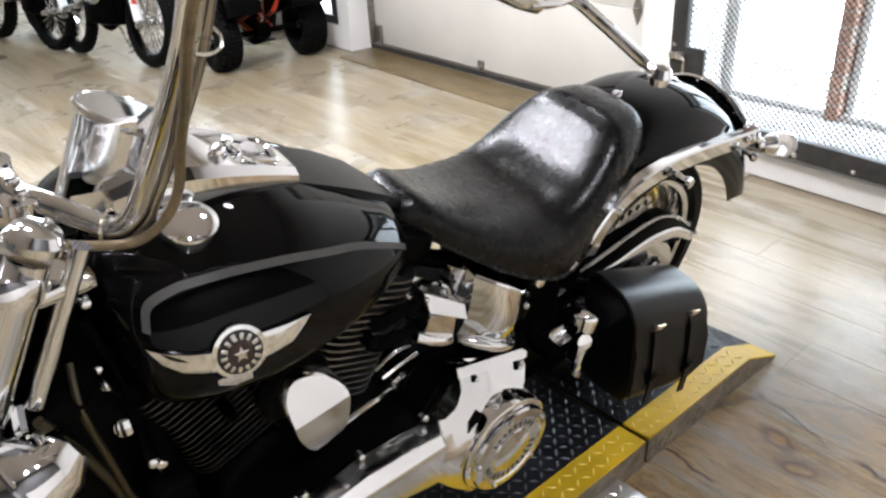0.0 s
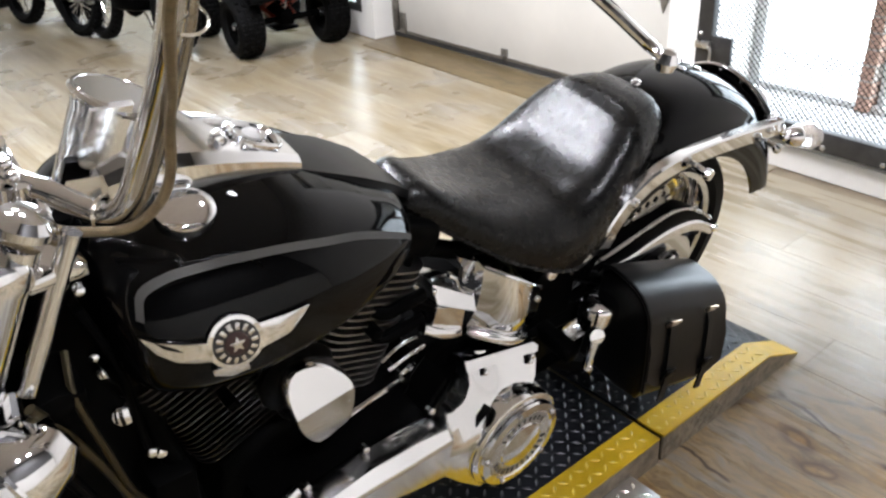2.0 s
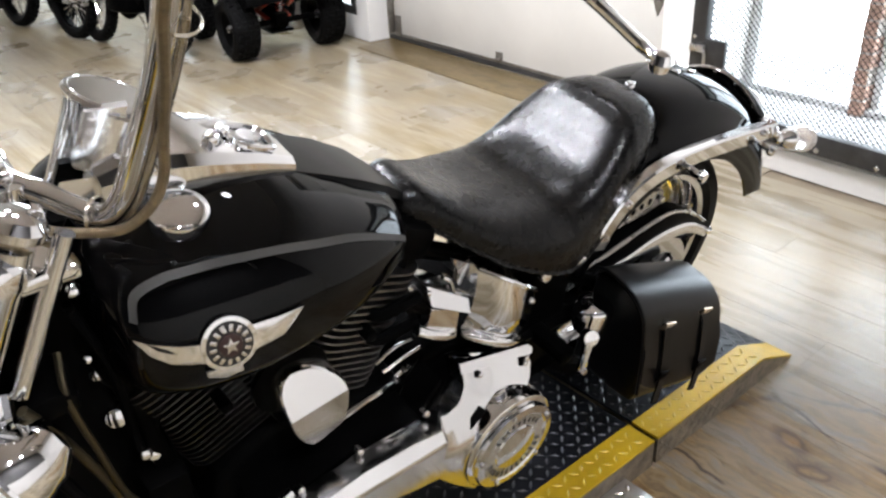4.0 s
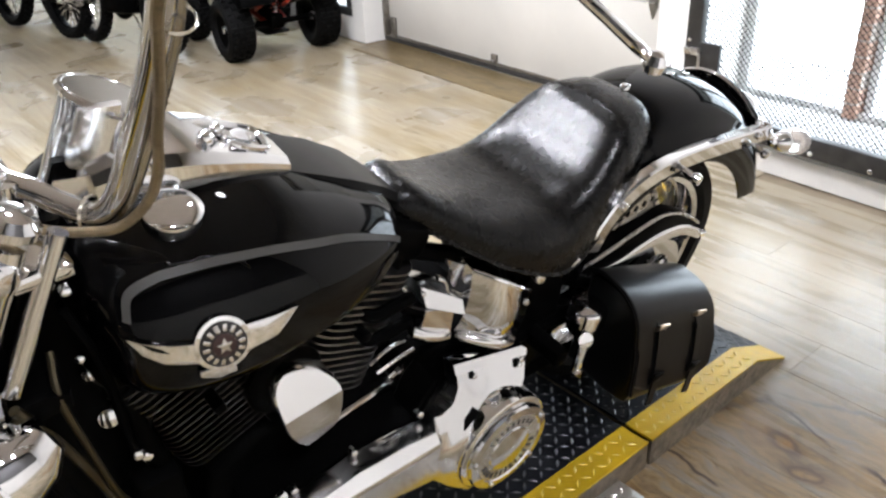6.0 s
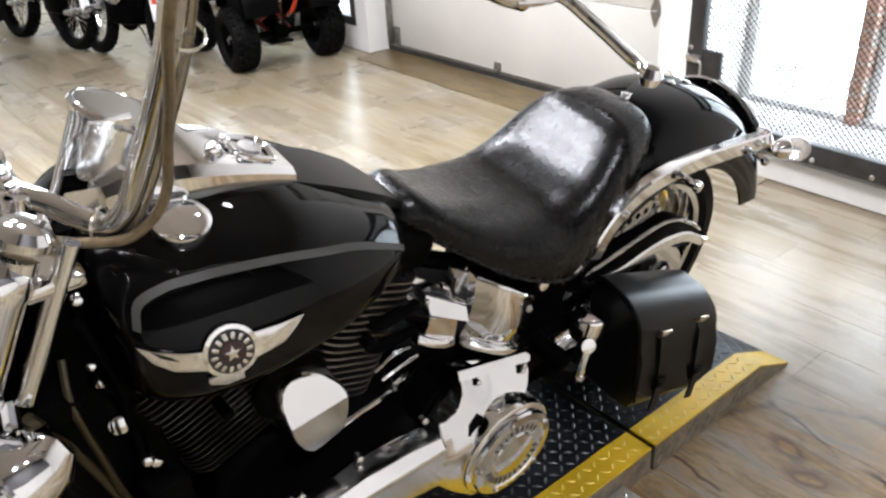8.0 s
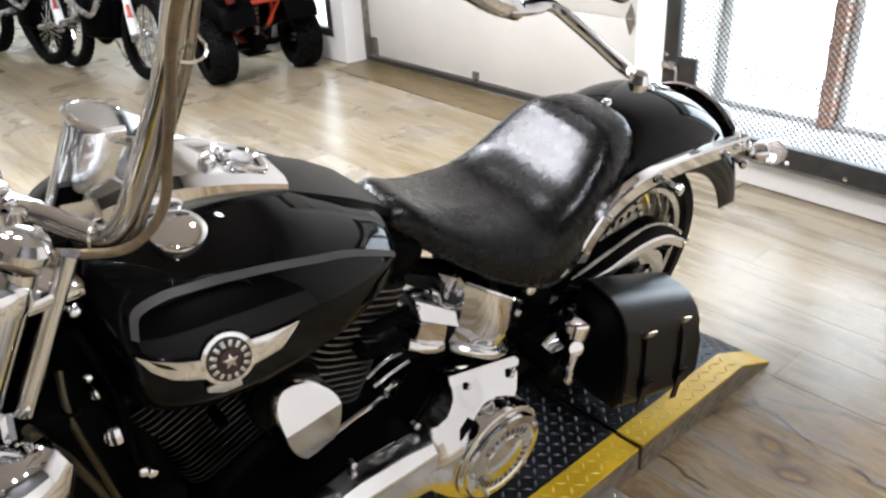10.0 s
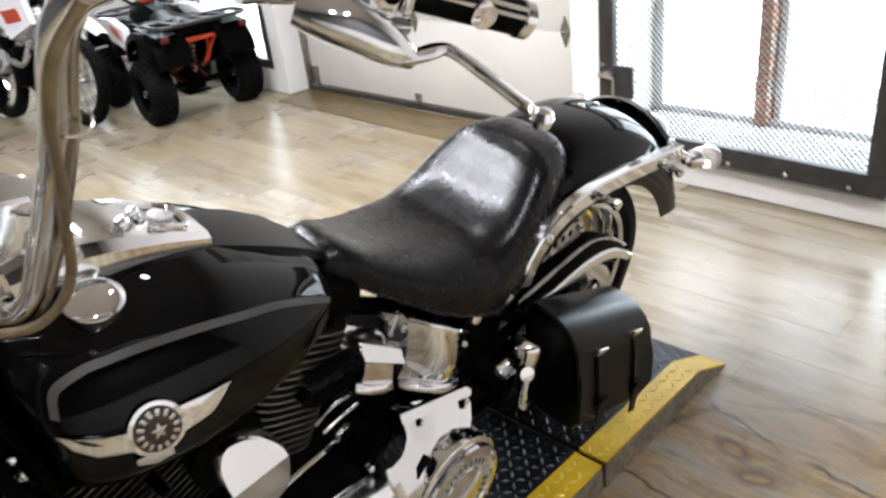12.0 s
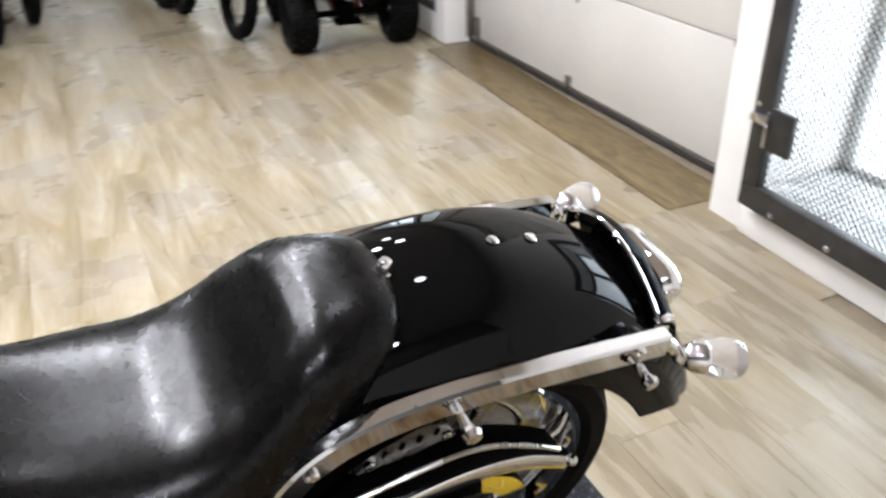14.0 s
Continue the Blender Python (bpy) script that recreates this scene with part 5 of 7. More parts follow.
derby = part("derby_cover", lathe(B(), [(0.100, 0.014), (0.101, 0.022), (0.098, 0.027), (0.082, 0.029), (0.079, 0.026), (0.052, 0.026), (0.050, 0.029), (0.040, 0.031), (0.020, 0.034), (0.0, 0.035)], ym, 64), CHROME_SOFT, prim, "round chrome derby cover")
for k in range(5):
    a = k * math.tau / 5 + 0.5
    part("derby_screw", lathe(B(), [(0.0058, 0.0275), (0.0058, 0.031), (0.004, 0.0325), (0.0, 0.0325)], ym @ Matrix.Translation((0.090 * math.cos(a), 0.090 * math.sin(a), 0)), 12), SATIN, derby)
part("derby_band", lathe(B(), [(0.078, 0.0262), (0.054, 0.0262), (0.054, 0.0268), (0.078, 0.0268)], ym, 56, True), SATIN, derby, "satin grey ring")
for k in range(13):
    a = radians(195 + k * 150 / 12)
    bm = box(B(), (0.066 * math.cos(a), 0.066 * math.sin(a), 0.0274), (0.013, 0.0045, 0.0016), 0.0, (0, 0, math.degrees(a)))
    bmesh.ops.transform(bm, matrix=ym, verts=bm.verts[:])
    part("derby_bar", bm, PLAIN_BLACK, derby, "small dark bar")
for k in range(9):
    a = radians(40 + k * 100 / 8)
    bm = box(B(), (0.066 * math.cos(a), 0.066 * math.sin(a), 0.0274), (0.011, 0.0042, 0.0016), 0.0, (0, 0, math.degrees(a)))
    bmesh.ops.transform(bm, matrix=ym, verts=bm.verts[:])
    part("derby_bar", bm, PLAIN_BLACK, derby, "small dark bar")
for x, z in ((-0.514, 0.430), (-0.408, 0.412)):
    yo = case_y(x, z)
    bm = box(B(), (x, -0.2490 + yo, z), (0.013, 0.008, 0.030), 0.004, (-35, 20, 0))
    part("case_recess", bm, SATIN_BLACK, prim)
    part("case_bolt", bolt(B(), (x + 0.004, -0.247 + case_y(x, z - 0.010), z - 0.010), (0, -1, 0.70), 0.0065, 0.008), CHROME, prim)
for x, z in ((-0.648, 0.425), (-0.79, 0.424), (-0.905, 0.414), (-0.395, 0.415), (-0.385, 0.362)):
    part("case_bolt", bolt(B(), (x, -0.186, z - 0.010), (0, -1, 0.25), 0.0085, 0.014), CHROME, prim)
part("case_pocket", slab(B(), [(-0.652, 0.395), (-0.640, 0.440), (-0.612, 0.475), (-0.604, 0.410), (-0.628, 0.390)], -0.12, -0.185, 0.004, 1), ENGINE_BLACK, prim, "black ribbed pocket")
for k in range(4):
    part("pocket_rib", box(B(), (-0.634 + 0.008 * k, -0.185, 0.418 + 0.010 * k), (0.003, 0.008, 0.040), 0.001, (0, 20, 0)), SATIN_BLACK, prim)
bm = lean_back(slab(B(), [(-0.568, 0.356), (-0.560, 0.372), (-0.535, 0.382), (-0.514, 0.362), (-0.534, 0.366)], -0.240, -0.2525, 0.002, 1))
part("inspection_plate", bm, SATIN_BLACK, prim, "black inspection plate")

# oil tank cover, coil box
# a bowed sheet: x, depth, height along its top and bottom edge
OIL_TOP = glide([(-0.509, -0.137, 0.645), (-0.476, -0.173, 0.6335), (-0.440, -0.185, 0.609), (-0.398, -0.181, 0.578)], 4)
OIL_LOW = glide([(-0.522, -0.128, 0.500), (-0.484, -0.165, 0.492), (-0.446, -0.176, 0.474), (-0.403, -0.170, 0.459)], 4)
rings = []
for a, b in zip(OIL_TOP, OIL_LOW):
    col = [a.lerp(b, k / 6) + V((0, -0.010 * math.sin(math.pi * k / 6), 0)) for k in range(7)]
    rings.append(col + [q + V((0.012, 0.06, 0)) for q in reversed(col)])
oil = part("oil_tank", loft(B(), rings), CHROME, bike, "chrome horseshoe oil tank", 40)
part("oil_tank_band", tube(B(), [p + V((0, -0.004, -0.006)) for p in OIL_LOW], [0.006] + [0.010] * (len(OIL_LOW) - 2) + [0.006], 12), CHROME_SOFT, oil, "rounded bright lower band")
part("oil_tank_band", tube(B(), [p + V((0, -0.002, 0.002)) for p in OIL_TOP], 0.0045, 10), CHROME, oil)
part("oil_tank_bolt", bolt(B(), (-0.484, -0.162, 0.605), (-0.6, -1, 0.1), 0.007, 0.006), SATIN, oil)
part("oil_tank_bolt", bolt(B(), (-0.404, -0.184, 0.556), (-0.1, -1, 0.1), 0.006, 0.006), SATIN, oil)


def leaning(bm, z0, slope):
    """Leans a plate back above the height z0, and out below it."""
    for v in bm.verts:
        v.co.y += (v.co.z - z0) * slope
    return bm


coil = part("coil_cover", leaning(slab(B(), [(-0.612, 0.606), (-0.548, 0.580), (-0.556, 0.526), (-0.624, 0.568)], -0.070, -0.145, 0.004, 2), 0.57, 0.10), CHROME, bike, "chrome coil cover", 28)
part("coil_cap", leaning(slab(B(), [(-0.604, 0.636), (-0.530, 0.594), (-0.534, 0.572), (-0.606, 0.606)], -0.070, -0.146, 0.006, 3), 0.59, 0.70), CHROME_SOFT, coil, "rounded chrome cap")
part("coil_band", tube(B(), glide([(-0.640, -0.140, 0.574), (-0.615, -0.150, 0.560), (-0.590, -0.151, 0.545), (-0.564, -0.146, 0.533)], 4), 0.013, 12, 0.8), CHROME_SOFT, coil, "rounded bright lower band")
part("coil_rivet", bolt(B(), (-0.612, -0.128, 0.636), (-0.4, -1, 0.3), 0.005, 0.005), CHROME, coil)
for z in (0.625, 0.570):
    part("coil_lead", tube(B(), glide([(-0.625, -0.115, z), (-0.665, -0.12, z + 0.004), (-0.70, -0.115, z - 0.004), (-0.72, -0.10, z)]), 0.0125, 10), HOSE, coil, "black rubber lead")
part("tank_bracket", slab(B(), [(-0.548, 0.670), (-0.524, 0.652), (-0.500, 0.636), (-0.490, 0.618), (-0.499, 0.606), (-0.512, 0.616), (-0.520, 0.612), (-0.516, 0.598), (-0.526, 0.596), (-0.534, 0.616), (-0.532, 0.638), (-0.542, 0.652)], -0.100, -0.112, 0.003, 2), CHROME, bike, "chrome cut-out bracket", 40)
part("tank_bracket", tube(B(), glide([(-0.576, -0.120, 0.650), (-0.562, -0.124, 0.638), (-0.554, -0.125, 0.616), (-0.536, -0.126, 0.598), (-0.515, -0.126, 0.580)], 4), 0.007, 10, 0.6), CHROME, bike, "chrome cut-out bracket")
# frame rails
FRAME = [
    [(-1.13, -0.05, 0.84), (-1.08, -0.09, 0.55), (-1.03, -0.12, 0.28), (-0.95, -0.13, 0.15), (-0.70, -0.13, 0.13), (-0.42, -0.13, 0.14), (-0.33, -0.13, 0.24), (-0.32, -0.12, 0.46), (-0.34, -0.11, 0.62)],
    [(-1.14, 0.0, 0.86), (-0.95, 0.0, 0.80), (-0.70, -0.03, 0.72), (-0.50, -0.08, 0.64), (-0.34, -0.11, 0.60), (-0.22, -0.125, 0.60)],
]
for line in FRAME:
    for s in (1, -1):
        part("frame_rail", tube(B(), glide([(x, y * s, z) for x, y, z in line], 5), 0.017, 12), SATIN_BLACK, bike)
# battery side, rear case, hoses behind the cover
part("side_cover", slab(B(), [(-0.38, 0.30), (-0.375, 0.54), (-0.33, 0.58), (-0.25, 0.55), (-0.24, 0.34), (-0.30, 0.28)], -0.08, -0.145, 0.02), SATIN_BLACK, bike, "satin black side cover")
bm = B()
bolt(bm, (-0.362, -0.165, 0.586), (-0.2, -1, 0.2), 0.014, 0.014)
bolt(bm, (-0.340, -0.165, 0.590), (-0.2, -1, 0.2), 0.011, 0.012)
part("frame_bolt", bm, CHROME, bike)
part("frame_clip", tube(B(), [(-0.345, -0.168, 0.600), (-0.300, -0.170, 0.604)], 0.004, 8), CHROME, bike)
part("frame_clip", tube(B(), [(-0.318, -0.175, 0.575), (-0.262, -0.178, 0.590)], 0.005, 8), SATIN, bike)
part("reservoir", lathe(B(), [(0.0, 0.0), (0.026, 0.002), (0.034, 0.010), (0.036, 0.030), (0.040, 0.034), (0.041, 0.062), (0.038, 0.070), (0.030, 0.076), (0.0, 0.078)], along((-0.226, -0.204, 0.397), (-0.214, -0.200, 0.52)), 28), CHROME, bike, "chrome cup behind the peg")
# passenger peg, folded up
bm = lathe(B(), [(0.0, -0.004), (0.014, -0.003), (0.016, 0.003), (0.015, 0.020), (0.0, 0.022)], along((-0.312, -0.262, 0.478), (-0.33, -0.30, 0.50)), 20)
tube(bm, [(-0.308, -0.268, 0.474), (-0.303, -0.265, 0.425), (-0.299, -0.262, 0.380)], [0.013, 0.011, 0.009], 10)
peg = part("passenger_peg", bm, CHROME, bike, "folded chrome passenger peg")
part("peg_pin", bolt(B(), (-0.299, -0.264, 0.378), (0, -1, 0), 0.010, 0.010), CHROME, peg)
part("peg_mount", box(B(), (-0.318, -0.185, 0.40), (0.035, 0.11, 0.035), 0.008), SATIN_BLACK, peg)

# shift linkage
part("shift_rod", tube(B(), [(-0.800, -0.118, 0.412), (-0.650, -0.108, 0.424)], 0.0060, 8), CHROME, bike)
part("shift_rod", tube(B(), [(-0.790, -0.128, 0.425), (-0.690, -0.118, 0.432)], 0.0035, 8), CHROME, bike)
bm = B()
bolt(bm, (-0.650, -0.104, 0.424), (0, -1, 0), 0.008, 0.012)
bolt(bm, (-0.625, -0.100, 0.434), (0, -1, 0), 0.010, 0.012)
tube(bm, [(-0.655, -0.106, 0.423), (-0.618, -0.104, 0.438)], 0.006, 8)
part("rod_end", bm, CHROME, bike)
part("shift_arm", tube(B(), glide([(-1.02, -0.20, 0.40), (-0.985, -0.215, 0.42), (-0.955, -0.21, 0.425), (-0.93, -0.20, 0.42)]), [0.010] * 10 + [0.013] * 9, 10), CHROME, bike, "chrome shift arm")
part("shift_arm", tube(B(), [(-0.985, -0.215, 0.425), (-0.975, -0.225, 0.36), (-0.965, -0.235, 0.30)], 0.011, 10), CHROME, bike)
part("cable", tube(B(), glide([(-0.70, -0.11, 0.500), (-0.675, -0.115, 0.522), (-0.650, -0.115, 0.527), (-0.625, -0.11, 0.518)]), 0.003, 8), SATIN, bike)
part("cable", tube(B(), glide([(-0.69, -0.12, 0.482), (-0.65, -0.12, 0.492), (-0.61, -0.118, 0.496)]), 0.003, 8), SATIN, bike)

# ---- saddlebag on the swing arm ----
BAGM = Matrix.Translation((-0.028, -0.012, 0.468)) @ Matrix(((0.946, 0, 0.03, 0), (0, 1, 0, 0), (-0.37, 0, 1, 0), (0, 0, 0, 1)))
BU = 0.165      # half length


def bag_section(grow, drop=0.0):
    """y, w outline of the bag: flat back, round shoulder, face leaning out towards a soft foot."""
    pts = [(-0.150, -0.262), (-0.150, -0.03), (-0.158, -0.008), (-0.180, 0.0), (-0.205, -0.002)]
    for k in range(1, 8):
        a = radians(80 * k / 7)
        pts.append((-0.205 - 0.095 * math.sin(a), -0.097 + 0.095 * math.cos(a)))
    pts += [(-0.316, -0.150), (-0.330, -0.225), (-0.318, -0.262), (-0.26, -0.272)]
    cy, cw = -0.23, -0.12
    return [(cy + (y - cy) * grow, cw + (w - cw) * grow) for y, w in pts]


bag = part("saddlebag", loft(B(), [[BAGM @ V((u, y, w)) for y, w in bag_section(g)] for u, g in ((-BU, 0.90), (-BU + 0.006, 0.965), (BU - 0.006, 0.965), (BU, 0.90))]), BAG_LEATHER, bike, "black leather swing-arm saddlebag")
LID = [p for p in bag_section(1.0)][1:14]
rings = []
for k in range(17):
    e = -1 + 2 * k / 16
    u = (BU + 0.008) * e
    g = 1.0 - 0.012 * abs(e) ** 6
    cut = 0.030 * abs(e) ** 4
    outer = [(-0.23 + (y + 0.23) * g - 0.004 * (i > 3), -0.12 + (w + 0.12) * g + 0.004 + (cut if i > 10 else 0)) for i, (y, w) in enumerate(LID)]
    inner = [(y + 0.005, w - 0.004) for y, w in outer]
    rings.append([BAGM @ V((u, y, w)) for y, w in outer + inner[::-1]])
part("lid", loft(B(), rings), BAG_LEATHER, bag, "black leather lid with rounded shoulder", 45)
part("lid_piping", tube(B(), [BAGM @ V((-BU - 0.009, y - 0.003 * (i > 3), w + 0.004)) for i, (y, w) in enumerate(LID)], 0.004, 6), BAG_LEATHER, bag)
for u, w_top in ((-0.087, -0.066), (0.085, -0.052)):
    line = [(-0.290, -0.050), (-0.3045, -0.072), (-0.3145, -0.11), (-0.3235, -0.15), (-0.333, -0.20), (-0.336, -0.262)]
    strap = part("strap", loft(B(), [[BAGM @ V((u + dx, y + dy, w)) for dx, dy in ((-0.013, 0), (0.013, 0), (0.013, -0.0035), (-0.013, -0.0035))] for y, w in line]), BAG_LEATHER, bag, "black leather strap")
    for w, y, tip in ((w_top, -0.3015 if w_top < -0.06 else -0.2945, 26), (-0.184, -0.3330, 10)):
        bm = B()
        for c, sz in (((0, 0, 0.015), (0.042, 0.005, 0.006)), ((0, 0, -0.015), (0.042, 0.005, 0.006)), ((-0.0185, 0, 0), (0.006, 0.005, 0.030)), ((0.0185, 0, 0), (0.006, 0.005, 0.030)), ((0, -0.002, 0), (0.030, 0.004, 0.020))):
            box(bm, c, sz, 0.0015)
        bmesh.ops.transform(bm, matrix=BAGM @ Matrix.Translation((u, y, w)) @ pose(0, 0, 0, tip, 0, 0), verts=bm.verts[:])
        # same buckle on both rows, the lower row coloured black
        upper = w > -0.10
        part("buckle", bm, BUCKLE if upper else SATIN_BLACK, bag, "brushed metal buckle" if upper else "black lower buckle")

# ---- front end ----
FA = -1.553
TURN = Matrix.Translation((FA + 0.06, 0, 0)) @ pose(0, 0, 0, 0, 0, 22) @ Matrix.Translation((-FA - 0.06, 0, 0))
front = wheel(bike, FA, 0.318, 0.14, "front_wheel", 0.216)
front.matrix_local = TURN
rings = []
FS = [(0.0, 0.350), (0.04, 0.347), (0.07, 0.335), (0.086, 0.312), (0.090, 0.280)]
FF = [(-y, r) for y, r in reversed(FS[1:])] + FS
for k in range(33):
    a = radians(8 + k * (165 - 8) / 32)
    rings.append([(FA + r * math.cos(a), y, 0.318 + r * math.sin(a)) for y, r in FF + [(y * 0.96, r - 0.004) for y, r in reversed(FF)]])
part("front_fender", loft(B(), rings), PAINT, bike, "gloss black front fender", 40, TURN)
for s in (-1, 1):
    top = V((-1.185, -0.128, 1.005)) if s < 0 else V((-1.262, 0.118, 1.005))
    lowp = TURN @ V((FA, s * 0.128, 0.318))
    way = (lowp - top)
    fork = part("fork", tube(B(), [top + way * 0.02, top + way * 0.55], 0.0235, 18), CHROME, bike, "chrome fork leg")
    part("fork_slider", tube(B(), [top + way * 0.52, top + way * 0.60, top + way * 0.97, top + way * 1.04], [0.030, 0.034, 0.033, 0.026], 20), CHROME, fork)
    part("fork_cover", lathe(B(), [(0.028, 0.0), (0.032, 0.004), (0.034, 0.02), (0.034, 0.205), (0.036, 0.215), (0.032, 0.235), (0.027, 0.24)], along(top + way * 0.345 - V((0.014, 0, 0)), top - V((0.014, 0, 0))), 32), CHROME, fork, "wide chrome fork cover")
    part("fork_cap", lathe(B(), [(0.030, 0), (0.031, 0.010), (0.024, 0.020), (0.0, 0.024)], along(top - way * 0.0, top - way * 0.1), 20), CHROME, fork)
    part("fork_trim", tube(B(), [top + way * 0.03 + V((0.052, s * 0.012, 0.010)), top + way * 0.30 + V((0.050, s * 0.012, 0.005))], 0.011, 12), CHROME, fork)
    # front turn signal below the clamp
    sig = part("turn_signal", lathe(B(), [(0.0, -0.060), (0.025, -0.056), (0.045, -0.036), (0.056, -0.006), (0.058, 0.016), (0.054, 0.030), (0.0, 0.0301)], along((-1.262 if s < 0 else -1.36, s * 0.185, 0.742), (-1.37 if s < 0 else -1.45, s * 0.19 - (0.04 if s > 0 else 0), 0.70)), 32), CHROME, bike, "chrome front turn signal")
    part("signal_band", lathe(B(), [(0.0585, 0.004), (0.060, 0.008), (0.0585, 0.012)], along((-1.262 if s < 0 else -1.36, s * 0.185, 0.742), (-1.37 if s < 0 else -1.45, s * 0.19 - (0.04 if s > 0 else 0), 0.70)), 32), CHROME, sig)
    part("signal_lens", lathe(B(), [(0.052, 0.0305), (0.048, 0.042), (0.030, 0.052), (0.0, 0.056)], along((-1.262 if s < 0 else -1.36, s * 0.185, 0.742), (-1.37 if s < 0 else -1.45, s * 0.19 - (0.04 if s > 0 else 0), 0.70)), 28), AMBER, sig, "amber signal lens")
    part("signal_arm", tube(B(), [(-1.245 if s < 0 else -1.33, s * 0.13, 0.80), (-1.255 if s < 0 else -1.345, s * 0.165, 0.765)], 0.012, 10), CHROME, sig)
part("lower_clamp", slab(B(), [(-1.30, 0.735), (-1.30, 0.770), (-1.20, 0.785), (-1.17, 0.77), (-1.17, 0.745)], -0.150, 0.150, 0.012, 2), SATIN_BLACK, bike, "black lower fork clamp")
part("upper_clamp", slab(B(), [(-1.245, 0.935), (-1.245, 0.952), (-1.16, 0.960), (-1.135, 0.950), (-1.135, 0.935)], -0.150, 0.150, 0.010, 2), CHROME, bike, "chrome upper fork clamp")
part("steering_head", tube(B(), [(-1.135, 0, 0.935), (-1.20, 0, 0.77)], 0.034, 20), SATIN_BLACK, bike)
HL = V((-1.335, 0, 0.885))
part("headlamp", lathe(B(), [(0.0, -0.125), (0.03, -0.122), (0.065, -0.10), (0.090, -0.06), (0.100, -0.01), (0.103, 0.02), (0.100, 0.034), (0.092, 0.036)], along(HL, HL + V((-1, 0, -0.06))), 40), CHROME, bike, "chrome headlamp shell")
part("headlamp_lens", lathe(B(), [(0.092, 0.034), (0.075, 0.046), (0.04, 0.055), (0.0, 0.058)], along(HL, HL + V((-1, 0, -0.06))), 36), LAMP_GLASS, bike, "clear headlamp lens")

# gauge pod between the bars
g0, g1 = V((-1.072, 0.022, 0.920)), V((-1.018, 0.022, 1.045))
pod = part("gauge_pod", lathe(B(), [(0.049, 0.0), (0.0495, 0.010), (0.050, 0.05), (0.051, 0.110), (0.054, 0.124), (0.055, 0.132), (0.051, 0.136), (0.047, 0.130)], along(g0, g1), 44), CHROME_SOFT, bike, "chrome gauge pod with a dark dial")
part("gauge_dial", lathe(B(), [(0.0468, 0.1305), (0.040, 0.1315), (0.0, 0.132)], along(g0, g1), 40), GAUGE_GLASS, pod, "dark gauge face under glass")
part("gauge_bezel", lathe(B(), [(0.0555, 0.125), (0.058, 0.130), (0.055, 0.135)], along(g0, g1), 44), CHROME, pod)
side = V((-0.22, -0.97, 0)).normalized()
right = V((0, 0, 1)).cross(side)
POD = Matrix((right, (g1 - g0).normalized(), side)).transposed().to_4x4()
POD.translation = g0.lerp(g1, 0.50)


def pod_plate(u0, v0, v1, half, d0, d1, round_by):
    """A plate lying along the pod, its foot rounded, in the pod's own directions."""
    foot = [(u0 + half * math.cos(radians(180 + 15 * k)), v0 + round_by + round_by * math.sin(radians(180 + 15 * k))) for k in range(13)]
    bm = slab(B(), foot + [(u0 + half, v1), (u0 - half, v1)], -d0, -d1, 0.003, 3)
    bmesh.ops.transform(bm, matrix=POD @ Matrix(((1, 0, 0, 0), (0, 0, 1, 0), (0, -1, 0, 0), (0, 0, 0, 1))), verts=bm.verts[:])
    return bm


part("pod_back", pod_plate(-0.024, -0.075, 0.010, 0.030, 0.030, 0.046, 0.012), SATIN_BLACK, pod, "black backing behind the pod's plates")
part("pod_plate", pod_plate(-0.020, 0.002, 0.080, 0.0235, 0.040, 0.056, 0.019), CHROME_SOFT, pod, "chrome plate with a rounded foot", 40)
part("pod_plate", pod_plate(-0.026, -0.070, -0.012, 0.023, 0.036, 0.050, 0.006), CHROME_SOFT, pod, "lower chrome plate", 40)
for s in (-1, 1):
    part("riser", tube(B(), [(-1.172, s * 0.045, 0.945), (-1.168, s * 0.045, 1.010)], [0.022, 0.020], 18), CHROME, bike, "chrome bar riser")
    bm = B()
    bolt(bm, (-1.168, s * 0.045 - 0.014, 1.022), (0, 0, 1), 0.008, 0.008)
    bolt(bm, (-1.168, s * 0.045 + 0.014, 1.022), (0, 0, 1), 0.008, 0.008)
    part("riser_bolt", bm, CHROME, bike)

# handlebar, tall and swept back
BARL = [(-1.172, -0.0, 1.010), (-1.165, -0.030, 1.004), (-1.140, -0.060, 0.996), (-1.118, -0.085, 0.985), (-1.094, -0.112, 0.980), (-1.077, -0.136, 1.012), (-1.063, -0.165, 1.085), (-1.054, -0.200, 1.160), (-1.050, -0.240, 1.238), (-1.050, -0.270, 1.304), (-1.047, -0.294, 1.346), (-1.028, -0.314, 1.372), (-0.978, -0.334, 1.378), (-0.890, -0.356, 1.366), (-0.800, -0.378, 1.347), (-0.675, -0.422, 1.305)]
STEER = 22.0     # degrees by which the bars are turned to the left


def mirrored(x, y, z):
    """The same point on the other side of the turned bars."""
    c, d = V((-1.168, 0, 0)), V((math.cos(radians(STEER)), math.sin(radians(STEER)), 0))
    p = V((x, y, 0)) - c
    q = c + d * (2 * d.dot(p)) - p
    return V((q.x, q.y, z))


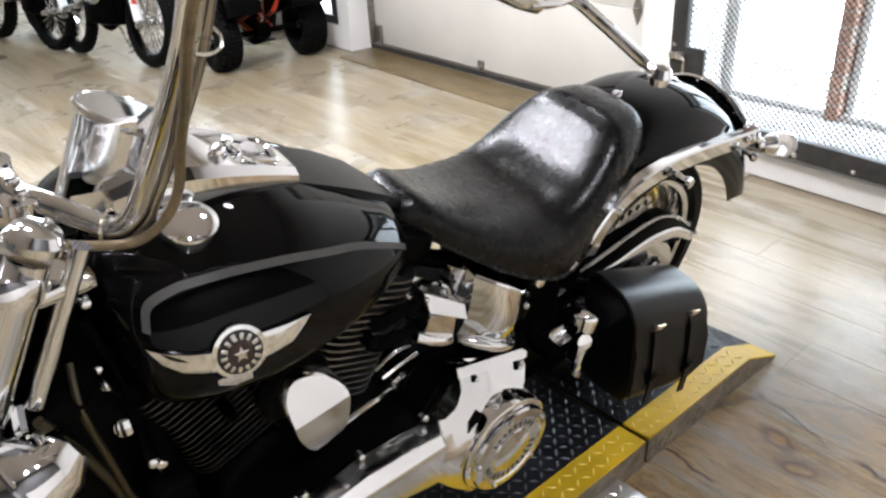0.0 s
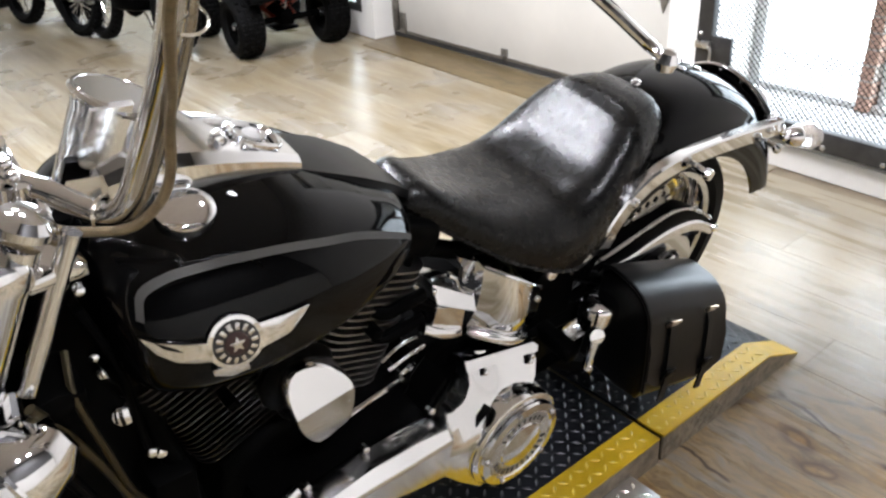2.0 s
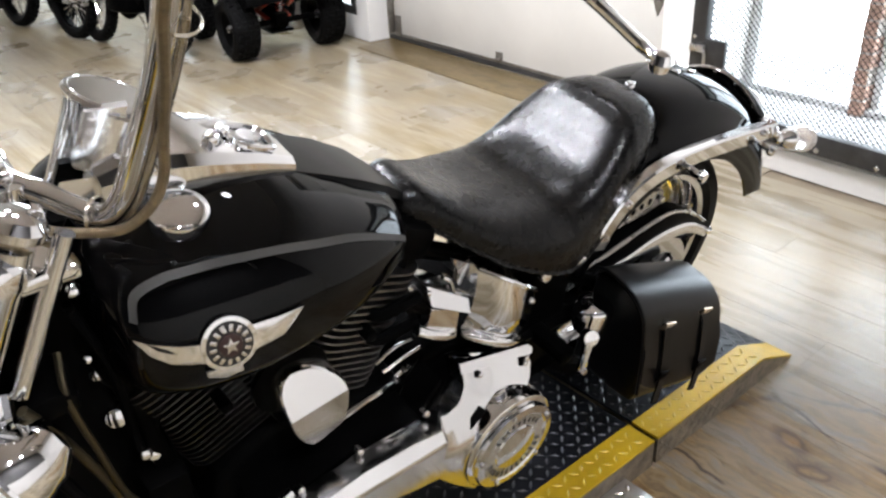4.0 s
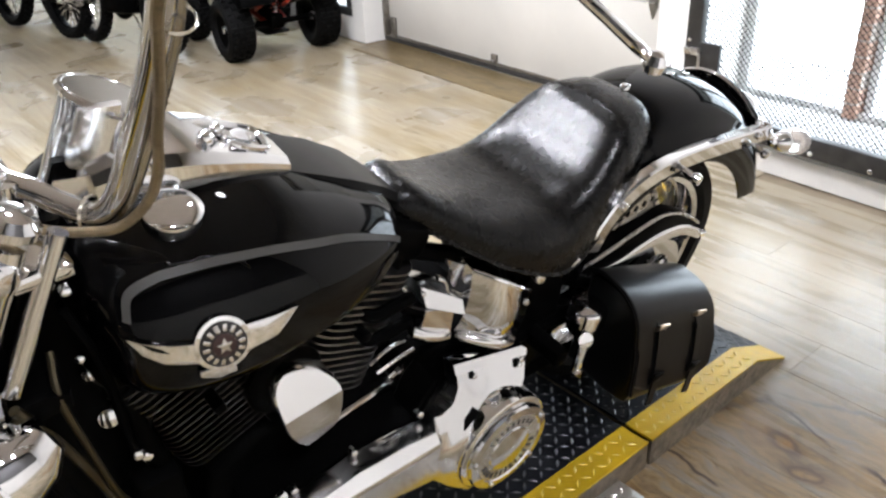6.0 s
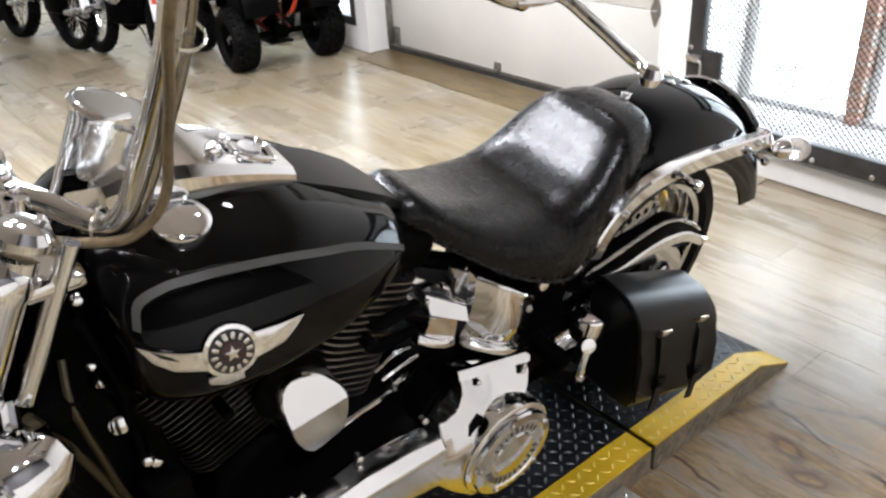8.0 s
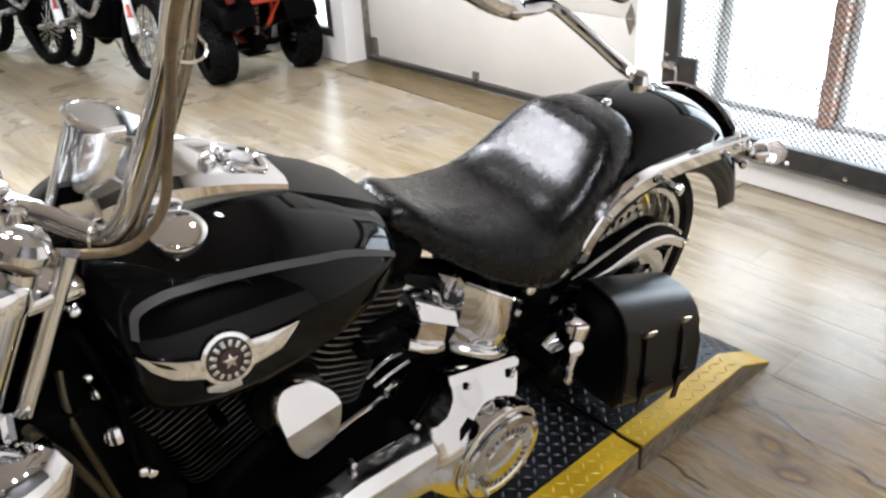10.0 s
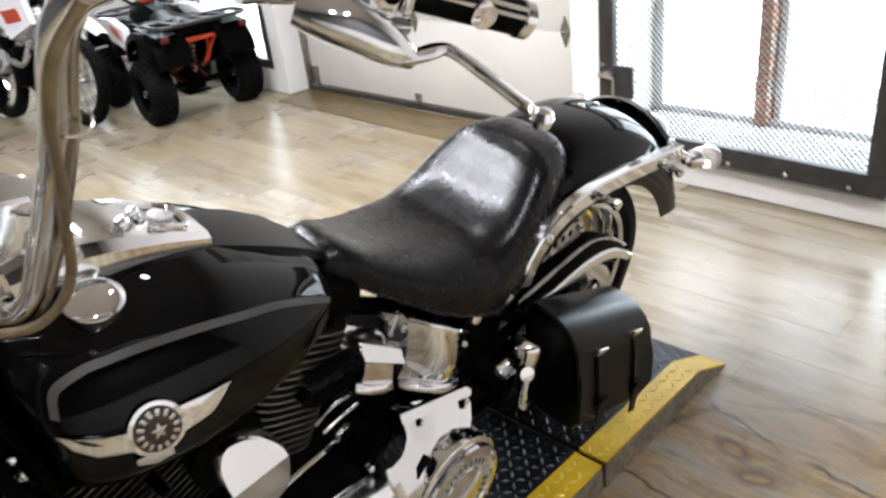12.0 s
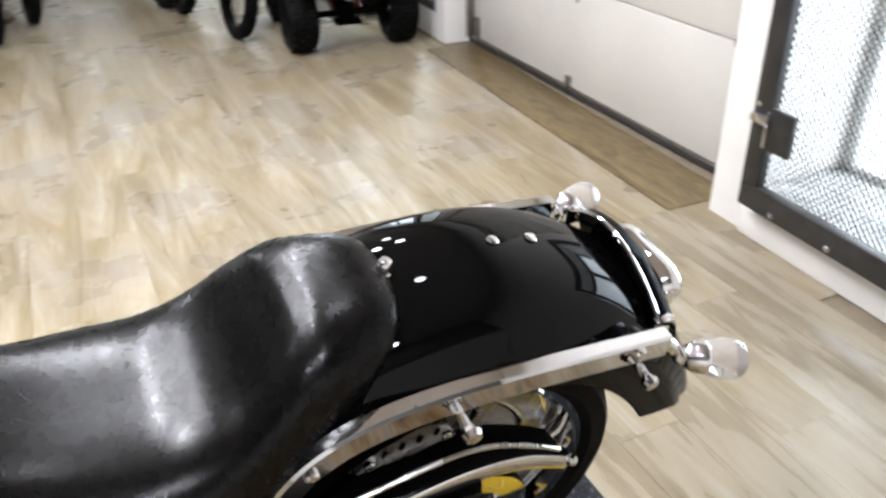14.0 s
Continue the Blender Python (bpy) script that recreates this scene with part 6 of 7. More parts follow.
bar = part("handlebar", tube(B(), glide([mirrored(*p) for p in BARL[::-1]] + [V(p) for p in BARL[1:]], 5), 0.0136, 16), CHROME, bike, "tall chrome handlebar")
for s in (1, -1):
    def side_pt(x, y, z):
        return V((x, y, z)) if s > 0 else mirrored(x, y, z)
    # braided sleeves along the bar
    for k, (dx, dy) in enumerate(((0.012, -0.004), (0.008, 0.012))):
        line = [side_pt(x + dx * (0.35 + 0.65 * math.sin(i / 9 * math.pi)), y + dy * math.sin(i / 9 * math.pi), z - 0.020 + 0.020 * i / 9) for i, (x, y, z) in enumerate(BARL[3:13])]
        part("cable_sleeve", tube(B(), glide(line, 4), 0.0045 if k else 0.0055, 10), STEEL_BRAID, bar, "clear-sleeved braided control cable")
    part("cable_clip", lathe(B(), [(0.0195, -0.0025), (0.021, 0.0), (0.0195, 0.0025), (0.0185, 0.0)], along(side_pt(-1.041, -0.246, 1.246), side_pt(-1.041, -0.27, 1.30)), 20, True), STEEL_BRAID, bar, "pale cable tie")
    part("cable_clip", lathe(B(), [(0.0195, -0.0025), (0.021, 0.0), (0.0195, 0.0025), (0.0185, 0.0)], along(side_pt(-1.100, -0.104, 0.978), side_pt(-1.08, -0.128, 0.980)), 20, True), STEEL_BRAID, bar, "pale cable tie")
    ga, gb = side_pt(-0.778, -0.384, 1.340), side_pt(-0.667, -0.424, 1.302)
    w = (gb - ga).normalized()
    grip = part("grip", tube(B(), [ga, ga + w * 0.004, gb - w * 0.004, gb], [0.0168, 0.0176, 0.0176, 0.0168], 24), GRIP_RUBBER, bar, "black rubber hand grip")
    part("grip_end", lathe(B(), [(0.0, 0.010), (0.014, 0.009), (0.0195, 0.004), (0.0195, -0.006), (0.017, -0.008)], along(gb, gb + w), 24), CHROME, grip)
    out = V((0, -1.0, -0.25)).normalized() if s > 0 else V((-0.6, 0.8, -0.25)).normalized()
    outp = (out - w * out.dot(w)).normalized()
    bm = B()
    for off in (-0.35, -0.8):
        d = (Matrix.Rotation(off, 3, w) @ outp) * 0.0172
        tube(bm, [ga + d + w * 0.006, gb + d - w * 0.006], 0.0026, 6)
    part("grip_rail", bm, CHROME, grip)
    mid = ga.lerp(gb, 0.55) + outp * 0.0172
    part("grip_badge", lathe(B(), [(0.013, 0), (0.013, 0.004), (0.0, 0.0065)], along(mid, mid + outp), 20), CHROME, grip)
    # switch housing and clamp
    sa, sb = side_pt(-0.838, -0.362, 1.360), side_pt(-0.784, -0.378, 1.344)
    up = V((0, 0, 1))
    d = (sb - sa).normalized()

    def block(at, size, bevel, name, label):
        """A rounded housing whose first side lies along the bar."""
        y = up.cross(d).normalized()
        z = d.cross(y)
        m = Matrix((d, y, z)).transposed().to_4x4()
        m.translation = at
        bm = box(B(), (0, 0, 0), size, bevel, None, 4)
        bmesh.ops.transform(bm, matrix=m, verts=bm.verts[:])
        return part(name, bm, CHROME, bar, label, 50)
    sw = block(sa.lerp(sb, 0.45), (0.050, 0.056, 0.062), 0.016, "switch_housing", "chrome switch housing")
    block(sa.lerp(sb, 1.0), (0.012, 0.044, 0.046), 0.005, "housing_collar", "")
    face = (outp + up * 0.15).normalized()
    c = sa.lerp(sb, 0.62) + face * 0.027
    part("switch_button", bolt(B(), c - up * 0.004, face, 0.008, 0.005), SATIN_BLACK, sw, "black thumb switch")
    c = sa.lerp(sb, 0.72) + face * 0.024 - up * 0.030
    part("switch_button", tube(B(), [c - d * 0.012, c + d * 0.012], 0.0075, 10), CHROME, sw, "chrome thumb switch")
    pc = side_pt(-0.884, -0.358, 1.384)
    pk = block(pc, (0.066, 0.058, 0.052), 0.016, "clamp_housing", "chrome control housing")
    c = pc + face * 0.028 + d * 0.012 + up * 0.004
    part("switch_button", lathe(B(), [(0.0, 0.004), (0.012, 0.003), (0.015, 0.0)], along(c, c + face), 20), SATIN_BLACK, pk, "black oval switch")
    part("perch_clamp", tube(B(), [side_pt(-0.930, -0.346, 1.370), side_pt(-0.850, -0.364, 1.358)], 0.0215, 18), CHROME, bar)
    prc = [side_pt(-0.895, -0.372, 1.348), side_pt(-0.866, -0.400, 1.335), side_pt(-0.842, -0.420, 1.318), side_pt(-0.822, -0.430, 1.303)]
    part("lever_perch", tube(B(), glide(prc, 4), [0.022, 0.025, 0.027, 0.028, 0.028, 0.027, 0.026, 0.025, 0.023, 0.021, 0.018, 0.015, 0.012], 12, 0.72), CHROME, bar, "chrome lever perch", 60)
    part("perch_bolt", bolt(B(), prc[1] + face * 0.018, face, 0.006, 0.004), SATIN_BLACK, bar)
    lev = [side_pt(-0.842, -0.430, 1.308), side_pt(-0.810, -0.428, 1.303), side_pt(-0.776, -0.427, 1.299), side_pt(-0.760, -0.455, 1.283), side_pt(-0.744, -0.490, 1.262), side_pt(-0.738, -0.512, 1.252)]
    part("lever", tube(B(), glide(lev, 5), [0.012] * 8 + [0.0105] * 14 + [0.0095] * 4, 12, 0.55), CHROME, bar, "chrome hand lever")
    part("lever_ball", lathe(B(), [(0.0, -0.011), (0.008, -0.008), (0.011, 0.0), (0.008, 0.008), (0.0, 0.011)], Matrix.Translation(lev[-1]), 14), CHROME, bar)

# the thick braided line that hangs under the bend of the bar
part("control_cable", tube(B(), glide([(-1.215, -0.030, 1.000), (-1.187, -0.060, 0.986), (-1.154, -0.090, 0.970), (-1.116, -0.118, 0.968), (-1.084, -0.148, 0.981), (-1.058, -0.168, 1.015), (-1.047, -0.182, 1.058), (-1.050, -0.203, 1.116), (-1.056, -0.236, 1.178), (-1.064, -0.266, 1.232), (-1.070, -0.290, 1.275), (-1.066, -0.315, 1.330), (-1.045, -0.335, 1.372)], 5), 0.0058, 10), BRAID_TAN, bar, "tan braided control cable")
# cables and small fittings at the steering head
part("cable", tube(B(), glide([(-1.175, -0.10, 0.80), (-1.185, -0.145, 0.765), (-1.168, -0.155, 0.66), (-1.150, -0.15, 0.56), (-1.12, -0.12, 0.46)]), 0.005, 8), BRAID_DARK, bike, "dark braided cable")
part("front_hose", tube(B(), glide([(-1.235, -0.165, 0.800), (-1.215, -0.165, 0.755), (-1.19, -0.16, 0.68), (-1.168, -0.15, 0.60), (-1.15, -0.14, 0.52)]), 0.0065, 12), BRAID_DARK, bike, "brown braided hose")
part("lower_guard_bar", tube(B(), glide([(-1.225, -0.160, 0.765), (-1.225, -0.155, 0.68), (-1.20, -0.15, 0.58)]), 0.009, 10), SATIN_BLACK, bike)
for x, y, z, r in ((-1.115, -0.06, 0.615, 0.020), (-1.13, -0.07, 0.715, 0.012), (-1.10, -0.10, 0.555, 0.010), (-1.085, -0.09, 0.535, 0.012), (-1.14, -0.10, 0.885, 0.009), (-1.095, -0.09, 0.77, 0.007), (-1.14, -0.085, 0.76, 0.008)):
    part("steering_fitting", lathe(B(), [(r, 0), (r * 1.05, r * 0.8), (r * 0.7, r * 1.4), (0, r * 1.6)], along((x, y, z), (x - 0.4, y - 1, z + 0.5)), 14), CHROME, bike)
part("horn_wire_clip", bolt(B(), (-1.045, -0.12, 0.715), (0, -1, 0.4), 0.006, 0.006), AMBER, bike)
part("petcock", tube(B(), glide([(-0.79, -0.09, 0.715), (-0.80, -0.11, 0.685), (-0.815, -0.125, 0.665)]), [0.008] * 6 + [0.012] * 7, 10), CHROME, bike)
part("tank_mount", tube(B(), [(-0.695, -0.085, 0.775), (-0.705, -0.095, 0.745)], 0.006, 8), CHROME, bike)
# side stand, exhaust on the far side, floor boards
part("side_stand", tube(B(), glide([(-0.78, -0.14, 0.16), (-0.80, -0.22, 0.09), (-0.83, -0.32, -0.055), (-0.85, -0.345, -0.075)]), 0.013, 10), CHROME, bike, "chrome side stand")
for z0, x1 in ((0.30, 0.05), (0.21, 0.28)):
    ex = part("exhaust", tube(B(), glide([(-0.80, 0.13, z0 + 0.14), (-0.76, 0.20, z0 + 0.08), (-0.60, 0.22, z0), (-0.30, 0.225, z0 - 0.01), (x1, 0.23, z0)]), [0.026] * 14 + [0.038] * 11, 18), CHROME, bike, "chrome exhaust pipe")

# regulator, and added black blocks that darken the gap between the fork and the engine
part("gap_filler", box(B(), (-1.085, 0, 0.36), (0.07, 0.27, 0.30), 0.015), ENGINE_BLACK, bike, "black block filling the gap ahead of the engine")
part("regulator", box(B(), (-1.135, 0, 0.36), (0.05, 0.17, 0.13), 0.01), ENGINE_BLACK, bike, "black finned regulator")
for k in range(7):
    part("regulator_fin", box(B(), (-1.165, -0.072 + k * 0.024, 0.36), (0.02, 0.005, 0.12), 0.001), ENGINE_BLACK, bike)
part("neck_filler", slab(B(), [(-1.255, 0.60), (-1.215, 0.78), (-1.165, 0.90), (-1.11, 0.90), (-1.07, 0.74), (-1.05, 0.60), (-1.06, 0.40), (-1.15, 0.36), (-1.23, 0.44)], -0.070, 0.070, 0.015), ENGINE_BLACK, bike, "black filler block over the neck and downtube")
part("air_scoop", slab(B(), [(-1.08, 0.55), (-1.05, 0.68), (-0.80, 0.72), (-0.70, 0.66), (-0.72, 0.50), (-0.85, 0.42), (-1.02, 0.42)], -0.055, 0.055, 0.01), ENGINE_BLACK, bike, "black intake housing between cylinders")
for y in (-0.095, -0.105, -0.09):
    part("wire_loom", tube(B(), glide([(-1.15, y, 0.86), (-1.12, y - 0.01, 0.74), (-1.10, y + 0.005, 0.66 + y), (-1.04, y + 0.02, 0.70)]), 0.006, 8), HOSE, bike)

# ---- vehicles at the far end ----
def knobby(cx, r, width, rim_r, parent, name, m, spokes=0, block=0.03, rows=3, label=""):
    """An off-road wheel standing at the origin's x = cx, rolling along x; axle along y."""
    ym = m @ Matrix.Translation((cx, 0, r)) @ pose(0, 0, 0, 90, 0, 0)
    hw = width / 2
    w = part(name, lathe(B(), [(0.022, -hw * 0.7), (0.026, -hw * 0.5), (0.026, hw * 0.5), (0.022, hw * 0.7), (0, hw * 0.71)], ym, 16), SATIN, parent, label)
    prof = [(rim_r, -hw * 0.72), (rim_r + 0.012, -hw * 0.9), ((rim_r + r) / 2, -hw), (r - 0.02, -hw * 0.86), (r - 0.012, -hw * 0.4), (r - 0.010, 0), (r - 0.012, hw * 0.4), (r - 0.02, hw * 0.86), ((rim_r + r) / 2, hw), (rim_r + 0.012, hw * 0.9), (rim_r, hw * 0.72)]
    part("tyre", lathe(B(), prof, ym, 40, True), RUBBER, w, "black knobby tyre")
    verts, faces = [], []
    n = int(math.tau * r / (block * 1.7))
    for i in range(n):
        for j in range(rows):
            a = (i + 0.5 * (j % 2)) * math.tau / n
            h = -hw * 0.8 + 2 * hw * 0.8 * (j + 0.5) / rows
            da, dh = block / r * 0.5, hw * 0.62 / rows
            rr = r - 0.014 - 0.010 * abs(h / hw) ** 2
            k = len(verts)
            for q, g in ((rr, 1.0), (rr + 0.015, 0.82)):
                for u, v in ((-1, -1), (1, -1), (1, 1), (-1, 1)):
                    verts.append(ym @ V((q * math.cos(a + u * da * g), q * math.sin(a + u * da * g), h + v * dh * g)))
            faces += [(k + 4, k + 5, k + 6, k + 7)] + [(k + s, k + (s + 1) % 4, k + 4 + (s + 1) % 4, k + 4 + s) for s in range(4)]
    bm = B()
    vs = [bm.verts.new(p) for p in verts]
    for f in faces:
        bm.faces.new([vs[i] for i in f])
    tagged(part("tread", bm, RUBBER, w, angle=20), kind="stuff")
    if spokes:
        part("rim", lathe(B(), [(rim_r + 0.004, -hw * 0.5), (rim_r - 0.008, -hw * 0.45), (rim_r - 0.012, 0), (rim_r - 0.008, hw * 0.45), (rim_r + 0.004, hw * 0.5)], ym, 40, True), SATIN_BLACK, w)
        for i in range(spokes):
            a = i * math.tau / spokes
            b = a + (0.5 if i % 2 else -0.5)
            s = 1 if (i // 2) % 2 else -1
            part("spoke", tube(B(), [ym @ V((0.024 * math.cos(b), 0.024 * math.sin(b), s * hw * 0.45)), ym @ V(((rim_r - 0.008) * math.cos(a), (rim_r - 0.008) * math.sin(a), 0))], 0.0034, 5), CHROME, w)
    else:
        part("rim", lathe(B(), [(rim_r + 0.004, -hw * 0.7), (rim_r - 0.014, -hw * 0.6), (rim_r * 0.5, -hw * 0.2), (0.02, -hw * 0.1), (0.02, hw * 0.1), (rim_r * 0.5, hw * 0.2), (rim_r - 0.014, hw * 0.6), (rim_r + 0.004, hw * 0.7)], ym, 32, True), SATIN_BLACK, w)
    return w


def atv_thing():
    """A small quad, its rear axle over the origin, heading +x."""
    q = empty("quad_bike", Matrix(), "small black quad bike with red frame and white panels, parked", "quad bike")
    WB, TR, R = 0.78, 0.305, 0.205
    for x, wd in ((0.0, 0.185), (WB, 0.15)):
        for s in (-1, 1):
            knobby(x, R, wd, 0.115, q, "wheel", Matrix.Translation((0, s * TR, 0)), 0, 0.036, 4, "black quad wheel")
    part("rear_axle", tube(B(), [(0, -TR, R), (0, TR, R)], 0.020, 12), SATIN_BLACK, q)
    part("front_axle", tube(B(), [(WB, -TR, R), (WB, TR, R)], 0.016, 12), SATIN_BLACK, q)
    part("engine", box(B(), (0.40, 0, 0.33), (0.36, 0.22, 0.22), 0.03), ENGINE_BLACK, q)
    part("drive_case", box(B(), (0.08, 0.02, 0.22), (0.30, 0.10, 0.10), 0.02), ENGINE_BLACK, q)
    part("bash_plate", box(B(), (0.10, 0.0, 0.135), (0.20, 0.16, 0.02), 0.004), SATIN_BLACK, q)
    for s in (-1, 1):
        part("swing_arm", tube(B(), [(0.0, s * 0.07, R), (0.30, s * 0.09, 0.27)], 0.018, 10), RED_PLASTIC, q, "red swing arm")
        part("frame_tube", tube(B(), glide([(-0.09, s * 0.085, 0.57), (-0.10, s * 0.085, 0.47), (-0.06, s * 0.09, 0.36), (0.10, s * 0.10, 0.28)]), 0.013, 10), RED_PLASTIC, q, "red frame tube")
        # mudguards: curved shells close over the wheels
        for cx, word in ((0.0, "black rear mudguard"), (WB, "black front mudguard")):
            rings = []
            for k in range(13):
                a = radians(8 + 164 * k / 12)
                rings.append([(cx + rr * 1.08 * math.cos(a), s * y, R + 0.085 + rr * 1.12 * math.sin(a) ** 0.6) for y, rr in ((0.10, 0.270), (0.24, 0.278), (0.325, 0.262), (0.335, 0.225), (0.322, 0.245), (0.24, 0.266), (0.10, 0.258))])
            part("mudguard", loft(B(), rings), SATIN_BLACK, q, word, 40)
        part("tail_light", box(B(), (-0.295, s * 0.262, 0.555), (0.03, 0.06, 0.045), 0.016), RED_LENS, q, "dark red tail light")
        # black masses stand for both rear bodywork and the shade between the wheels
        part("rear_valance", slab(B(), [(-0.20, 0.36), (-0.25, 0.57), (0.10, 0.60), (0.12, 0.30)], s * 0.15, s * 0.300, 0.02, 2), SATIN_BLACK, q, "black rear body panel, also filling the shade between the wheels")
        part("strut", tube(B(), [(-0.165, s * 0.115, 0.50), (-0.10, s * 0.045, 0.34)], 0.012, 10), RED_PLASTIC, q, "red strut of the rear frame")
        part("inner_guard", loft(B(), [[(x, s * 0.145, z0), (x, s * 0.185, z0), (x, s * 0.195, z1), (x, s * 0.135, z1)] for x, z0, z1 in ((-0.20, 0.40, 0.55), (-0.05, 0.33, 0.56), (0.15, 0.27, 0.56), (0.40, 0.22, 0.58), (0.62, 0.25, 0.56))]), SATIN_BLACK, q, "black inner side body, also filling the shade between the wheels")
        part("side_panel", slab(B(), [(0.26, 0.42), (0.28, 0.58), (0.50, 0.63), (0.72, 0.62), (0.60, 0.50), (0.36, 0.46)], s * 0.26, s * 0.31, 0.01, 2), WHITE_PLASTIC, q, "white side panel")
        part("panel_decal", slab(B(), [(0.32, 0.50), (0.36, 0.57), (0.52, 0.60), (0.44, 0.53)], s * 0.3105, s * 0.314), RED_PLASTIC, q, "red decal")
    part("tail_body", box(B(), (0.05, 0, 0.545), (0.44, 0.40, 0.12), 0.03), SATIN_BLACK, q, "black tail body")
    part("nose_body", box(B(), (0.72, 0, 0.50), (0.40, 0.38, 0.16), 0.04), SATIN_BLACK, q, "black nose body")
    part("cross_tube", tube(B(), [(-0.180, -0.135, 0.505), (-0.180, 0.135, 0.505)], 0.015, 10), RED_PLASTIC, q, "red cross tube")
    shock = part("shock_absorber", tube(B(), [(0.02, 0, 0.24), (-0.06, 0, 0.50)], 0.016, 12), SATIN, q)
    for k in range(8):
        c = V((0.02, 0, 0.25)).lerp(V((-0.055, 0, 0.48)), k / 7.5)
        part("spring_coil", lathe(B(), [(0.030, -0.006), (0.036, 0.0), (0.030, 0.006), (0.026, 0.0)], along(c, V((-0.06, 0, 0.50))), 18, True), CHROME, shock)
    part("tank_cover", loft(B(), [[(x, y * w, z + h * d) for y, h in ((-1, 0), (-0.9, 0.6), (-0.4, 1), (0.4, 1), (0.9, 0.6), (1, 0))] for x, w, z, d in ((0.36, 0.10, 0.54, 0.10), (0.48, 0.13, 0.55, 0.13), (0.62, 0.12, 0.57, 0.13), (0.72, 0.09, 0.58, 0.08))]), SATIN_BLACK, q, "black tank cover")
    part("saddle", loft(B(), [[(x, y * w, z + h * d) for y, h in ((-1, 0), (-0.9, 0.7), (-0.4, 1), (0.4, 1), (0.9, 0.7), (1, 0))] for x, w, z, d in ((-0.20, 0.11, 0.55, 0.06), (-0.05, 0.14, 0.54, 0.085), (0.15, 0.13, 0.54, 0.08), (0.36, 0.09, 0.55, 0.09))]), SATIN_BLACK, q, "black saddle")
    rack = part("rear_rack", tube(B(), glide([(-0.30, -0.27, 0.625), (-0.31, 0.0, 0.625), (-0.30, 0.27, 0.625), (-0.12, 0.29, 0.625), (-0.02, 0.24, 0.615), (-0.02, -0.24, 0.615), (-0.12, -0.29, 0.625)], 4, True), 0.013, 8), RACK_GREY, q, "black tube rack")
    for y in (-0.16, -0.05, 0.05, 0.16):
        part("rack_bar", tube(B(), [(-0.305, y, 0.625), (-0.02, y, 0.615)], 0.010, 8), RACK_GREY, rack)
    for y in (-0.22, 0.22):
        part("rack_leg", tube(B(), [(-0.10, y, 0.62), (-0.06, y * 0.8, 0.54)], 0.008, 8), SATIN_BLACK, rack)
    rack2 = part("front_rack", tube(B(), glide([(0.72, -0.22, 0.62), (0.72, 0.22, 0.62), (0.95, 0.24, 0.62), (0.98, 0.0, 0.62), (0.95, -0.24, 0.62)], 4, True), 0.013, 8), RACK_GREY, q, "black tube rack")
    for y in (-0.12, 0.0, 0.12):
        part("rack_bar", tube(B(), [(0.72, y, 0.62), (0.97, y, 0.62)], 0.007, 8), SATIN_BLACK, rack2)
    bars = part("handlebar", tube(B(), glide([(0.46, -0.34, 0.74), (0.52, -0.20, 0.75), (0.58, -0.08, 0.68), (0.58, 0.08, 0.68), (0.52, 0.20, 0.75), (0.46, 0.34, 0.74)]), 0.011, 10), SATIN_BLACK, q)
    part("steering_column", tube(B(), [(0.58, 0, 0.69), (0.68, 0, 0.45)], 0.016, 10), SATIN_BLACK, q)
    part("bar_pad", box(B(), (0.55, 0, 0.705), (0.06, 0.10, 0.04), 0.014), RED_PLASTIC, bars)
    for s in (-1, 1):
        part("grip", tube(B(), [(0.485, s * 0.25, 0.746), (0.452, s * 0.36, 0.740)], 0.017, 12), RUBBER, bars)
        part("hand_lever", tube(B(), [(0.535, s * 0.22, 0.74), (0.50, s * 0.34, 0.73)], 0.006, 8), SATIN, bars)
    part("hang_tag", box(B(), (0.50, -0.14, 0.775), (0.01, 0.06, 0.09), 0.002, (0, 12, 10)), YELLOW_TAG, bars, "yellow paper tag")
    return q


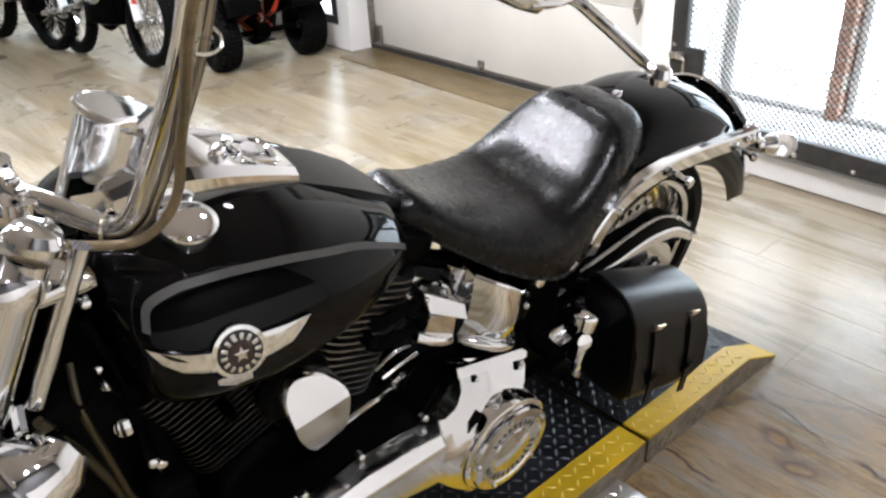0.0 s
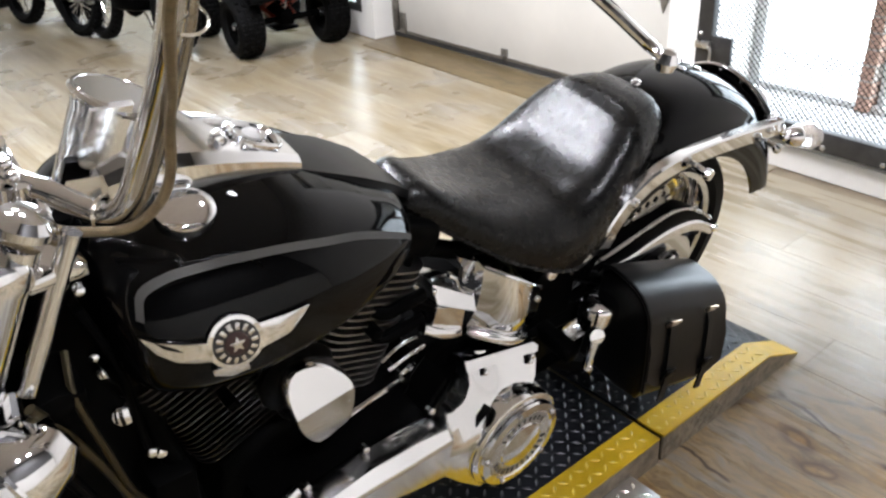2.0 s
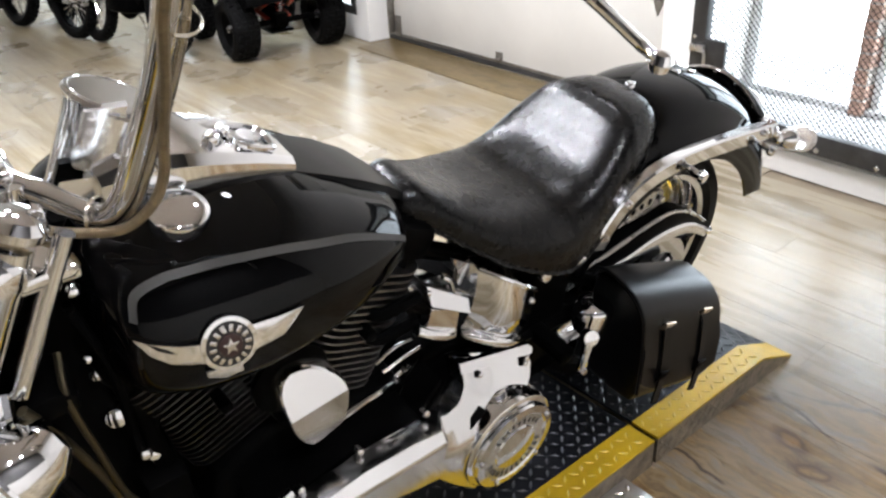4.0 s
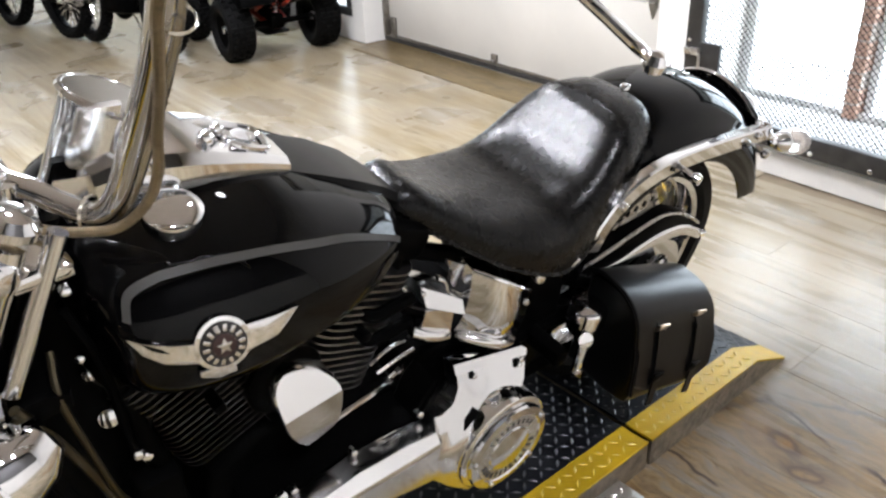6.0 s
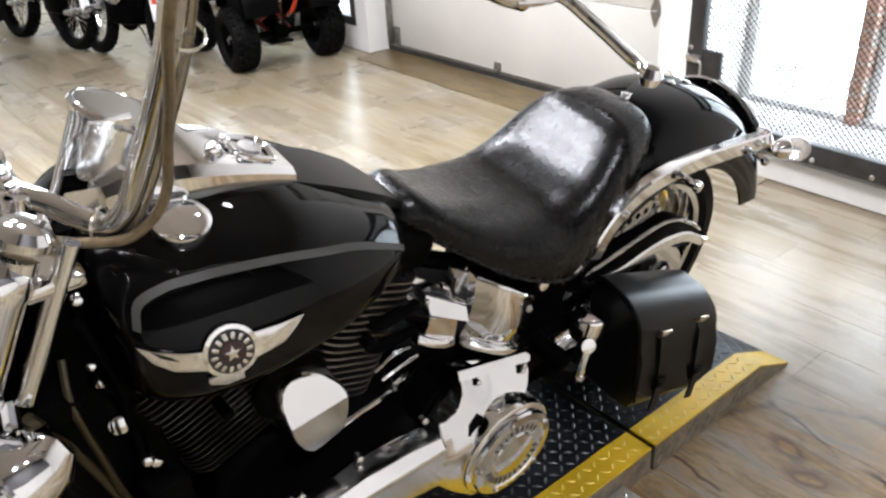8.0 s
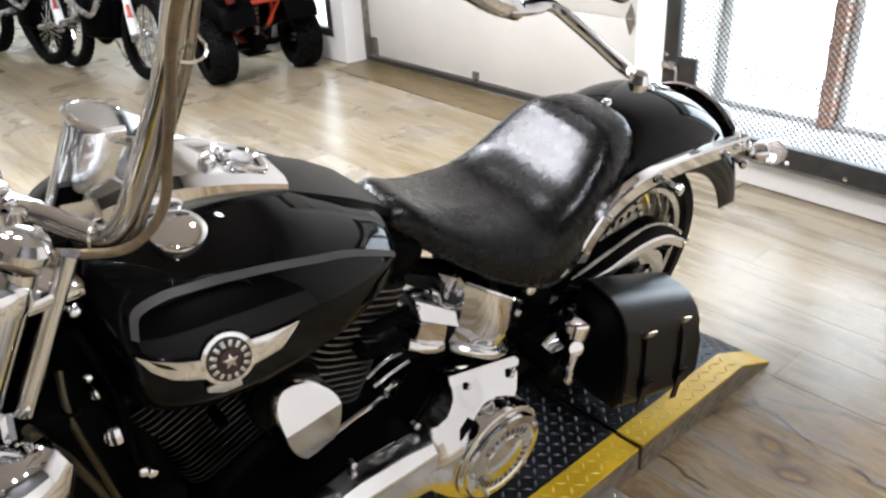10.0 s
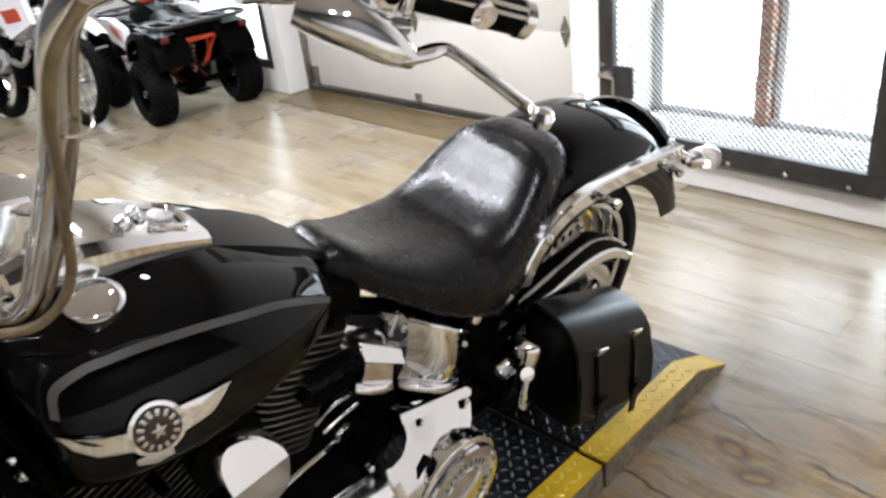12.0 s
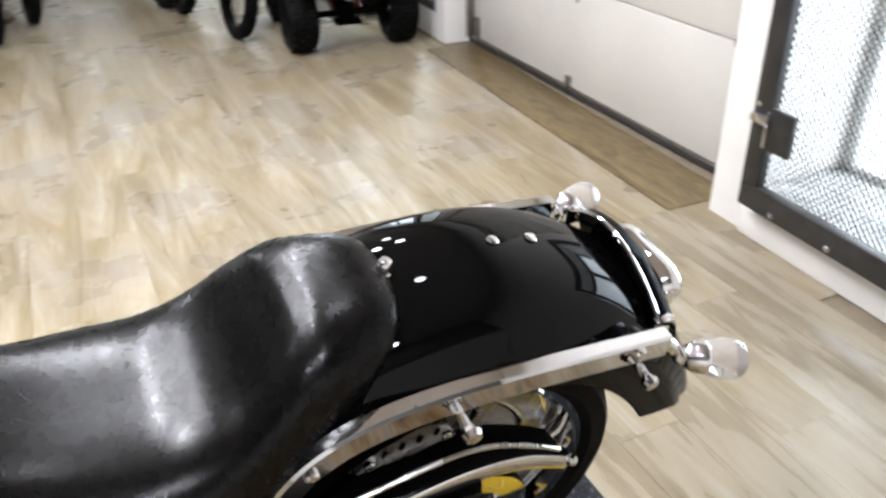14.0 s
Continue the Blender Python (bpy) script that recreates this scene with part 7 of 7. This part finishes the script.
def dirt_bike_thing():
    """A small motocross bike, front wheel contact at the origin, heading +x."""
    d = empty("dirt_bike", Matrix(), "white and red motocross bike with knobby tyres, parked", "dirt bike", "row of dirt bikes")
    RF, RB, WB = 0.285, 0.265, 1.12
    turn = Matrix.Translation((-0.06, 0, 0)) @ pose(0, 0, 0, 0, 0, -8) @ Matrix.Translation((0.06, 0, 0))
    knobby(0, RF, 0.085, 0.215, d, "front_wheel", turn, 28, 0.026, 3, "spoked front wheel")
    knobby(-WB, RB, 0.10, 0.195, d, "rear_wheel", Matrix(), 28, 0.028, 3, "spoked rear wheel")
    for s in (-1, 1):
        a, b = turn @ V((0.0, s * 0.085, RF)), turn @ V((-0.20, s * 0.085, 0.88))
        fork = part("fork", tube(B(), [a.lerp(b, 0.42), b], 0.020, 12), SATIN_BLACK, d, "black fork tube")
        part("fork_slider", tube(B(), [a, a.lerp(b, 0.5)], 0.023, 12), SATIN, fork)
        bm = tube(B(), [a.lerp(b, 0.03) + V((0.012, 0, 0)), a.lerp(b, 0.25) + V((0.02, s * 0.01, 0)), a.lerp(b, 0.52) + V((0.018, 0, 0))], [0.036, 0.032, 0.020], 10, 0.7)
        part("fork_guard", bm, WHITE_PLASTIC, fork, "white fork guard")
        part("guard_decal", tube(B(), [a.lerp(b, 0.20) + V((0.026, s * 0.014, 0)), a.lerp(b, 0.34) + V((0.026, s * 0.014, 0))], [0.026, 0.020], 10, 0.7), RED_PLASTIC, fork, "red decal")
        part("axle_lug", box(B(), a, (0.06, 0.03, 0.07), 0.012), SATIN, fork)
        part("shroud", slab(B(), [(-0.22, 0.66), (-0.30, 0.88), (-0.48, 0.86), (-0.58, 0.72), (-0.46, 0.56)], s * 0.10, s * 0.15, 0.012, 2), WHITE_PLASTIC, d, "white radiator shroud")
        part("shroud_decal", slab(B(), [(-0.30, 0.68), (-0.34, 0.76), (-0.52, 0.74), (-0.46, 0.66)], s * 0.151, s * 0.154), RED_PLASTIC, d, "red decal")
        part("side_panel", slab(B(), [(-0.70, 0.58), (-0.66, 0.78), (-1.10, 0.80), (-0.92, 0.60)], s * 0.07, s * 0.11, 0.01, 2), WHITE_PLASTIC, d, "white side panel")
        part("swing_arm", tube(B(), [(-WB, s * 0.08, RB), (-0.66, s * 0.07, 0.36)], 0.020, 10), SATIN, d)
        part("foot_peg", box(B(), (-0.62, s * 0.16, 0.33), (0.05, 0.10, 0.02), 0.004), SATIN, d)
        part("radiator", box(B(), (-0.28, s * 0.075, 0.66), (0.03, 0.09, 0.20), 0.006), SATIN, d)
    # front mudguard: a long curved blade
    rings = []
    for k in range(11):
        u = k / 10
        x = 0.34 - 0.62 * u
        z = 0.585 + 0.135 * math.sin(min(1.0, u * 1.5 + 0.10) * math.pi / 2)
        w = 0.035 + 0.045 * math.sin(min(1.0, u * 1.6 + 0.12) * math.pi / 2)
        rings.append([turn @ V(p) for p in ((x, -w, z - 0.018), (x, -w * 0.6, z), (x, 0, z + 0.008), (x, w * 0.6, z), (x, w, z - 0.018), (x, w * 0.6, z - 0.008), (x, 0, z), (x, -w * 0.6, z - 0.008))])
    mg = part("front_mudguard", loft(B(), rings), WHITE_PLASTIC, d, "white pointed front mudguard", 40)
    bm = B()
    for s in (-1, 1):
        vs = [turn @ V(p) for p in ((0.30, s * 0.006, 0.632), (0.20, s * 0.040, 0.664), (0.10, s * 0.034, 0.706), (0.17, s * 0.008, 0.694))]
        bm.faces.new([bm.verts.new(p) for p in (vs if s > 0 else vs[::-1])])
    bmesh.ops.solidify(bm, geom=bm.faces[:], thickness=0.002)
    part("mudguard_decal", bm, RED_PLASTIC, mg, "dark red decal")
    rings = []
    for k in range(7):
        u = k / 6
        x, z, w = -0.95 - 0.45 * u, 0.80 + 0.05 * u, 0.085 - 0.03 * u
        rings.append([(x, -w, z - 0.02), (x, -w * 0.6, z), (x, w * 0.6, z), (x, w, z - 0.02), (x, w * 0.6, z - 0.01), (x, -w * 0.6, z - 0.01)])
    part("rear_mudguard", loft(B(), rings), WHITE_PLASTIC, d, "white rear mudguard")
    part("number_plate_shell", slab(B(), [(-0.11, -0.11), (-0.09, 0.11), (0.09, 0.11), (0.11, -0.11)], -0.012, 0.012, 0.006, 2, turn @ Matrix.Translation((-0.17, 0, 0.92)) @ pose(0, 0, 0, 0, -22, 0) @ pose(0, 0, 0, 0, 0, 90)), WHITE_PLASTIC, d, "blank white front plate")
    part("frame_spine", tube(B(), glide([(-0.27, 0, 0.82), (-0.50, 0, 0.74), (-0.68, 0, 0.58), (-0.66, 0, 0.36), (-0.45, 0, 0.22), (-0.30, 0, 0.40), (-0.27, 0, 0.70)]), 0.026, 12), SATIN_BLACK, d, "black frame")
    part("engine", box(B(), (-0.46, 0, 0.38), (0.26, 0.20, 0.28), 0.04), ENGINE_BLACK, d)
    part("engine_head", box(B(), (-0.43, 0, 0.56), (0.16, 0.14, 0.14), 0.02), SATIN, d)
    part("saddle", loft(B(), [[(x, y * w, z + h * 0.07) for y, h in ((-1, 0), (-0.8, 0.8), (0, 1), (0.8, 0.8), (1, 0))] for x, w, z in ((-0.38, 0.05, 0.86), (-0.55, 0.075, 0.82), (-0.85, 0.085, 0.80), (-1.15, 0.075, 0.82))]), SATIN_BLACK, d, "black saddle")
    part("exhaust", tube(B(), glide([(-0.33, -0.10, 0.55), (-0.40, -0.14, 0.40), (-0.66, -0.13, 0.50), (-0.85, -0.13, 0.66), (-1.15, -0.13, 0.76)]), [0.02] * 14 + [0.04] * 11, 14), SATIN, d)
    hb = part("handlebar", tube(B(), [turn @ V(p) for p in glide([(-0.36, -0.36, 1.02), (-0.31, -0.20, 1.03), (-0.27, -0.08, 0.95), (-0.27, 0.08, 0.95), (-0.31, 0.20, 1.03), (-0.36, 0.36, 1.02)])], 0.011, 10), SATIN_BLACK, d)
    part("bar_pad", box(B(), turn @ V((-0.28, 0, 1.0)), (0.05, 0.18, 0.05), 0.018, (0, 0, -24)), GREY_PLASTIC, hb)
    for s in (-1, 1):
        part("grip", tube(B(), [turn @ V((-0.33, s * 0.26, 1.027)), turn @ V((-0.362, s * 0.37, 1.02))], 0.016, 12), RUBBER, hb)
    part("prop_stand", tube(B(), [(-0.62, 0.09, 0.33), (-0.60, 0.19, 0.18), (-0.58, 0.24, 0.046)], 0.009, 8), SATIN, d)
    part("hang_tag", box(B(), turn @ V((-0.20, -0.06, 1.0)), (0.01, 0.05, 0.08), 0.002), YELLOW_TAG, hb, "yellow paper tag")
    return d


quad = atv_thing()
quad.matrix_world = pose(1.285, 3.86, 0, 0, 0, 84)
db = dirt_bike_thing()
db.matrix_world = pose(0.705, 4.36, 0.004, -9, 0, -75)
for x, y, a in ((0.505, 5.20, -76), (0.535, 6.14, -75), (-0.47, 5.46, -76), (-0.70, 4.98, -75)):
    copy_thing(db, pose(x, y, 0.004, -9, 0, a))

# ---- floor boards ----
BW, BL, GAP = 0.182, 1.22, 0.0004
floor = empty("floor", Matrix(), "oak-look vinyl plank floor with grey worn sheen", "floor", kind="structure")


def board_mesh(length, width):
    hw, hl, c = width / 2 - GAP / 2, length / 2 - GAP / 2, 0.0004
    v = [(-hw, -hl, -c), (hw, -hl, -c), (hw, hl, -c), (-hw, hl, -c), (-hw + c, -hl + c, 0), (hw - c, -hl + c, 0), (hw - c, hl - c, 0), (-hw + c, hl - c, 0), (-hw, -hl, -0.005), (hw, -hl, -0.005), (hw, hl, -0.005), (-hw, hl, -0.005)]
    f = [(4, 5, 6, 7)] + [(i, (i + 1) % 4, 4 + (i + 1) % 4, 4 + i) for i in range(4)] + [(8 + i, 8 + (i + 1) % 4, (i + 1) % 4, i) for i in range(4)]
    return v, f


v, f = board_mesh(BL, BW)
board = bpy.data.meshes.new("floor_board")
board.from_pydata(v, [], f)
board.materials.append(FLOOR)
rustic = board.copy()
rustic.materials.clear()
rustic.materials.append(FLOOR_RUSTIC)
rest_v, rest_f, count = [], [], 0
spots = []
for i in range(-42, 10):
    x = 0.05 + i * BW
    shift = (i * 0.437 % 1.0) * BL
    for j in range(-6, 9):
        spots.append((x, j * BL + shift))
edge = lambda y: 1.672 + 0.035 * y


# boards that take the rustic material, chosen by place alone
def worn(x, y):
    return (x > -0.3 and y < 0.75)


for x, y in spots:
    if y - BL / 2 < -3.9 or y + BL / 2 > 9.6 or x < -6.3:
        continue
    if x + BW / 2 > edge(y) + 0.10:
        continue
    y0, y1 = max(y - BL / 2, -2.72), min(y + BL / 2, 9.02)
    if y1 - y0 < 0.02:
        continue
    if count < 300 and -2.4 < x and -1.9 < y < 6.4:
        ob = new("floor_plank", rustic if worn(x, y) else board)
        ob.location = (x, y, 0)
        ob.parent = floor
        count += 1
    else:
        bv, bf = board_mesh(y1 - y0, BW)
        k = len(rest_v)
        rest_v += [(a + x, b + (y0 + y1) / 2, c) for a, b, c in bv]
        rest_f += [tuple(k + q for q in face) for face in bf]
me = bpy.data.meshes.new("floor_far_planks")
me.from_pydata(rest_v, [], rest_f)
me.materials.append(FLOOR)
me.materials.append(FLOOR_RUSTIC)
for poly in me.polygons:
    poly.material_index = 1 if worn(poly.center.x, poly.center.y) else 0
far = new("far_planking", me)
far.parent = floor
tagged(far, kind="stuff")
